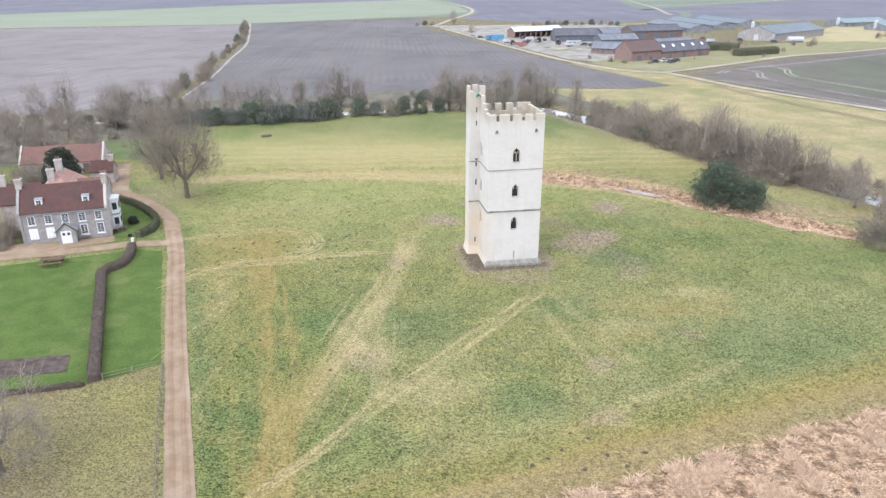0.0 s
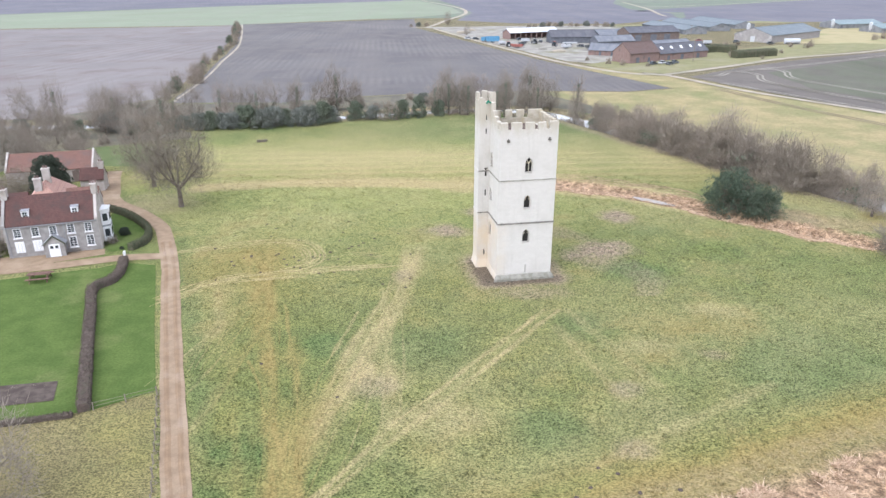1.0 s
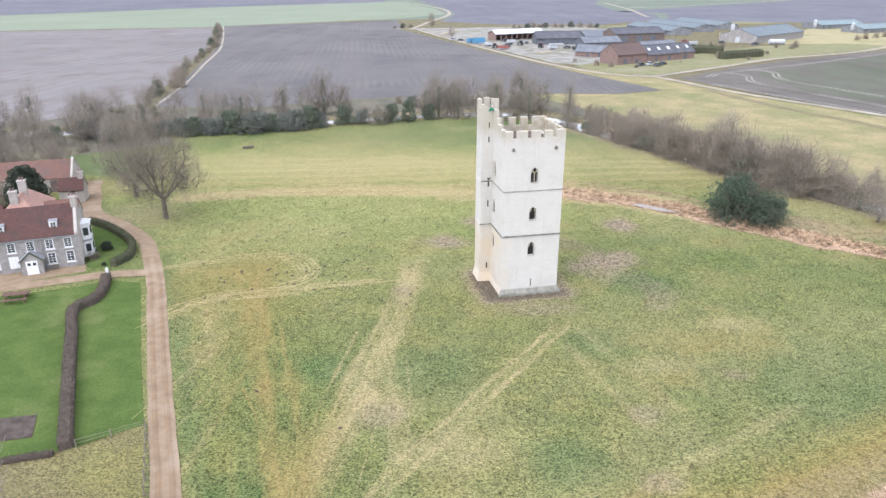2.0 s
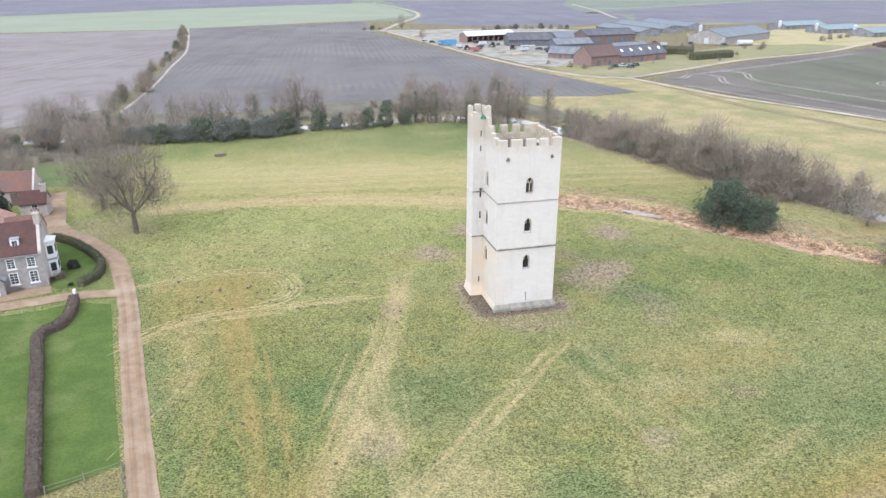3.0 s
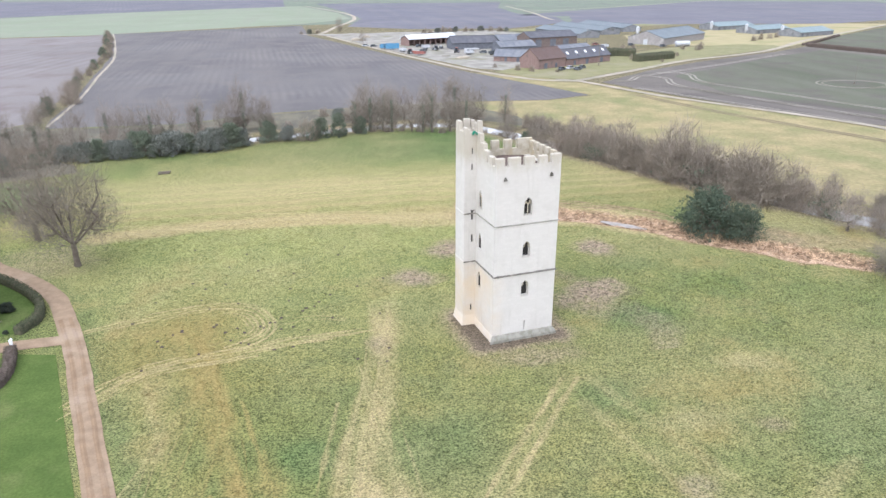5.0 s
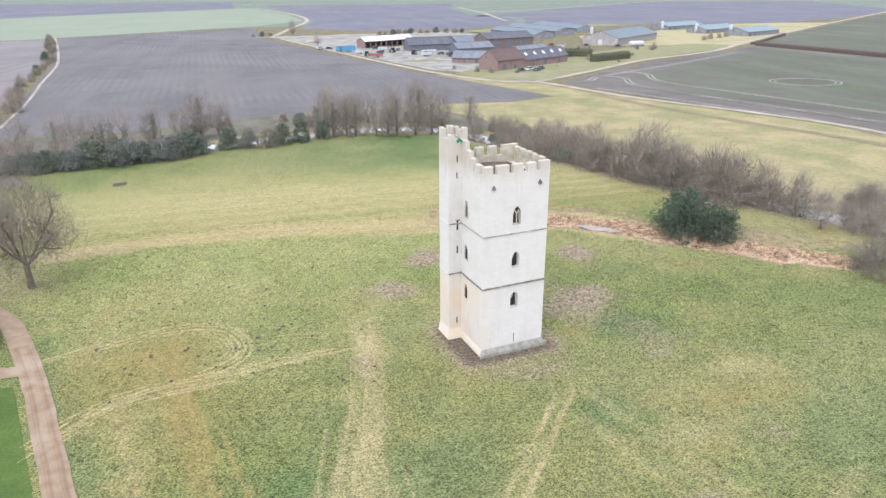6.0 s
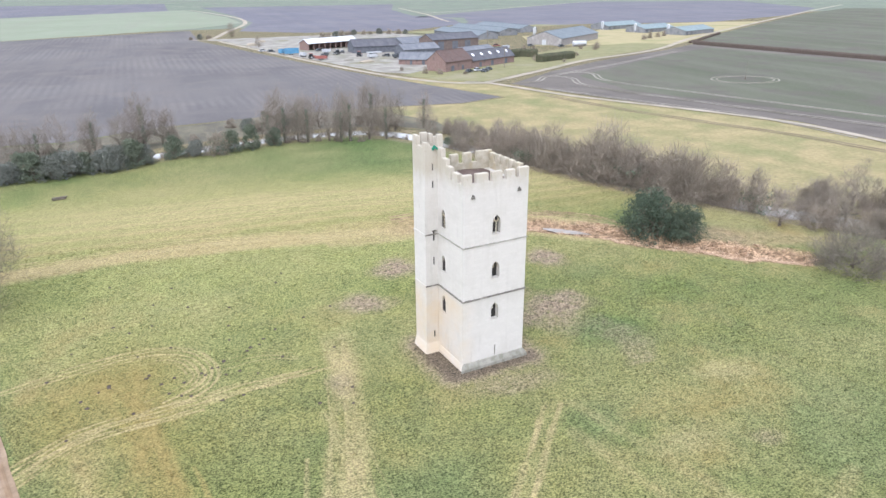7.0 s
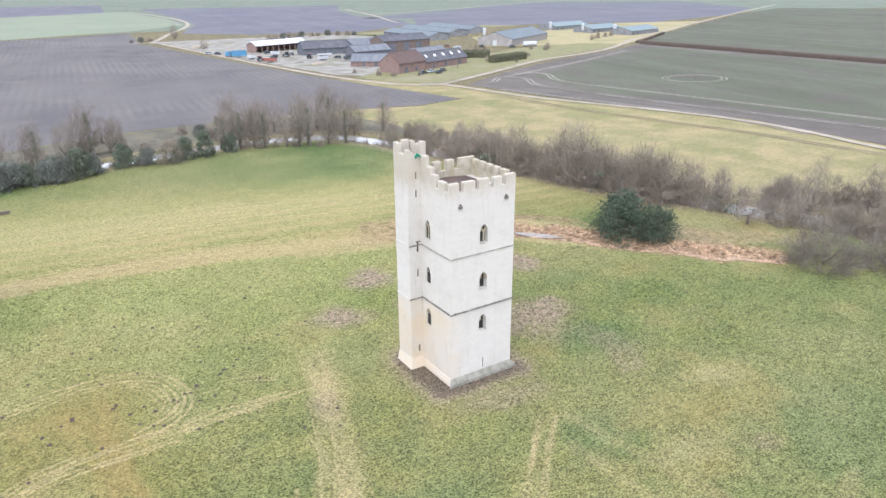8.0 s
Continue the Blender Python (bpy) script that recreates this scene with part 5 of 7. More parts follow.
rnd = random.Random(7)
OAK = bare_tree("oak_tree", 3, 15.5, "large spreading leafless oak beside the drive", M_OAKTWIG, 0, 210, 16.0, 0.17, 25, 0.011, 0.26, 0.30, limbs=6)
plant(OAK, -47.1, 118.4, 1.34, 0.6, "", 0.86)
THORN = bare_tree("bare_tree", 5, 13.5, "smaller leafless tree behind the oak", M_OAKTWIG, 0, 140, 12.5, 0.16, 25, 0.011, 0.26, 0.30, limbs=5)
plant(THORN, -56.5, 130.5, 1.26, 0.3, "", 0.95)
T1 = bare_tree("bare_tree", 12, 13.0, "leafless tree in the riverside belt", None, 0, 64, 10.0, 0.18, 34, 0.012, 0.12, 0.4, True)
T2 = bare_tree("bare_tree", 14, 13.5, "leafless tree with ivy round its limbs", None, 0.6, 60, 10.0, 0.2, 30, 0.012, 0.12, 0.4, True)
T3 = bare_tree("slender_tree", 21, 15.0, "slender leafless riverside tree", None, 0, 64, 9.5, 0.15, 30, 0.012, 0.12, 0.6, True)
T4 = bare_tree("slender_tree", 24, 14.0, "slender tree with a trunk wrapped in ivy", None, 0, 60, 8.5, 0.2, 26, 0.012, 0.15, 0.6, True, True)
S1 = shrub("shrub", 31, 6.0, 6.0, "brown leafless shrub in the riverside thicket")
S2 = shrub("shrub", 33, 7.0, 5.5, "brown leafless shrub in the riverside thicket")
S3 = shrub("shrub", 35, 4.5, 6.0, "low grey-brown bramble thicket", None, 50)
S4 = shrub("shrub", 37, 6.5, 6.0, "leafless shrub hung with dark ivy", None, 40, 26)
S0 = shrub("scrub", 39, 0.9, 0.9, "low brown scrub in rough grass", None, 10, 0, 10)
B1 = evergreen("ivy_bush", 41, 4.6, 5.0, "dense dark green ivy-clad bush", M_IVY)
B2 = evergreen("bramble_bush", 43, 4.0, 6.0, "dense grey-green bramble bush", M_BRAMBLE, 90, 0.16)
B3 = evergreen("ivy_bush", 45, 5.5, 4.4, "tall dark ivy-clad bush", M_IVY)
BELT = "riverside tree belt"


def along(pts, step, jitter, seed):
    """Places along a line, at uneven steps."""
    r = random.Random(seed)
    line = smooth_line(pts, step)
    return [(p[0] + r.uniform(-jitter, jitter), p[1] + r.uniform(-jitter, jitter), r) for p in line]


# dense dark hedge on the meadow's far left edge
for i, (x, y, r) in enumerate(along([(-68, 181.5), (-56, 184), (-46, 185.5), (-37, 188.5), (-31.5, 192)], 3.0, 0.7, 1)):
    plant((B2, B2, B1)[i % 3], x, y, r.uniform(0.95, 1.35), r.uniform(0, 6), BELT)
for i, (x, y, r) in enumerate(along([(-62, 187), (-46, 189), (-35, 193)], 6.5, 1.5, 2)):
    plant((S4, B3, S1)[i % 3], x, y, r.uniform(0.9, 1.2), r.uniform(0, 6), BELT)
# ivy bushes and low scrub along the middle of the far edge
for i, (x, y, r) in enumerate(along([(-25, 195), (-12, 197), (0, 202.5), (8, 201), (18, 198.5)], 3.6, 1.0, 3)):
    plant((B1, B2, S4, B1, B3)[i % 5] if x < 0 else S3, x, y, r.uniform(0.8, 1.25) * (1.0 if x < 0 else 0.4), r.uniform(0, 6), BELT)
# tall bare trees on both river banks
for i, (x, y, r) in enumerate(along([(-108, 184), (-84, 188), (-58, 199), (-40, 206), (-22, 214), (-4, 217), (12, 219), (26, 214), (36, 206)], 3.7, 2.6, 4)):
    if -27 < x < -3:
        continue
    plant((T3, T1, T4, T2, T3, T4)[i % 6], x, y, r.uniform(0.8, 1.15), r.uniform(0, 6), BELT)
for i, (x, y, r) in enumerate(along([(-4, 201.0), (3, 202.5), (10, 200.5), (16, 199.5), (26, 199)], 3.4, 1.0, 5)):
    plant((T4, T4, T3, T4, T1)[i % 5], x, y, r.uniform(0.75, 1.05), r.uniform(0, 6), BELT)
for i, (x, y, r) in enumerate(along([(-112, 188), (-92, 192), (-70, 197), (-56, 203), (-38, 209), (-20, 214), (0, 219), (16, 221), (32, 214)], 5.6, 2.4, 44)):
    plant((S3, S1, S2, S3)[i % 4], x, y, r.uniform(0.45, 0.85), r.uniform(0, 6), BELT)
for i, (x, y, r) in enumerate(along([(-134, 176), (-112, 177), (-90, 180), (-70, 184)], 3.8, 1.6, 45)):
    plant((S1, B2, S2, S3, S4)[i % 5], x, y, r.uniform(0.9, 1.3), r.uniform(0, 6), BELT)
for x, y, s, p in ((-7.5, 221, 0.85, B2), (-2.5, 223, 0.9, B3), (1.5, 222, 1.0, B2), (5.5, 224, 0.9, S4), (-12, 227, 0.6, S1)):
    plant(p, x, y, s, x, BELT)
# belt along the river on the right
RIGHT = [(30, 195.5), (34, 190.5), (40, 180), (44.5, 169.5), (51, 157), (56, 146), (60.5, 136), (64.5, 127), (68.5, 119.5)]
for k, (off, step) in enumerate(((0.5, 3.2), (3.6, 3.4), (13.5, 8.5))):
    for i, (x, y, r) in enumerate(along([(x + off * 0.88, y + off * 0.45) for x, y in RIGHT], step, 1.1, 60 + k)):
        big = 1.25 if 124 < y < 152 and k < 2 else 1.0
        if (k == 0 and y < 127) or (k == 2 and y < 146) or (k < 2 and y > 176):
            continue
        plant((S1, S3, S2, S4, S3, S2, S1)[(i + 2 * k) % 7] if k < 2 else (S3, S1)[i % 2], x, y, r.uniform(0.72, 1.12) * big * (0.85 if k == 2 else 1.6), r.uniform(0, 6), BELT)
for x, y, s in ((45, 176, 0.85), (57.5, 150.5, 1.0), (61, 143, 0.9), (36.5, 199, 0.85), (51.5, 163, 0.95), (65, 131, 0.85), (47.5, 170, 0.9), (41, 184, 0.9), (54.5, 156, 0.9), (60, 141, 0.95)):
    plant(T1, x, y, s, x, BELT)
for x, y, s in ((80.5, 103.5, 1.0), (84, 108, 1.2), (83, 99, 1.0), (88, 92, 1.0), (95, 84, 1.0), (84, 119, 0.9)):
    plant((S1, S2)[int(x) % 2], x, y, s, x, BELT)
for x, y, s, p in ((41, 186, 0.75, T2), (49, 166, 0.85, T1), (53.5, 157.5, 0.7, T3), (58.5, 139, 0.8, T1), (64, 134, 0.75, T3), (47, 172, 0.85, B3), (52, 160.5, 0.9, B1), (60.5, 140.5, 0.9, S4), (39, 190, 0.8, B1), (55.5, 152, 1.0, S4)):
    plant(p, x, y, s, x * 3, BELT)
for x, y, s in ((69.0, 112.0, 0.66), (78.6, 110.6, 0.72), (75.0, 113.5, 0.45)):
    plant(T1, x, y, s, x, BELT, 1.15)
for i, (x, y, r) in enumerate(along([(42, 199), (46, 190), (51, 179), (56, 170)], 3.2, 1.0, 19)):
    plant((S1, S3, S2)[i % 3], x, y, r.uniform(0.75, 1.15), r.uniform(0, 6), BELT)
for x, y, s, p in ((84, 113, 0.80, T1), (88.5, 116, 0.80, T1), (92, 108, 0.85, T1), (80.5, 118, 0.65, T1), (90, 112, 1.25, S1), (96, 104, 1.2, S2), (86, 120, 1.0, S1), (99, 110, 0.8, T1), (104, 98, 0.8, T1)):
    plant(p, x, y, s, x, BELT)
for x, y, s, p in ((32.5, 191.5, 0.34, S3), (35.2, 187.5, 0.5, S1), (37.0, 183.0, 0.36, S3), (39.2, 179.5, 0.6, S2), (34.0, 190, 0.55, T3), (37.8, 181.5, 0.5, T1)):
    plant(p, x, y, s, x, BELT)
# low scrub along the near bank
for i, (x, y, r) in enumerate(along([(-62, 190), (-48, 191.8), (-34, 195.5), (-20, 200.2), (-1.5, 205.5), (12, 207.5), (24, 204.5), (32, 195)], 2.6, 0.8, 17)):
    plant((S3, S1, S3)[i % 3], x, y, r.uniform(0.22, 0.5), r.uniform(0, 6), BELT)
for i, (x, y, r) in enumerate(along([(78, 106), (84, 100), (90, 94)], 2.8, 0.7, 18)):
    plant(S3, x, y, r.uniform(0.2, 0.36), r.uniform(0, 6), BELT)
for i, (x, y, r) in enumerate(along([(74, 135), (80, 123), (88, 114.5), (98, 101), (112, 84)], 3.6, 1.2, 46)):
    plant((S3, S1, S2)[i % 3], x, y, r.uniform(0.5, 1.05), r.uniform(0, 6), BELT)
for i, (x, y, r) in enumerate(along([(74.5, 109), (80, 102), (87, 93), (96, 82)], 3.4, 1.2, 47)):
    plant((S1, S3, S2)[i % 3], x, y, r.uniform(0.6, 1.15), r.uniform(0, 6), BELT)
# bushes in the reedy ditch
LAUREL = evergreen("evergreen_bush", 51, 6.2, 9.0, "large dark evergreen bush at the reedy ditch", M_LAURELBUSH, 210, 0.17)
plant(LAUREL, 47.2, 116.4, 1.16, 0.4)
plant(LAUREL, 50.9, 112.8, 0.86, 2.0)
plant(S3, 49.0, 117.0, 1.55, 1.0)
plant(S1, 49.5, 118.8, 1.15, 2.0)
plant(S3, 52.5, 114.5, 1.15, 2.6)
WILLOW = shrub("willow_shrub", 53, 6.6, 10.0, "broad grey-brown leafless willow shrub by the ditch", M_WILLOW, 130, 0, 36)
plant(WILLOW, 65.4, 94.6, 1.30, 0.3)
plant(WILLOW, 73.0, 90.5, 1.05, 2.3)

# round the farmhouse
for x, y, s, p in ((-92, 150, 0.95, T1), (-101, 158, 1.0, T2), (-86, 176, 1.05, T1), (-110, 168, 1.0, T1), (-97, 143, 0.6, T1), (-77, 171, 0.9, T2), (-120, 176, 0.9, T1), (-73, 180, 0.95, T4), (-112, 158, 0.9, T2), (-84, 156, 0.95, T1), (-93, 166, 1.0, T1)):
    plant(p, x, y, s, x, "trees behind the farmhouse")
for x, y, s, p in ((-104, 152, 1.2, S3), (-96, 158, 1.2, S1), (-88, 164, 1.0, S3), (-80, 176, 1.0, B2), (-74, 178, 1.1, S4), (-112, 150, 1.3, S1), (-90, 171, 0.9, B3), (-82, 166, 0.7, S3), (-100, 165, 1.0, S2)):
    plant(p, x, y, s, x, "trees behind the farmhouse")
plant(S2, -66.3, 94.6, 0.75, 1.0)
plant(S1, -67.0, 97.0, 0.95, 2.0)
plant(S3, -65.2, 92.6, 0.4, 2.0)
for x, y, s in ((-51.3, 100.9, 0.36), (-52.4, 98.9, 0.28), (-54.9, 97.4, 0.22), (-56.2, 96.3, 0.24), (-57.0, 95.9, 0.2)):
    plant(S3, x, y, s, x, "shrubs at the house wall")
for x, y, s, p in ((-82, 126.5, 0.8, S1), (-77.5, 128, 0.8, S2), (-73, 129.5, 0.6, S3), (-86, 124, 0.9, S2), (-79.5, 125, 0.7, S3), (-90, 122.5, 0.9, S1), (-90, 142, 1.0, T1), (-83, 144, 0.9, T1), (-77, 146, 0.85, T2), (-97, 138, 0.9, S1), (-88, 147, 1.1, S1), (-80, 149, 1.0, S2), (-94, 128, 0.8, T1)):
    plant(p, x, y, s, x, "trees behind the farmhouse")
YEW = evergreen("yew_tree", 55, 7.6, 6.4, "dark evergreen yew between house and barn", M_YEW, 260, 0.17, "tree", 170)
plant(YEW, -68.9, 118.4, 1.2, 0.0)
plant(THORN, -75.5, 121, 0.62, 1.4)
NEARTREE = bare_tree("bare_tree", 61, 9.0, "leafless tree in the paddock corner", None, 0, 80, 9.0, 0.2, 26, 0.012)
plant(NEARTREE, -36.0, 44.6, 1.25, 0.2)
BW = evergreen("wall_shrub", 59, 0.9, 1.3, "small green shrub at the house wall", M_LAUREL, 14, 0.08)
for x, y, s in ((-52.2, 103.0, 0.20), (-51.2, 101.0, 0.18), (-53.3, 99.6, 0.16), (-54.2, 98.9, 0.17), (-52.0, 99.9, 0.2)):
    plant(BW, x, y, s / 0.2, x, "shrubs at the house wall")
BALL = evergreen("clipped_bush", 57, 1.5, 2.0, "rounded dark clipped bush on the small lawn", M_YEW, 60, 0.10)
plant(BALL, -50.9, 104.3, 1.0, 0)
plant(BALL, -48.8, 98.3, 0.4, 0)

# hedgerow along the ditch between two fields
for i, (x, y, r) in enumerate(along([(-90, 228), (-97, 278), (-108, 337), (-120, 407), (-143, 500), (-166, 590)], 11.5, 2.2, 8)):
    plant((S1, S4, B1, S2, S3)[i % 5], x, y, r.uniform(0.55, 1.0) * (1.4 if y < 290 else 1.0), r.uniform(0, 6), "ditch hedgerow")
for x, y, s in ((-86, 214, 0.8), (-93, 246, 0.75), (-90, 205, 0.85), (-100, 210, 0.7)):
    plant(T2, x, y, s, y, "ditch hedgerow")
ribbon("track", [(-86.5, 224), (-93.5, 278), (-104, 337), (-116, 407), (-139, 500), (-163, 590)], [1.0, 1.4], 0.11, M_TRACK, "pale grass strip beside a field ditch", "track", 6.0, 0.4)


M_HEDGEWOOD = surface("hedge_inside", (0.062, 0.048, 0.040), (0.105, 0.082, 0.068), 2.6, 0.95, (0.085, 0.078, 0.055), 0.8, 12, 0.8, 0.06, vary=0.4)
M_HEDGEGREEN = surface("green_hedge_inside", (0.045, 0.050, 0.030), (0.082, 0.080, 0.050), 2.6, 0.95, (0.085, 0.072, 0.050), 0.8, 12, 0.8, 0.06, vary=0.4)


def clipped(name, pts, width, height, leaf, label, seed, density=150):
    """A clipped hedge: a rough solid body along a line, covered with leaves."""
    rng = np.random.RandomState(seed)
    ob = thing(name, Matrix(), label, "hedge")
    line = smooth_line(pts, 0.5)
    d = np.gradient(line, axis=0)
    n = np.stack([-d[:, 1], d[:, 0]], 1) / np.linalg.norm(d, axis=1)[:, None]
    verts, faces = [], []
    prof = [(-0.5, -0.1), (-0.48, 0.75), (-0.34, 0.97), (0.0, 1.0), (0.34, 0.97), (0.48, 0.75), (0.5, -0.1)]
    for i, (p, m) in enumerate(zip(line, n)):
        for a, z in prof:
            w = width * 0.93 * a * (1 + rng.normal(0, 0.05))
            verts.append((p[0] + m[0] * w, p[1] + m[1] * w, max(z, -0.1) * height * 0.95 * (1 + rng.normal(0, 0.025))))
    k = len(prof)
    for i in range(len(line) - 1):
        for j in range(k - 1):
            faces.append((i * k + j, i * k + k + j, i * k + k + j + 1, i * k + j + 1))
    faces += [tuple(range(k)), tuple(range((len(line) - 1) * k, len(line) * k))[::-1]]
    raw("body", verts, faces, M_HEDGEWOOD if leaf == M_BEECH else M_HEDGEGREEN, ob)
    count = int(len(line) * 0.5 * density)
    t = rng.rand(count) * (len(line) - 1.001)
    i0 = t.astype(int)
    base = line[i0] + (line[i0 + 1] - line[i0]) * (t - i0)[:, None]
    a = rng.uniform(-1, 1, count)
    side = np.where(rng.rand(count) < 0.5, a, np.sign(a))
    zz = np.where(np.abs(side) == 1, rng.rand(count), 1.0) * height
    c = np.stack([base[:, 0] + n[i0, 0] * side * width / 2, base[:, 1] + n[i0, 1] * side * width / 2, zz], 1)
    u, v = rng.normal(0, 1, (count, 3)), rng.normal(0, 1, (count, 3))
    u /= np.linalg.norm(u, axis=1)[:, None]
    v /= np.linalg.norm(v, axis=1)[:, None]
    s = 0.075 if density > 100 else 0.12
    quads("leaves", np.stack([c - u * s, c + v * s * 0.7, c + u * s, c - v * s * 0.7], 1), leaf, ob)
    return ob


clipped("clipped_hedge", [(-46.4, 93.6), (-45.2, 89.6), (-45.1, 86.4), (-46.2, 83.9), (-43.6, 77.8), (-40.9, 71.5), (-37.8, 64.5), (-34.9, 57.9)], 1.15, 1.0, M_BEECH, "brown clipped beech hedge across the lawn", 71)
clipped("clipped_hedge", [(-47.4, 97.9), (-46.4, 101.2), (-47.6, 105.3), (-50.4, 109.2), (-54.6, 113.4), (-58.6, 116.2)], 1.0, 1.05, M_LAUREL, "brown-green clipped hedge curving beside the drive", 72)
clipped("clipped_hedge", [(-35.6, 57.2), (-39.3, 56.3), (-43, 55.3), (-50, 53)], 0.55, 0.5, M_BEECH, "low brown hedge at the garden edge", 73)
clipped("field_hedge", [(270, 398), (283, 340), (302, 257), (318, 190), (338, 115)], 3.0, 2.4, M_BEECH, "dark far field hedge", 74, 25)
clipped("field_hedge", [(272, 405), (300, 428), (340, 462)], 2.0, 1.4, M_BEECH, "low hedge beside the farm road", 75, 25)
clipped("garden_hedge", [(132, 368), (140, 371), (148, 366)], 4.5, 4.0, M_YEW, "dark clipped conifer hedge by the farm", 76, 60)
clipped("garden_hedge", [(138, 343.5), (150, 349), (162, 354.5)], 4.5, 3.6, M_YEW, "dark clipped conifer hedge by the farm road", 77, 60)


# ---- fences, reeds and tussocks ----
M_WOOD = surface("grey_timber", (0.15, 0.125, 0.10), (0.21, 0.18, 0.145), 3.0, 0.9, None, 0.3, 18)
M_REDWOOD = surface("stained_timber", (0.10, 0.062, 0.05), (0.15, 0.09, 0.07), 3.0, 0.85, None, 0.3, 18)


def post_fence(pts, step, label, height=1.15, rails=2):
    f = thing("fence", Matrix(), label, "fence")
    line = smooth_straight(pts, step)
    r = random.Random(int(pts[0][0] * 10))
    for p in line:
        lean = (r.uniform(-0.05, 0.05), r.uniform(-0.05, 0.05))
        part("post", cyled((p[0], p[1], -0.3), (p[0] + lean[0], p[1] + lean[1], height * r.uniform(0.9, 1.05)), 0.075, 0.06, 5), M_WOOD, f)
    for a, b in zip(line[:-1], line[1:]):
        for k in range(rails):
            z = height * (0.45 + 0.4 * k)
            part("rail", cyled((a[0], a[1], z + r.uniform(-0.04, 0.04)), (b[0], b[1], z + r.uniform(-0.04, 0.04)), 0.02, 0.02, 4), M_WOOD, f)
    return f


post_fence([(-17.5, 28.5), (-22.3, 41.6), (-24.6, 47.4), (-27.4, 55.6), (-29.3, 60.8)], 1.5, "weathered post and wire fence between paddock and drive", 1.0, 1)
post_fence([(-29.3, 60.8), (-34.2, 58.2)], 1.9, "weathered post and rail fence at the end of the lawn", 0.9)
for i, (x, y, r) in enumerate(along([(-17.3, 29), (-22.1, 41.6), (-24.4, 47.4), (-27.2, 55.6), (-29.1, 60.6)], 0.9, 0.12, 12)):
    plant(S0, x, y, r.uniform(0.5, 0.95), r.uniform(0, 6), "scrub at the paddock fence")
for i, (x, y, r) in enumerate(along([(-53, 61.2), (-46.6, 61.4), (-40.5, 62.4)], 1.5, 0.3, 13)):
    plant(S0, x, y, r.uniform(0.4, 0.8), r.uniform(0, 6), "plants in the garden bed")


def blades(name, pts, height, width, lean, per, material, label, category, seed, attributes=False):
    """Tufts of upright blades, three corners each, in one mesh."""
    rng = np.random.RandomState(seed)
    m = len(pts) * per
    base = np.repeat(pts, per, axis=0)
    base[:, :2] += rng.normal(0, width * 1.6, (m, 2))
    a = rng.rand(m) * math.tau
    side = np.stack([np.cos(a), np.sin(a), np.zeros(m)], 1) * (width * rng.uniform(0.6, 1.3, m))[:, None]
    tip = base + np.stack([rng.normal(0, lean, m), rng.normal(0, lean, m), np.ones(m)], 1) * (height * rng.uniform(0.5, 1.25, m))[:, None]
    ob = quads(name, np.stack([base - side, base + side, tip], 1), material, None, 3)
    if attributes:
        got, _ = wear(base[:, 0], base[:, 1])
        for key, arr in got.items():
            ob.data.attributes.new(key, "FLOAT", "POINT").data.foreach_set("value", np.repeat(arr, 3).astype(np.float32))
    return tagged(ob, label, category, kind="stuff")


rng = np.random.RandomState(99)
n = 90000
px = rng.uniform(-45, 66, n)
py = 39 + 100 * rng.rand(n) ** 1.25
ok = (east_of_drive(px, py) > 1.6)
ut, vt = to_tower(px, py)
ok &= ~((ut > -2.2) & (ut < 8.4) & (vt > -1.0) & (vt < 8.2)) & (fbm(px, py, 1.6, 77, 2) > -0.15)
px, py = px[ok], py[ok]
got, pz = wear(px, py)
keep = (got["bare"] < 0.5) & (got["reed"] < 0.6)
blades("grass_tufts", np.stack([px, py, pz - 0.02], 1)[keep], 0.12, 0.06, 0.8, 3, M_GRASS, "rough tufted winter grass across the meadow", "grass", 5, True)

n = 34000
px = np.concatenate([rng.uniform(0, 50, n), rng.uniform(14, 80, n // 2)])
py = np.concatenate([rng.uniform(34, 58, n), rng.uniform(90, 136, n // 2)])
got, pz = wear(px, py)
keep = (got["reed"] > 0.45) & (fbm(px, py, 2.0, 78, 4) > 0.02)
blades("dry_reeds", np.stack([px, py, pz - 0.05], 1)[keep], 0.30, 0.06, 1.25, 12, M_REED, "flattened dry straw-coloured reeds and dead grass", "reeds", 6)

# molehills in the grass
hills = [(9.5, 47.6), (12.0, 49.2), (13.2, 47.0), (8.2, 46.5), (10.6, 50.0), (14.5, 45.6), (6.8, 45.6), (11.0, 45.2), (-12, 60.2), (16.4, 47.3), (-20.7, 66.3)]
mole = random.Random(17)
hills += [(mole.gauss(-22, 4.0), mole.gauss(96.5, 3.5)) for _ in range(26)] + [(mole.uniform(-34, -4), mole.uniform(84, 122)) for _ in range(30)]
for i, (x, y) in enumerate(hills):
    bm = bmesh.new()
    bmesh.ops.create_icosphere(bm, subdivisions=2, radius=0.16)
    rr = random.Random(i)
    for v in bm.verts:
        v.co = Vector((v.co.x * 1.1, v.co.y, max(v.co.z, -0.05) * 0.6)) * (1 + rr.uniform(-0.12, 0.12))
    ob = part("molehill", bm, M_BED)
    ob.location = (x, y, ground_z(x, y) + 0.02)
    ob.scale = (mole.uniform(0.8, 1.3), mole.uniform(0.8, 1.3), 1.0)
    tagged(ob, "small dark heap of fresh soil in the grass", "molehill", "molehills")


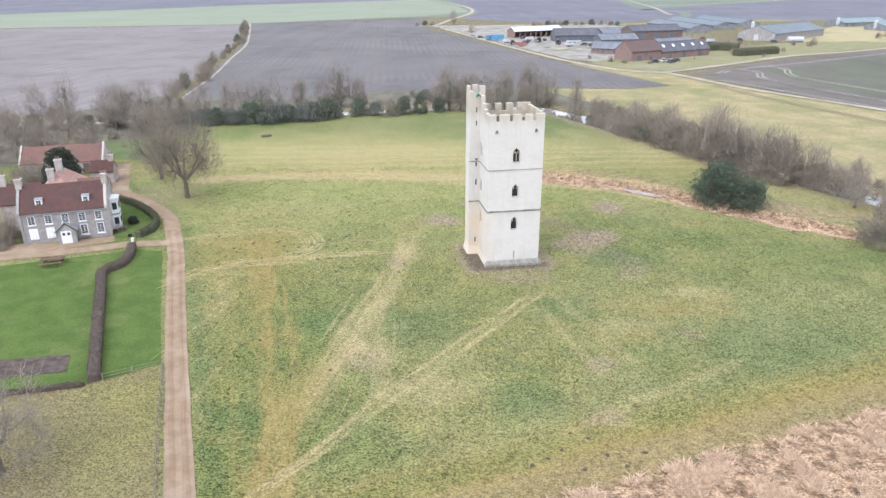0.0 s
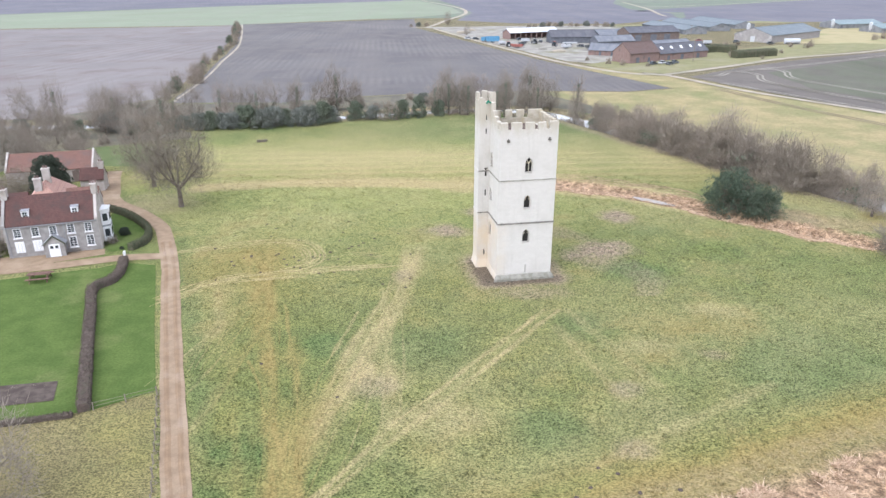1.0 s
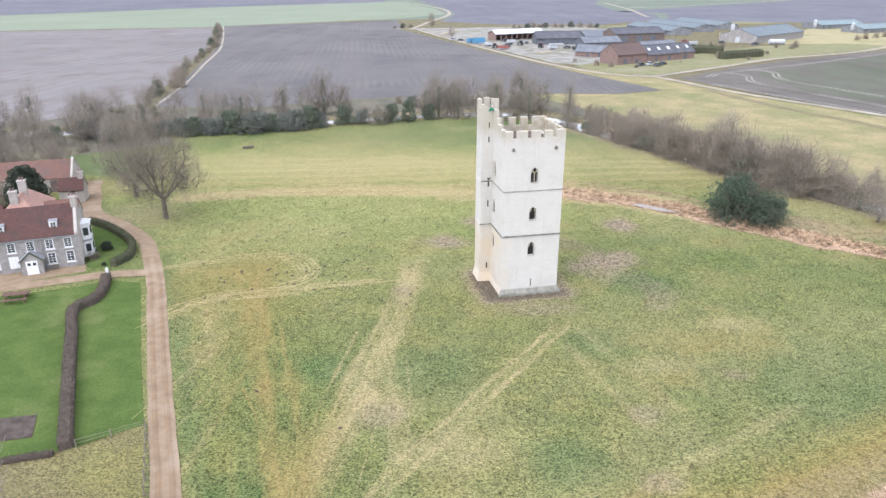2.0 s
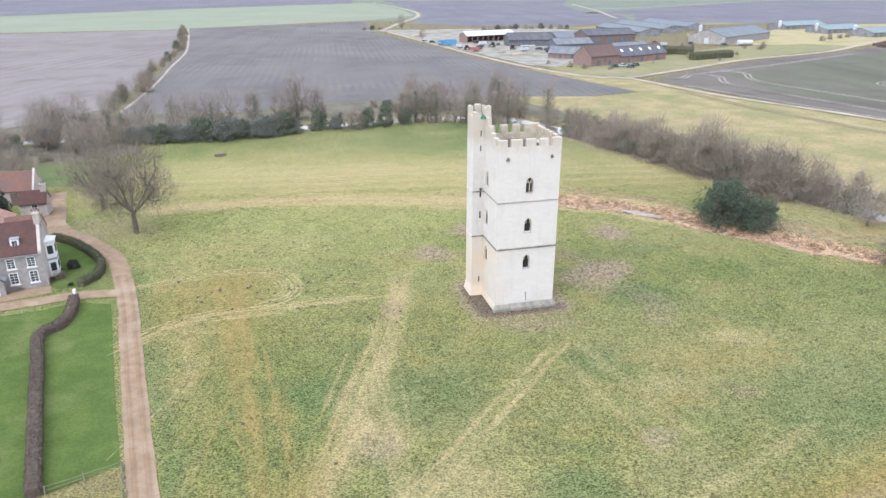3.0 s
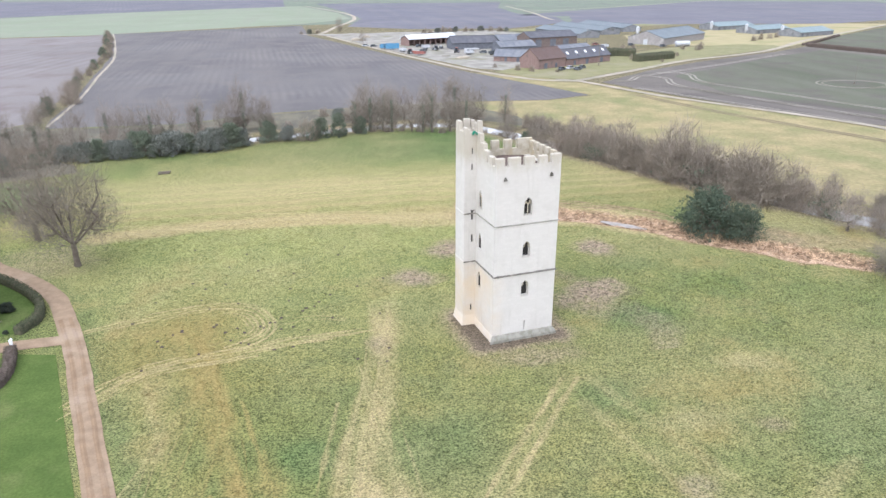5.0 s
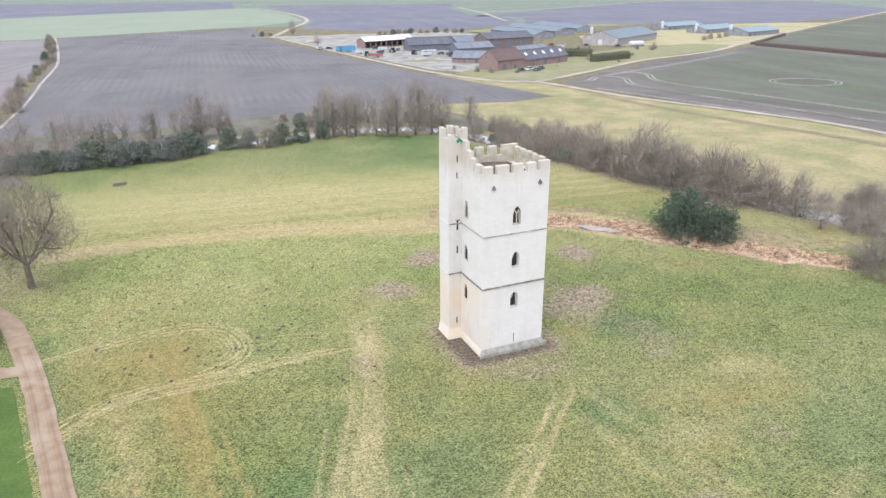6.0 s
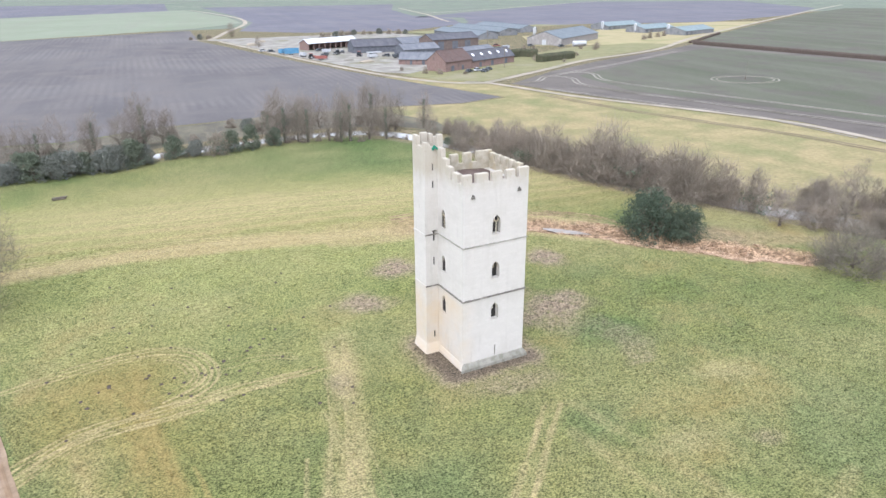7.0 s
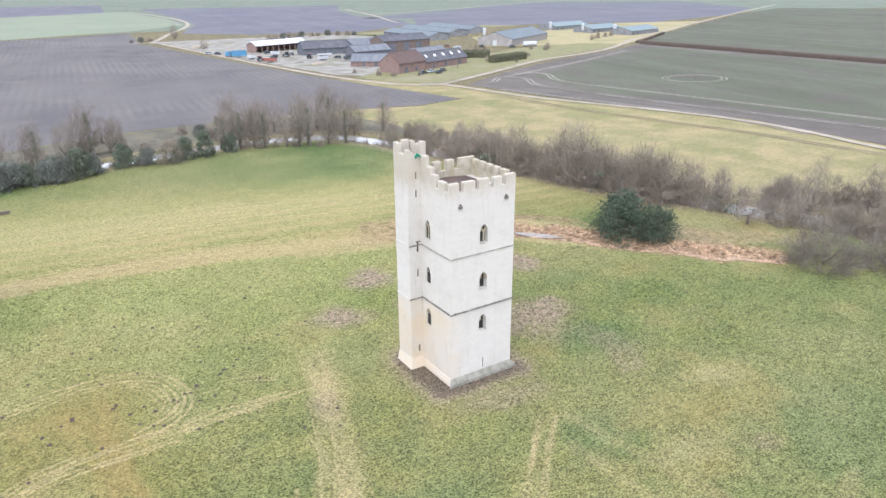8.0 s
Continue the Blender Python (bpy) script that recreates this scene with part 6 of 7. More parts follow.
# ---- the farmhouse ----
M_HOUSE = surface("grey_stone_wall", (0.27, 0.25, 0.235), (0.21, 0.195, 0.18), 1.6, 0.92, (0.32, 0.30, 0.28), 0.5, 10, 0.5, 0.02)
M_GABLE = surface("pale_rendered_wall", (0.40, 0.36, 0.325), (0.33, 0.295, 0.26), 1.0, 0.92, (0.27, 0.235, 0.20), 0.6, 10)
M_TILE = tiles("dark_red_tiles", (0.078, 0.039, 0.033), (0.104, 0.052, 0.043), (0.058, 0.039, 0.034))
M_TILEPINK = tiles("pink_tiles", (0.335, 0.195, 0.150), (0.385, 0.235, 0.185), (0.29, 0.175, 0.140))
M_TILERED = tiles("orange_tiles", (0.140, 0.076, 0.059), (0.175, 0.096, 0.074), (0.112, 0.077, 0.066))
M_WHITE = surface("white_paint", (0.68, 0.67, 0.66), (0.62, 0.61, 0.60), 2.0, 0.6, None, 0.3, 12, 0.15, 0.01)
M_GLASS = Mat("window_glass", 0.08, 0.5).color((0.035, 0.04, 0.045)).m
M_BRICK = surface("red_brick_wall", (0.180, 0.122, 0.106), (0.215, 0.152, 0.132), 1.1, 0.92, (0.14, 0.11, 0.098), 0.4, 7, 0.4, 0.02)
M_CLAD = surface("timber_cladding", (0.120, 0.092, 0.080), (0.160, 0.125, 0.106), 0.8, 0.9)
M_LEAD = surface("lead_sheet", (0.20, 0.20, 0.21), (0.26, 0.26, 0.27), 1.5, 0.6)


def gable_roof(x0, x1, y0, y1, ze, zr, over=0.3, thick=0.16, axis="x"):
    """A pitched roof slab; its ridge runs along the axis."""
    a0, a1, c0, c1 = (x0, x1, y0, y1) if axis == "x" else (y0, y1, x0, x1)
    mid = (c0 + c1) / 2
    drop = over * (zr - ze) / (mid - c0)
    out = [(c0 - over, ze - drop), (mid, zr), (c1 + over, ze - drop), (c1 + over, ze - drop + thick), (mid, zr + thick * 1.2), (c0 - over, ze - drop + thick)]
    if axis == "x":
        return prismed(out, "x", a0 - over * 0.3, a1 + over * 0.3)
    return prismed(out, "y", a0 - over * 0.3, a1 + over * 0.3)


def hip_roof(x0, x1, y0, y1, ze, zr, inset, over=0.3):
    """A roof hipped at both ends; the ridge runs along y."""
    bm = bmesh.new()
    m = (x0 + x1) / 2
    lo = [bm.verts.new(p) for p in ((x0 - over, y0, ze - 0.15), (x1 + over, y0, ze - 0.15), (x1 + over, y1 + over, ze - 0.15), (x0 - over, y1 + over, ze - 0.15))]
    r0, r1 = bm.verts.new((m, y0 + inset, zr)), bm.verts.new((m, y1 - inset, zr))
    for f in ((lo[0], lo[1], r0), (lo[1], lo[2], r1, r0), (lo[2], lo[3], r1), (lo[3], lo[0], r0, r1), (lo[3], lo[2], lo[1], lo[0])):
        bm.faces.new(f)
    bmesh.ops.recalc_face_normals(bm, faces=bm.faces)
    return bm


def gable_body(x0, x1, y0, y1, ze, zr, axis="x"):
    """Solid walls with gables under the ridge."""
    c0, c1 = (y0, y1) if axis == "x" else (x0, x1)
    out = [(c0, -0.3), (c1, -0.3), (c1, ze), ((c0 + c1) / 2, zr), (c0, ze)]
    return prismed(out, "x", x0, x1) if axis == "x" else prismed(out, "y", y0, y1)


def window(parent, x, z, w, h, y, cols=2, rows=4, out=-1.0, sill=True):
    """A sash window on a wall that faces local y, with its own frame, pane and bars."""
    win = part("window", pierced(rect(x - w / 2 - 0.08, x + w / 2 + 0.08, z - 0.08, z + h + 0.08), [rect(x - w / 2, x + w / 2, z, z + h)], "y", y + out * 0.05, y - out * 0.02), M_WHITE, parent, "white painted sash window")
    part("pane", boxed(x - w / 2, x + w / 2, y + out * 0.008 - 0.006, y + out * 0.008 + 0.006, z, z + h), M_GLASS, win)
    for i in range(1, cols):
        xx = x - w / 2 + w * i / cols
        part("glazing_bar", boxed(xx - 0.02, xx + 0.02, y + out * 0.035 - 0.012, y + out * 0.035 + 0.012, z, z + h), M_WHITE, win)
    for i in range(1, rows):
        zz = z + h * i / rows
        part("glazing_bar", boxed(x - w / 2, x + w / 2, y + out * 0.03 - 0.012, y + out * 0.03 + 0.012, zz - 0.022, zz + 0.022), M_WHITE, win)
    if sill:
        part("sill", boxed(x - w / 2 - 0.18, x + w / 2 + 0.18, min(y, y + out * 0.16), max(y, y + out * 0.16), z - 0.22, z - 0.12), M_WHITE, win)
    return win


def chimney(parent, x, y, z0, z1, w=0.9, d=0.7, mat=None, pots=2):
    bm = bmesh.new()
    box(bm, x - w / 2, x + w / 2, y - d / 2, y + d / 2, z0, z1 - 0.25)
    box(bm, x - w / 2 - 0.07, x + w / 2 + 0.07, y - d / 2 - 0.07, y + d / 2 + 0.07, z1 - 0.245, z1, 0.03)
    c = part("chimney", bm, mat or M_GABLE, parent)
    for i in range(pots):
        xx = x + (i - (pots - 1) / 2) * 0.36
        part("chimney_pot", cyled((xx, y, z1), (xx, y, z1 + 0.4), 0.14, 0.11, 8), M_BRICK, c)


house = thing("farmhouse", Matrix.Translation((-63.1, 94.8, 0)) @ Matrix.Rotation(radians(18.5), 4, "Z"), "grey stone farmhouse with red tiled roofs and white windows", "house")
HW, HD, HE, HR = 12.0, 6.6, 4.9, 7.95
part("wall", gable_body(0, HW, 0, HD, HE, HR), M_HOUSE, house)
part("roof", gable_roof(0.1, HW - 0.35, 0, HD, HE, HR, 0.28), M_TILE, house, "dark red clay tile roof")
for xg in (HW - 0.32, -0.06):
    bm = prismed([(-0.35, HE - 0.25), (HD / 2, HR + 0.10), (HD + 0.35, HE - 0.25), (HD + 0.35, HE + 0.08), (HD / 2, HR + 0.45), (-0.35, HE + 0.08)], "x", xg, xg + 0.38)
    part("gable_coping", bm, M_GABLE if xg > 1 else M_HOUSE, house, "pale stone coping")
part("gable_wall", prismed([(0.02, -0.2), (HD - 0.02, -0.2), (HD - 0.02, HE - 0.05), (HD / 2, HR - 0.05), (0.02, HE - 0.05)], "x", HW, HW + 0.05), M_GABLE, house, "pale rendered gable wall")
chimney(house, HW - 0.15, HD / 2 - 0.1, HR - 0.2, HR + 1.25, 0.7, 1.5, None, 3)
chimney(house, 0.25, HD / 2, HR - 0.2, HR + 1.3, 0.8, 1.1)
for x in (1.6, 3.85, 6.1, 8.4, 10.65):
    window(house, x, 3.02, 0.82, 1.18, 0.0)
for x in (8.4, 10.65):
    window(house, x, 0.9, 0.84, 1.4, 0.0)
for x in (1.6, 3.85):
    sh = part("shuttered_window", boxed(x - 0.58, x + 0.58, -0.06, 0.02, 0.7, 2.35, bevel=0.015), M_WHITE, house, "white boarded window")
    for i in range(1, 3):
        part("board_joint", boxed(x - 0.58 + i * 0.387 - 0.012, x - 0.58 + i * 0.387 + 0.012, -0.066, -0.058, 0.74, 2.31), M_LEAD, sh)
for x in (2.9, 9.2):
    dm = part("dormer", boxed(x - 0.48, x + 0.48, 0.75, 2.6, 5.42, 6.55), M_WHITE, house, "white flat-roofed dormer")
    part("dormer_roof", boxed(x - 0.54, x + 0.54, 0.66, 2.3, 6.55, 6.62), M_LEAD, dm)
    window(house, x, 5.58, 0.60, 0.80, 0.75, 2, 2, -1.0, False)
part("gutter", cyled((-0.1, -0.32, HE - 0.32), (HW, -0.32, HE - 0.32), 0.06, 0.06, 6), M_LEAD, house)
for x in (0.35, 7.5):
    part("downpipe", cyled((x, -0.09, 0), (x, -0.09, HE - 0.3), 0.045, 0.045, 6), M_LEAD, house)
# porch
por = part("porch", gable_body(4.8, 7.4, -1.35, -0.0, 1.95, 2.95, "y"), M_HOUSE, house, "gabled stone porch with a lead roof")
part("porch_roof", gable_roof(4.8, 7.4, -1.35, -0.02, 1.98, 3.0, 0.22, 0.14, "y"), M_LEAD, por)
dr = part("door", boxed(5.4, 6.8, -1.42, -1.33, 0.05, 1.95, bevel=0.012), M_WHITE, por, "white double door with small panes above")
for x in (5.6, 6.25):
    part("pane", boxed(x, x + 0.38, -1.432, -1.418, 1.32, 1.72), M_GLASS, dr)
part("bargeboard", prismed([(4.6, 1.80), (6.1, 3.12), (7.6, 1.80), (7.6, 1.95), (6.1, 3.28), (4.6, 1.95)], "y", -1.55, -1.40), M_LAUREL, por)
# two-storey white bay on the gable end
bay = part("bay_window", prismed([(HW + 0.05, 3.0), (HW + 1.1, 3.35), (HW + 1.1, 5.1), (HW + 0.05, 5.45)], "z", 0.0, 4.9), M_WHITE, house, "white two-storey bay window with a flat roof")
part("bay_roof", prismed([(HW, 2.85), (HW + 1.25, 3.25), (HW + 1.25, 5.2), (HW, 5.6)], "z", 4.9, 5.05), M_WHITE, bay)
for z in (0.8, 3.2):
    part("pane", boxed(HW + 1.095, HW + 1.115, 3.55, 4.15, z, z + 1.15), M_GLASS, bay)
    part("pane", boxed(HW + 1.095, HW + 1.115, 4.3, 4.9, z, z + 1.15), M_GLASS, bay)
    part("pane", prismed([(HW + 0.25, 3.055), (HW + 0.9, 3.271), (HW + 0.9, 3.262), (HW + 0.25, 3.045)], "z", z, z + 1.15), M_GLASS, bay)
part("band", prismed([(HW, 2.93), (HW + 1.16, 3.3), (HW + 1.16, 5.15), (HW, 5.52)], "z", 2.35, 2.6), M_LEAD, bay)
# rear wings
part("wing_wall", boxed(1.6, 6.8, HD, HD + 9.6, -0.3, 5.3), M_GABLE, house)
part("wing_roof", hip_roof(1.4, 7.0, HD - 0.6, HD + 10.0, 5.4, 8.3, 3.2), M_TILEPINK, house, "pale pink tiled hipped roof")
chimney(house, 3.6, HD + 1.9, 6.4, 9.2, 1.0, 0.8)
chimney(house, 4.4, HD + 4.6, 7.4, 10.0, 1.0, 0.8)
part("wing_wall", gable_body(-4.0, 1.5, HD + 0.6, HD + 6.0, 4.4, 6.7), M_GABLE, house)
part("wing_roof", gable_roof(-4.0, 1.7, HD + 0.6, HD + 6.0, 4.4, 6.7, 0.25), M_TILE, house, "dark red tiled wing roof")
chimney(house, -3.6, HD + 3.3, 6.2, 8.4)
part("wing_wall", gable_body(7.4, HW - 0.4, HD, HD + 4.2, 4.9, 7.0), M_GABLE, house)
part("wing_roof", gable_roof(7.2, HW - 0.4, HD, HD + 4.2, 4.95, 7.05, 0.2), M_TILERED, house, "orange-red tiled lean-to roof")
window(house, 10.6, 2.9, 0.8, 1.1, HD + 4.2, 2, 3, 1.0, False)

barn = thing("barn", Matrix.Translation((-84.6, 131.2, 0)) @ Matrix.Rotation(radians(14), 4, "Z"), "long stone outbuilding with a red pantile roof", "barn")
part("wall", gable_body(0, 15.4, 0, 6.5, 2.7, 5.2), M_GABLE, barn)
part("roof", gable_roof(0.2, 15.2, 0, 6.5, 2.7, 5.2, 0.3), M_TILERED, barn, "red pantile roof")
for xg in (-0.05, 15.1):
    part("gable_coping", prismed([(-0.3, 2.5), (3.25, 5.4), (6.8, 2.5), (6.8, 2.8), (3.25, 5.75), (-0.3, 2.8)], "x", xg, xg + 0.35), M_GABLE, barn)
part("door", boxed(11.5, 12.7, -0.06, 0.02, 0, 2.2), M_CLAD, barn)
cott = thing("outhouse", Matrix.Translation((-68.4, 126.8, 0)) @ Matrix.Rotation(radians(14), 4, "Z"), "small stone outhouse with a chimney and white window", "outhouse")
part("wall", gable_body(0, 4.0, 0, 3.6, 2.4, 4.0), M_GABLE, cott)
part("roof", gable_roof(0, 4.0, 0, 3.6, 2.4, 4.0, 0.25), M_TILE, cott)
chimney(cott, 3.6, 1.8, 3.4, 5.2)
window(cott, 2.2, 1.2, 0.8, 0.9, 0.0, 2, 2)

table = thing("picnic_table", Matrix.Translation((-54.8, 87.4, 0.04)) @ Matrix.Rotation(radians(14), 4, "Z") @ Matrix.Scale(1.3, 4), "reddish timber garden table with two benches on the lawn", "garden table")
for i in range(4):
    part("board", boxed(-1.1, 1.1, -0.42 + i * 0.215, -0.42 + i * 0.215 + 0.195, 0.70, 0.745), M_REDWOOD, table)
for s in (-1, 1):
    be = part("bench", boxed(-1.1, 1.1, s * 0.85 - 0.16, s * 0.85 + 0.16, 0.42, 0.465), M_REDWOOD, table)
    for x in (-0.8, 0.8):
        part("leg", cyled((x, s * 0.85, 0), (x, s * 0.3, 0.72), 0.05, 0.05, 5), M_REDWOOD, table)
for x in (-0.8, 0.8):
    part("crossbar", boxed(x - 0.03, x + 0.03, -0.95, 0.95, 0.34, 0.42), M_REDWOOD, table)

trough = thing("log_pile", Matrix.Translation((-45.2, 167.8, 0.0)) @ Matrix.Rotation(0.3, 4, "Z"), "small dark pile of logs lying on the meadow", "log pile")
for i, (y, z) in enumerate(((-0.3, 0.16), (0.0, 0.16), (0.3, 0.16), (-0.15, 0.42), (0.15, 0.42))):
    part("log", cyled((-1.1, y, z), (1.1 + 0.1 * i, y, z), 0.15, 0.13, 7), M_BARK, trough)
gp = thing("gate_post", Matrix.Translation((-46.6, 94.3, 0.0)), "small white gate post at the end of the hedge", "gate post")
part("post", boxed(-0.14, 0.14, -0.14, 0.14, -0.1, 1.2, bevel=0.02), M_WHITE, gp)
part("cap", prismed([(-0.19, 1.2), (0.19, 1.2), (0, 1.38)], "y", -0.19, 0.19), M_WHITE, gp)


# ---- the farm ----
M_SHEETGREY = sheeting("grey_sheets", (0.135, 0.14, 0.155), (0.175, 0.18, 0.19))
M_SHEETDARK = sheeting("dark_sheets", (0.085, 0.085, 0.095), (0.115, 0.112, 0.12))
M_SHEETWHITE = sheeting("white_sheets", (0.52, 0.53, 0.54), (0.45, 0.46, 0.47))
M_SHEETTEAL = sheeting("teal_sheets", (0.165, 0.205, 0.208), (0.200, 0.236, 0.238))
M_SHEETSTEEL = sheeting("steel_sheets", (0.128, 0.146, 0.156), (0.160, 0.178, 0.186))
M_DULLTILE = tiles("dull_brown_tiles", (0.105, 0.070, 0.060), (0.13, 0.088, 0.075), (0.10, 0.078, 0.07))
M_DARKCLAD = surface("dark_cladding", (0.095, 0.100, 0.112), (0.128, 0.132, 0.144), 0.6, 0.85)
M_PALECLAD = surface("weathered_grey_cladding", (0.155, 0.160, 0.165), (0.205, 0.205, 0.205), 0.5, 0.85, (0.12, 0.118, 0.112), 0.3)
M_TANK = surface("galvanised_tank", (0.42, 0.425, 0.43), (0.34, 0.345, 0.35), 1.0, 0.5, None, 0.3, 10, 0.1, 0.01, 0.5)


def shed(name, a, b, depth, ze, zr, wall, roof, label, category="shed", doors=(), lights=0, slant=0):
    """A farm building: its front base runs from a to b and it goes back by depth."""
    a, b = Vector((*a, 0)), Vector((*b, 0))
    length = (b - a).length
    turn = math.atan2(b.y - a.y, b.x - a.x)
    ob = thing(name, Matrix.Translation(a) @ Matrix.Rotation(turn, 4, "Z"), label, category)
    part("wall", gable_body(0, length, 0, depth, ze, zr), wall, ob)
    part("roof", gable_roof(0, length, 0, depth, ze + 0.02, zr + 0.05, 0.5, 0.2), roof, ob)
    part("ridge", cyled((-0.1, depth / 2, zr + 0.28), (length + 0.1, depth / 2, zr + 0.28), 0.22, 0.22, 6), roof, ob)
    for x, w, h in doors:
        part("door", boxed(x - w / 2, x + w / 2, -0.1, 0.05, 0, h), M_DARKCLAD, ob)
    for i in range(lights):
        x = length * (i + 0.5) / lights
        k = (zr - ze) / (depth / 2)
        bm = prismed([(depth * 0.20, ze + k * depth * 0.20 + 0.26), (depth * 0.34, ze + k * depth * 0.34 + 0.26), (depth * 0.34, ze + k * depth * 0.34 + 0.31), (depth * 0.20, ze + k * depth * 0.20 + 0.31)], "x", x - 0.7, x + 0.7)
        part("skylight", bm, M_WHITE, ob)
    return ob


# open cart shed: white roof on brick piers
cs_a, cs_b = Vector((40.8, 447, 0)), Vector((72.5, 463, 0))
cart = thing("cart_shed", Matrix.Translation(cs_a) @ Matrix.Rotation(math.atan2(cs_b.y - cs_a.y, cs_b.x - cs_a.x), 4, "Z"), "open-fronted brick cart shed with a white sheet roof", "shed")
L = (cs_b - cs_a).length
part("back_wall", boxed(0, L, 8.5, 9.0, 0, 4.2), M_BRICK, cart)
part("end_wall", prismed([(0, 0), (8.5, 0), (8.5, 4.2), (4.2, 5.9), (0, 3.4)], "x", 0, 0.4), M_BRICK, cart)
part("end_wall", prismed([(0, 0), (8.5, 0), (8.5, 4.2), (4.2, 5.9), (0, 3.4)], "x", L - 0.4, L), M_BRICK, cart)
for i in range(1, 9):
    part("pier", boxed(L * i / 9 - 0.3, L * i / 9 + 0.3, 0, 0.6, 0, 3.4), M_BRICK, cart)
part("beam", boxed(0.4, L - 0.4, 0.05, 0.55, 3.4, 3.75), M_CLAD, cart)
part("roof", prismed([(-0.5, 3.75), (4.3, 6.1), (9.6, 3.9), (9.6, 4.1), (4.3, 6.35), (-0.5, 3.95)], "x", -0.4, L + 0.4), M_SHEETWHITE, cart, "white sheet roof")

shed("barn", (62, 421), (90, 423), 12, 3.6, 6.8, M_DARKCLAD, M_SHEETDARK, "low dark clad barn with a dark sheet roof", "barn", ((8, 4, 3.2), (18, 4, 3.2)))
shed("barn", (90.5, 420), (112, 426), 15, 4.0, 7.0, M_DARKCLAD, M_SHEETGREY, "long barn with a grey sheet roof", "barn", ((10, 4.5, 3.6),))
shed("barn", (84, 396), (106, 402), 10, 3.2, 5.6, M_DARKCLAD, M_SHEETGREY, "low grey-roofed lean-to barn", "barn", ((5, 3, 2.8), (14, 3, 2.8)))
shed("brick_barn", (71.4, 359), (88.5, 350), 8, 2.6, 5.2, M_BRICK, M_SHEETGREY, "low red brick range with a grey roof", "barn", ((6, 1.2, 2.0), (12, 1.4, 2.1)))
shed("brick_barn", (82.6, 322), (98.5, 331.5), 11, 4.4, 8.4, M_BRICK, M_DULLTILE, "tall red brick barn with a gable and tiled roof", "barn", ((5, 2, 2.4), (12, 1.4, 2.2)))
shed("brick_barn", (98.9, 331.8), (127, 348.5), 9, 3.4, 6.9, M_BRICK, M_SHEETDARK, "long red brick barn with a dark slate roof and skylights", "barn", ((6, 1.6, 2.2), (15, 2, 2.4), (26, 2, 2.4)), 5)
tall = shed("hay_barn", (104.5, 410), (136, 420), 13, 6.6, 9.2, M_CLAD, M_SHEETDARK, "tall brown timber hay barn with a dark roof", "barn", ((6, 4, 5.5), (16, 4, 5.5), (25, 4, 5.5)))
shed("shed", (110, 372), (132, 384), 10, 3.0, 5.0, M_DARKCLAD, M_SHEETGREY, "low farm shed with a grey sheet roof", "shed")
for a, b in (((161, 483), (149, 545)), ((187, 509), (174, 580)), ((214, 533), (203, 600))):
    tagged(shed("livestock_shed", b, a, 15.5, 2.8, 5.0, M_PALECLAD, M_SHEETSTEEL, "long low livestock shed with a blue-grey roof", "shed", ((58, 2.4, 2.4), (20, 2.4, 2.4))), group="livestock sheds")

steel = shed("steel_barn", (189.5, 418.8), (237.6, 458), 23, 4.2, 7.9, M_HOUSE, M_SHEETSTEEL, "large grey barn with a wide blue-grey steel roof", "barn")
part("door", boxed(-0.1, 0.05, 10.2, 12.8, 0, 3.2), M_TANK, steel, "pale roller door")
for i, (a, b) in enumerate((((290, 533), (331, 548)), ((297, 492), (333, 506)), ((309, 460), (347, 477)))):
    tagged(shed("poultry_shed", a, b, 17, 2.9, 5.2, M_PALECLAD, M_SHEETTEAL, "long low poultry shed with a teal roof", "shed", ((3, 2, 2.2),)), group="poultry sheds")


def silo(x, y, h=6.0, r=1.15):
    ob = thing("feed_silo", Matrix.Translation((x, y, 0)), "white metal feed silo on legs", "silo", "feed silos")
    part("bin", cyled((0, 0, 2.6), (0, 0, h), r, r, 12), M_TANK, ob)
    part("cone", cyled((0, 0, 1.0), (0, 0, 2.6), 0.25, r, 12), M_TANK, ob)
    part("lid", cyled((0, 0, h), (0, 0, h + 0.9), r, 0.2, 12), M_TANK, ob)
    for a in range(4):
        c, s = math.cos(a * math.pi / 2 + 0.7) * r * 0.95, math.sin(a * math.pi / 2 + 0.7) * r * 0.95
        part("leg", cyled((c, s, 0), (c, s, 2.8), 0.09, 0.09, 5), M_TANK, ob)


for x, y in ((286, 534), (294, 500), (309, 480), (206, 491)):
    silo(x, y)

M_BLUE = surface("blue_paint", (0.075, 0.19, 0.30), (0.10, 0.22, 0.33), 0.8, 0.5)
M_REDP = surface("red_paint", (0.22, 0.085, 0.07), (0.26, 0.11, 0.09), 0.8, 0.5)
M_DARKP = surface("dark_paint", (0.04, 0.045, 0.05), (0.06, 0.065, 0.07), 0.8, 0.4, spec=0.5)
M_RUBBER = surface("tyre_rubber", (0.03, 0.03, 0.03), (0.045, 0.045, 0.045), 3.0, 0.85)


def wheel(parent, x, y, r, w):
    t = part("wheel", cyled((x, y - w / 2, r), (x, y + w / 2, r), r, r, 12), M_RUBBER, parent)
    part("rim", cyled((x, y - w / 2 - 0.02, r), (x, y + w / 2 + 0.02, r), r * 0.55, r * 0.55, 8), M_TANK, t)


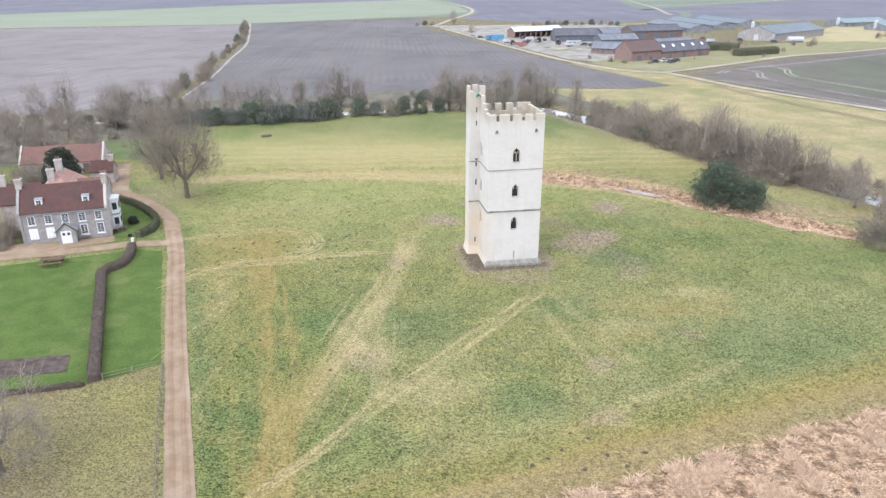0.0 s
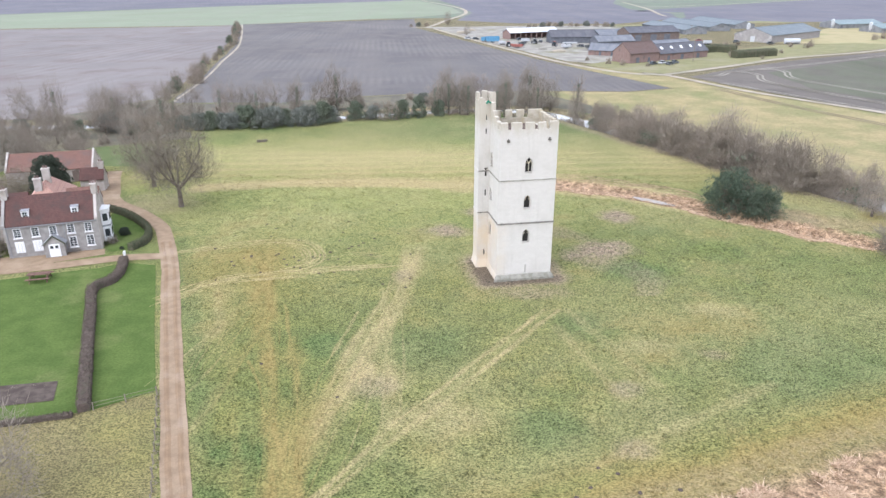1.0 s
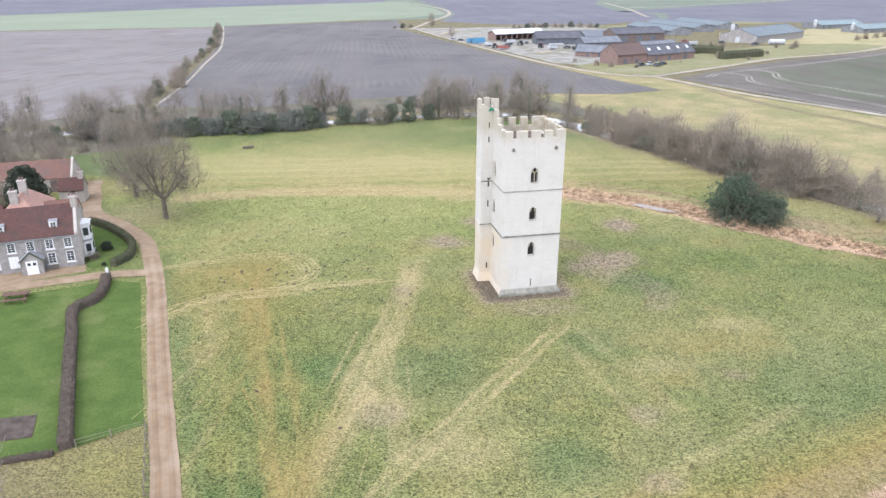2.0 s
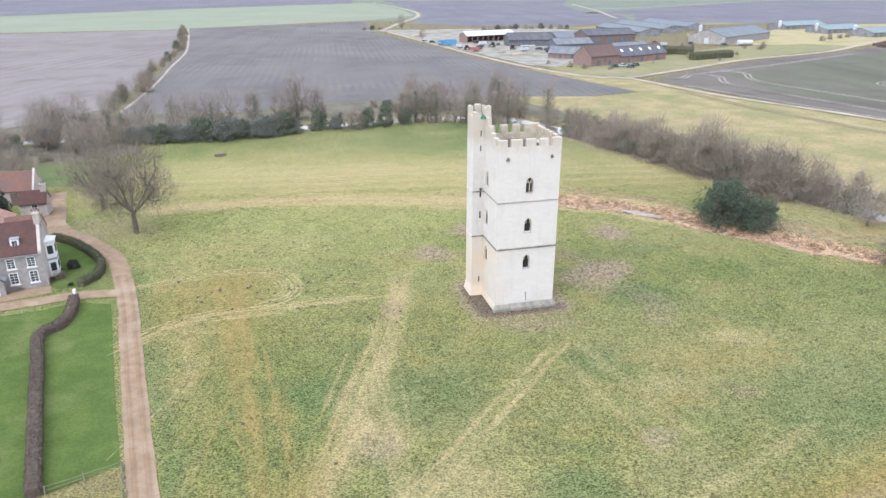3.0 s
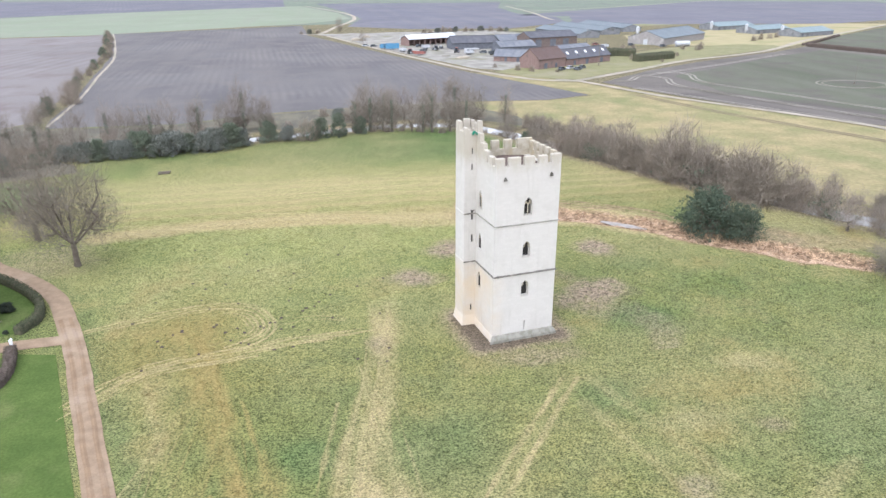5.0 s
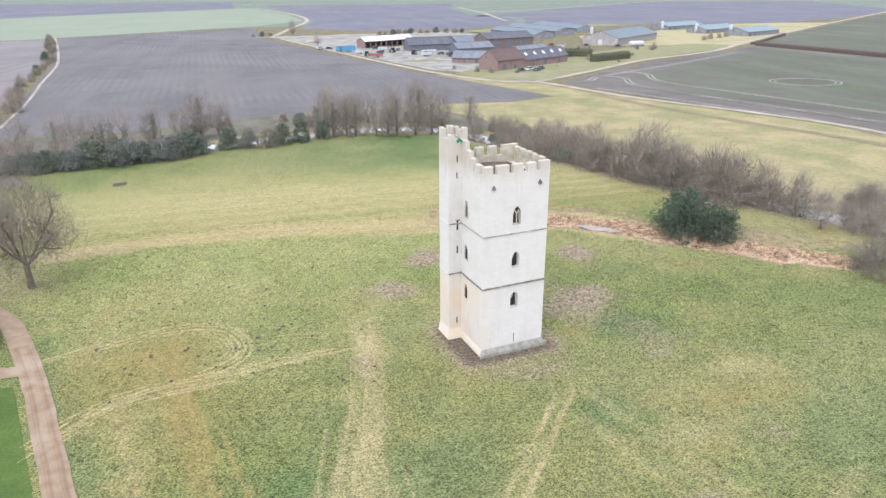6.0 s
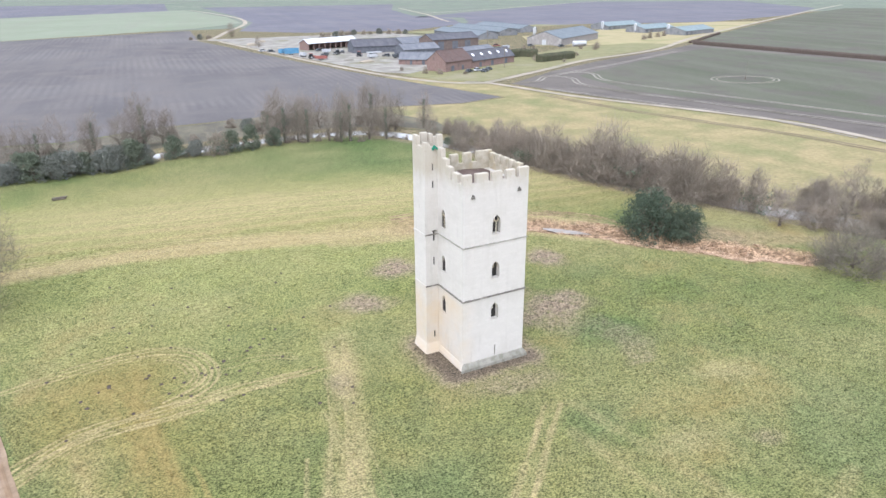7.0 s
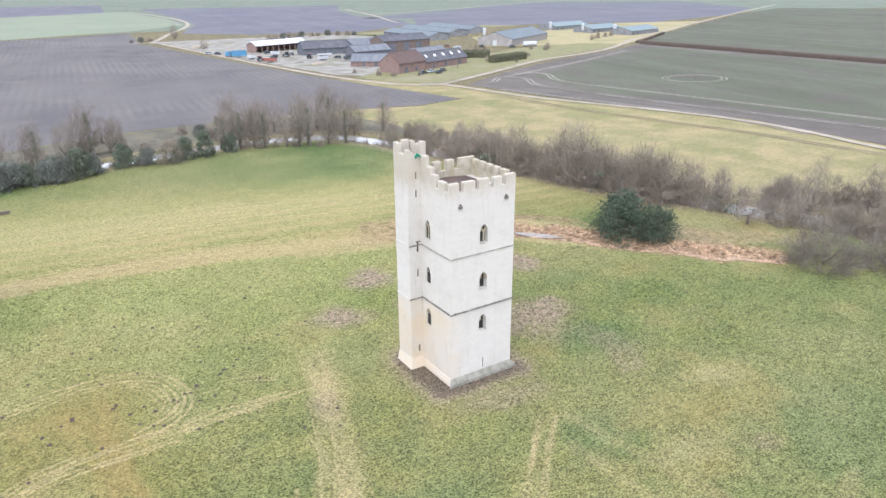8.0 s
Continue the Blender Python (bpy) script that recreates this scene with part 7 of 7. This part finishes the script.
def car(x, y, turn, paint, label):
    ob = thing("car", Matrix.Translation((x, y, 0.1)) @ Matrix.Rotation(turn, 4, "Z"), label, "car")
    part("body", prismed([(-2.1, 0.35), (2.1, 0.35), (2.1, 0.75), (1.3, 0.92), (-1.9, 0.95), (-2.1, 0.8)], "y", -0.85, 0.85), paint, ob)
    part("cabin", prismed([(-1.75, 0.93), (1.1, 0.92), (0.45, 1.45), (-1.35, 1.48)], "y", -0.74, 0.74), M_GLASS, ob)
    part("roof", prismed([(-1.3, 1.46), (0.42, 1.44), (0.3, 1.53), (-1.2, 1.55)], "y", -0.7, 0.7), paint, ob)
    for wx in (-1.3, 1.3):
        for wy in (-0.78, 0.78):
            wheel(ob, wx, wy, 0.32, 0.2)


def trailer(x, y, turn, paint, label, length=5.0, h=1.9, name="farm_trailer"):
    ob = thing(name, Matrix.Translation((x, y, 0.1)) @ Matrix.Rotation(turn, 4, "Z"), label, "trailer")
    bm = pierced(rect(-length / 2, length / 2, -1.15, 1.15), [rect(-length / 2 + 0.1, length / 2 - 0.1, -1.05, 1.05)], "y", 0.0, h)
    for v in bm.verts:
        v.co = Vector((v.co.x, v.co.z, 0.95 + v.co.y))
    bmesh.ops.recalc_face_normals(bm, faces=bm.faces)
    part("side_board", bm, paint, ob)
    part("bed", boxed(-length / 2, length / 2, -1.15, 1.15, 0.8, 0.95), paint, ob)
    part("drawbar", cyled((length / 2, 0, 0.7), (length / 2 + 1.4, 0, 0.5), 0.08, 0.06, 5), M_DARKP, ob)
    for wx in (-0.7, 0.5):
        for wy in (-0.95, 0.95):
            wheel(ob, wx, wy, 0.45, 0.3)
    return ob


def tractor(x, y, turn, paint, label):
    ob = thing("tractor", Matrix.Translation((x, y, 0.1)) @ Matrix.Rotation(turn, 4, "Z"), label, "tractor")
    part("bonnet", boxed(0.2, 2.2, -0.42, 0.42, 0.9, 1.65, bevel=0.1), paint, ob)
    part("cab", boxed(-1.2, 0.25, -0.75, 0.75, 1.0, 2.6, bevel=0.08), M_GLASS, ob)
    part("cab_roof", boxed(-1.3, 0.35, -0.82, 0.82, 2.6, 2.78, bevel=0.04), paint, ob)
    for wy in (-0.85, 0.85):
        wheel(ob, -0.7, wy, 0.85, 0.45)
        wheel(ob, 1.6, wy, 0.5, 0.32)


trailer(28.6, 426.0, 0.1, M_BLUE, "blue high-sided farm trailer in the yard", 7.5, 2.6)
trailer(24.0, 432.0, 1.1, M_BLUE, "blue farm trailer in the yard", 5.0, 1.8)
trailer(39.6, 393.5, -0.45, M_REDP, "red farm trailer beside the track", 6.0, 1.1)
trailer(71.5, 411.5, 0.1, M_TANK, "pale flat-bed trailer in the yard", 8.0, 0.5)
tractor(36.0, 401.0, 0.4, M_REDP, "red tractor standing in the yard")
tractor(52.0, 417.5, 2.2, M_DARKP, "dark tractor standing in the yard")
tractor(61.5, 403.0, 1.0, M_REDP, "red tractor in front of the barn")
for x, y, a, p, l in ((46, 441, 0.5, M_DARKP, "dark car parked in the farmyard"), (19.5, 446, 0.3, M_DARKP, "dark car parked in the farmyard"), (15, 450, 0.3, M_TANK, "silver car parked in the farmyard"), (57, 428, 1.2, M_DARKP, "dark car parked in the farmyard"), (92, 317.5, 0.6, M_DARKP, "dark car parked by the brick barn"), (97, 320.5, 0.6, M_TANK, "white car parked by the brick barn"), (186, 412, 0.3, M_DARKP, "dark car parked by the steel barn"), (171, 423, 0.6, M_DARKP, "dark car parked by the steel barn"), (152, 431, 0.2, M_REDP, "small red car standing on the yard")):
    car(x, y, a, p, l)


for x, y, a, p, l, ln, hh in ((44, 409, 0.9, M_DARKP, "dark farm trailer standing in the yard", 4.5, 0.8), (66, 392, 0.3, M_TANK, "pale farm trailer standing in the yard", 5.0, 1.0), (33, 413, 2.0, M_TANK, "pale farm trailer standing in the yard", 4.0, 1.2), (78, 388, 0.7, M_DARKP, "dark farm trailer standing in the yard", 5.0, 1.1), (48, 428, 0.2, M_TANK, "pale farm trailer standing in the yard", 4.5, 1.3), (136, 402, 1.1, M_DARKP, "dark farm trailer standing behind the barns", 5.0, 1.0), (150, 412, 0.5, M_TANK, "pale farm trailer standing behind the barns", 4.5, 1.2)):
    trailer(x, y, a, p, l, ln, hh)
for x, y, a in ((41, 401, 0.2), (68, 405, 1.4), (30, 441, 0.8), (75, 398, 2.4), (99, 316.5, 0.7), (103, 322, 0.7)):
    car(x, y, a, M_DARKP if int(x) % 2 else M_TANK, "dark car parked on the farmyard" if int(x) % 2 else "pale car parked on the farmyard")


def heap(name, x, y, sx, sy, h, mat, label, seed):
    bm = bmesh.new()
    bmesh.ops.create_icosphere(bm, subdivisions=3, radius=1.0)
    for v in bm.verts:
        k = 1 + 0.22 * noise.noise(v.co * 2.3 + Vector((seed, 0, 0)))
        v.co = Vector((v.co.x * sx * k, v.co.y * sy * k, max(v.co.z, -0.1) * h * k))
    for f in bm.faces:
        f.smooth = True
    ob = part(name, bm, mat)
    ob.location = (x, y, 0.1)
    return tagged(ob, label, "heap")


heap("rubble_heap", 59.5, 375, 4.0, 2.4, 1.0, M_TRACK, "pale heap of lime on the yard", 1)
heap("rubble_heap", 52.5, 386, 2.6, 2.0, 1.0, M_YARD, "pale heap of rubble on the yard", 2)
heap("straw_heap", 12, 496, 3.5, 2.6, 1.6, M_TRACK, "pale heap of straw on the yard", 3)
heap("straw_heap", 20, 520, 3.0, 2.0, 1.4, M_TRACK, "pale heap of straw on the yard", 4)
cover = thing("covered_tank", Matrix.Translation((199.5, 414.5, 0.1)) @ Matrix.Rotation(0.05, 4, "Z"), "white rounded tank lying beside the steel barn", "tank")
part("tank", cyled((-4.2, 0, 1.5), (4.2, 0, 1.5), 1.5, 1.5, 14), M_TANK, cover)
for x in (-4.2, 4.2):
    part("end_cap", cyled((x, 0, 1.5), (x + (0.5 if x > 0 else -0.5), 0, 1.5), 1.48, 0.7, 14), M_TANK, cover)
for x in (-2.5, 2.5):
    part("cradle", boxed(x - 0.2, x + 0.2, -1.1, 1.1, 0, 0.4), M_YARD, cover)


def utility_pole(x, y, h):
    ob = thing("utility_pole", Matrix.Translation((x, y, 0)), "wooden utility pole with a crossarm", "pole")
    part("pole", cyled((0, 0, -0.5), (0, 0, h), 0.16, 0.11, 7), M_WOOD, ob)
    part("crossarm", boxed(-0.9, 0.9, -0.06, 0.06, h - 0.6, h - 0.45), M_WOOD, ob)


utility_pole(113.5, 329, 9.0)
utility_pole(150, 441, 9.0)
mast = thing("mast", Matrix.Translation((186, 256, 0.1)), "thin pale mast standing in the wheat", "mast")
part("pole", cyled((0, 0, -0.3), (0, 0, 7.0), 0.05, 0.04, 6), M_WOOD, mast)
part("box", boxed(-0.2, 0.2, -0.15, 0.15, 0.0, 0.9, bevel=0.03), M_WOOD, mast)

# trees and scrub about the farm
FT = "trees round the farm"
for x, y, s, p in ((196, 390, 0.7, S1), (202, 398, 0.7, S2), (190, 396, 0.6, S1), (262, 440, 0.8, S1), (272, 448, 0.8, S2), (283, 455, 0.8, S1), (293, 462, 0.7, S2), (-19, 563, 0.9, B2), (-13, 566, 0.9, S3), (-25, 561, 0.7, S3), (3.6, 579, 1.0, T3), (15, 478, 0.7, T1),
                   (302, 505, 0.8, B1), (316, 484, 0.8, B1), (337, 500, 0.7, B1), (300, 540, 0.7, B2), (166, 408, 0.6, S3), (214, 612, 1.0, B2), (225, 640, 1.0, S3)):
    plant(p, x, y, s, x, FT)
for x, y, s in ((78, 316, 0.6), (73, 321, 0.55), (88, 312, 0.4), (66, 334, 0.45), (140, 352, 0.6), (170, 364, 0.5), (150, 340, 0.4), (120, 366, 0.8), (128, 374, 0.8), (155, 398, 0.6), (100, 372, 0.6)):
    plant((S1, S2)[int(x) % 2], x, y, s, x, FT)
for i, (x, y, r) in enumerate(along([(62, 540), (85, 558), (110, 563), (130, 556)], 6.0, 1.5, 15)):
    plant((S1, S3, B2)[i % 3], x, y, r.uniform(0.8, 1.2), r.uniform(0, 6), FT)
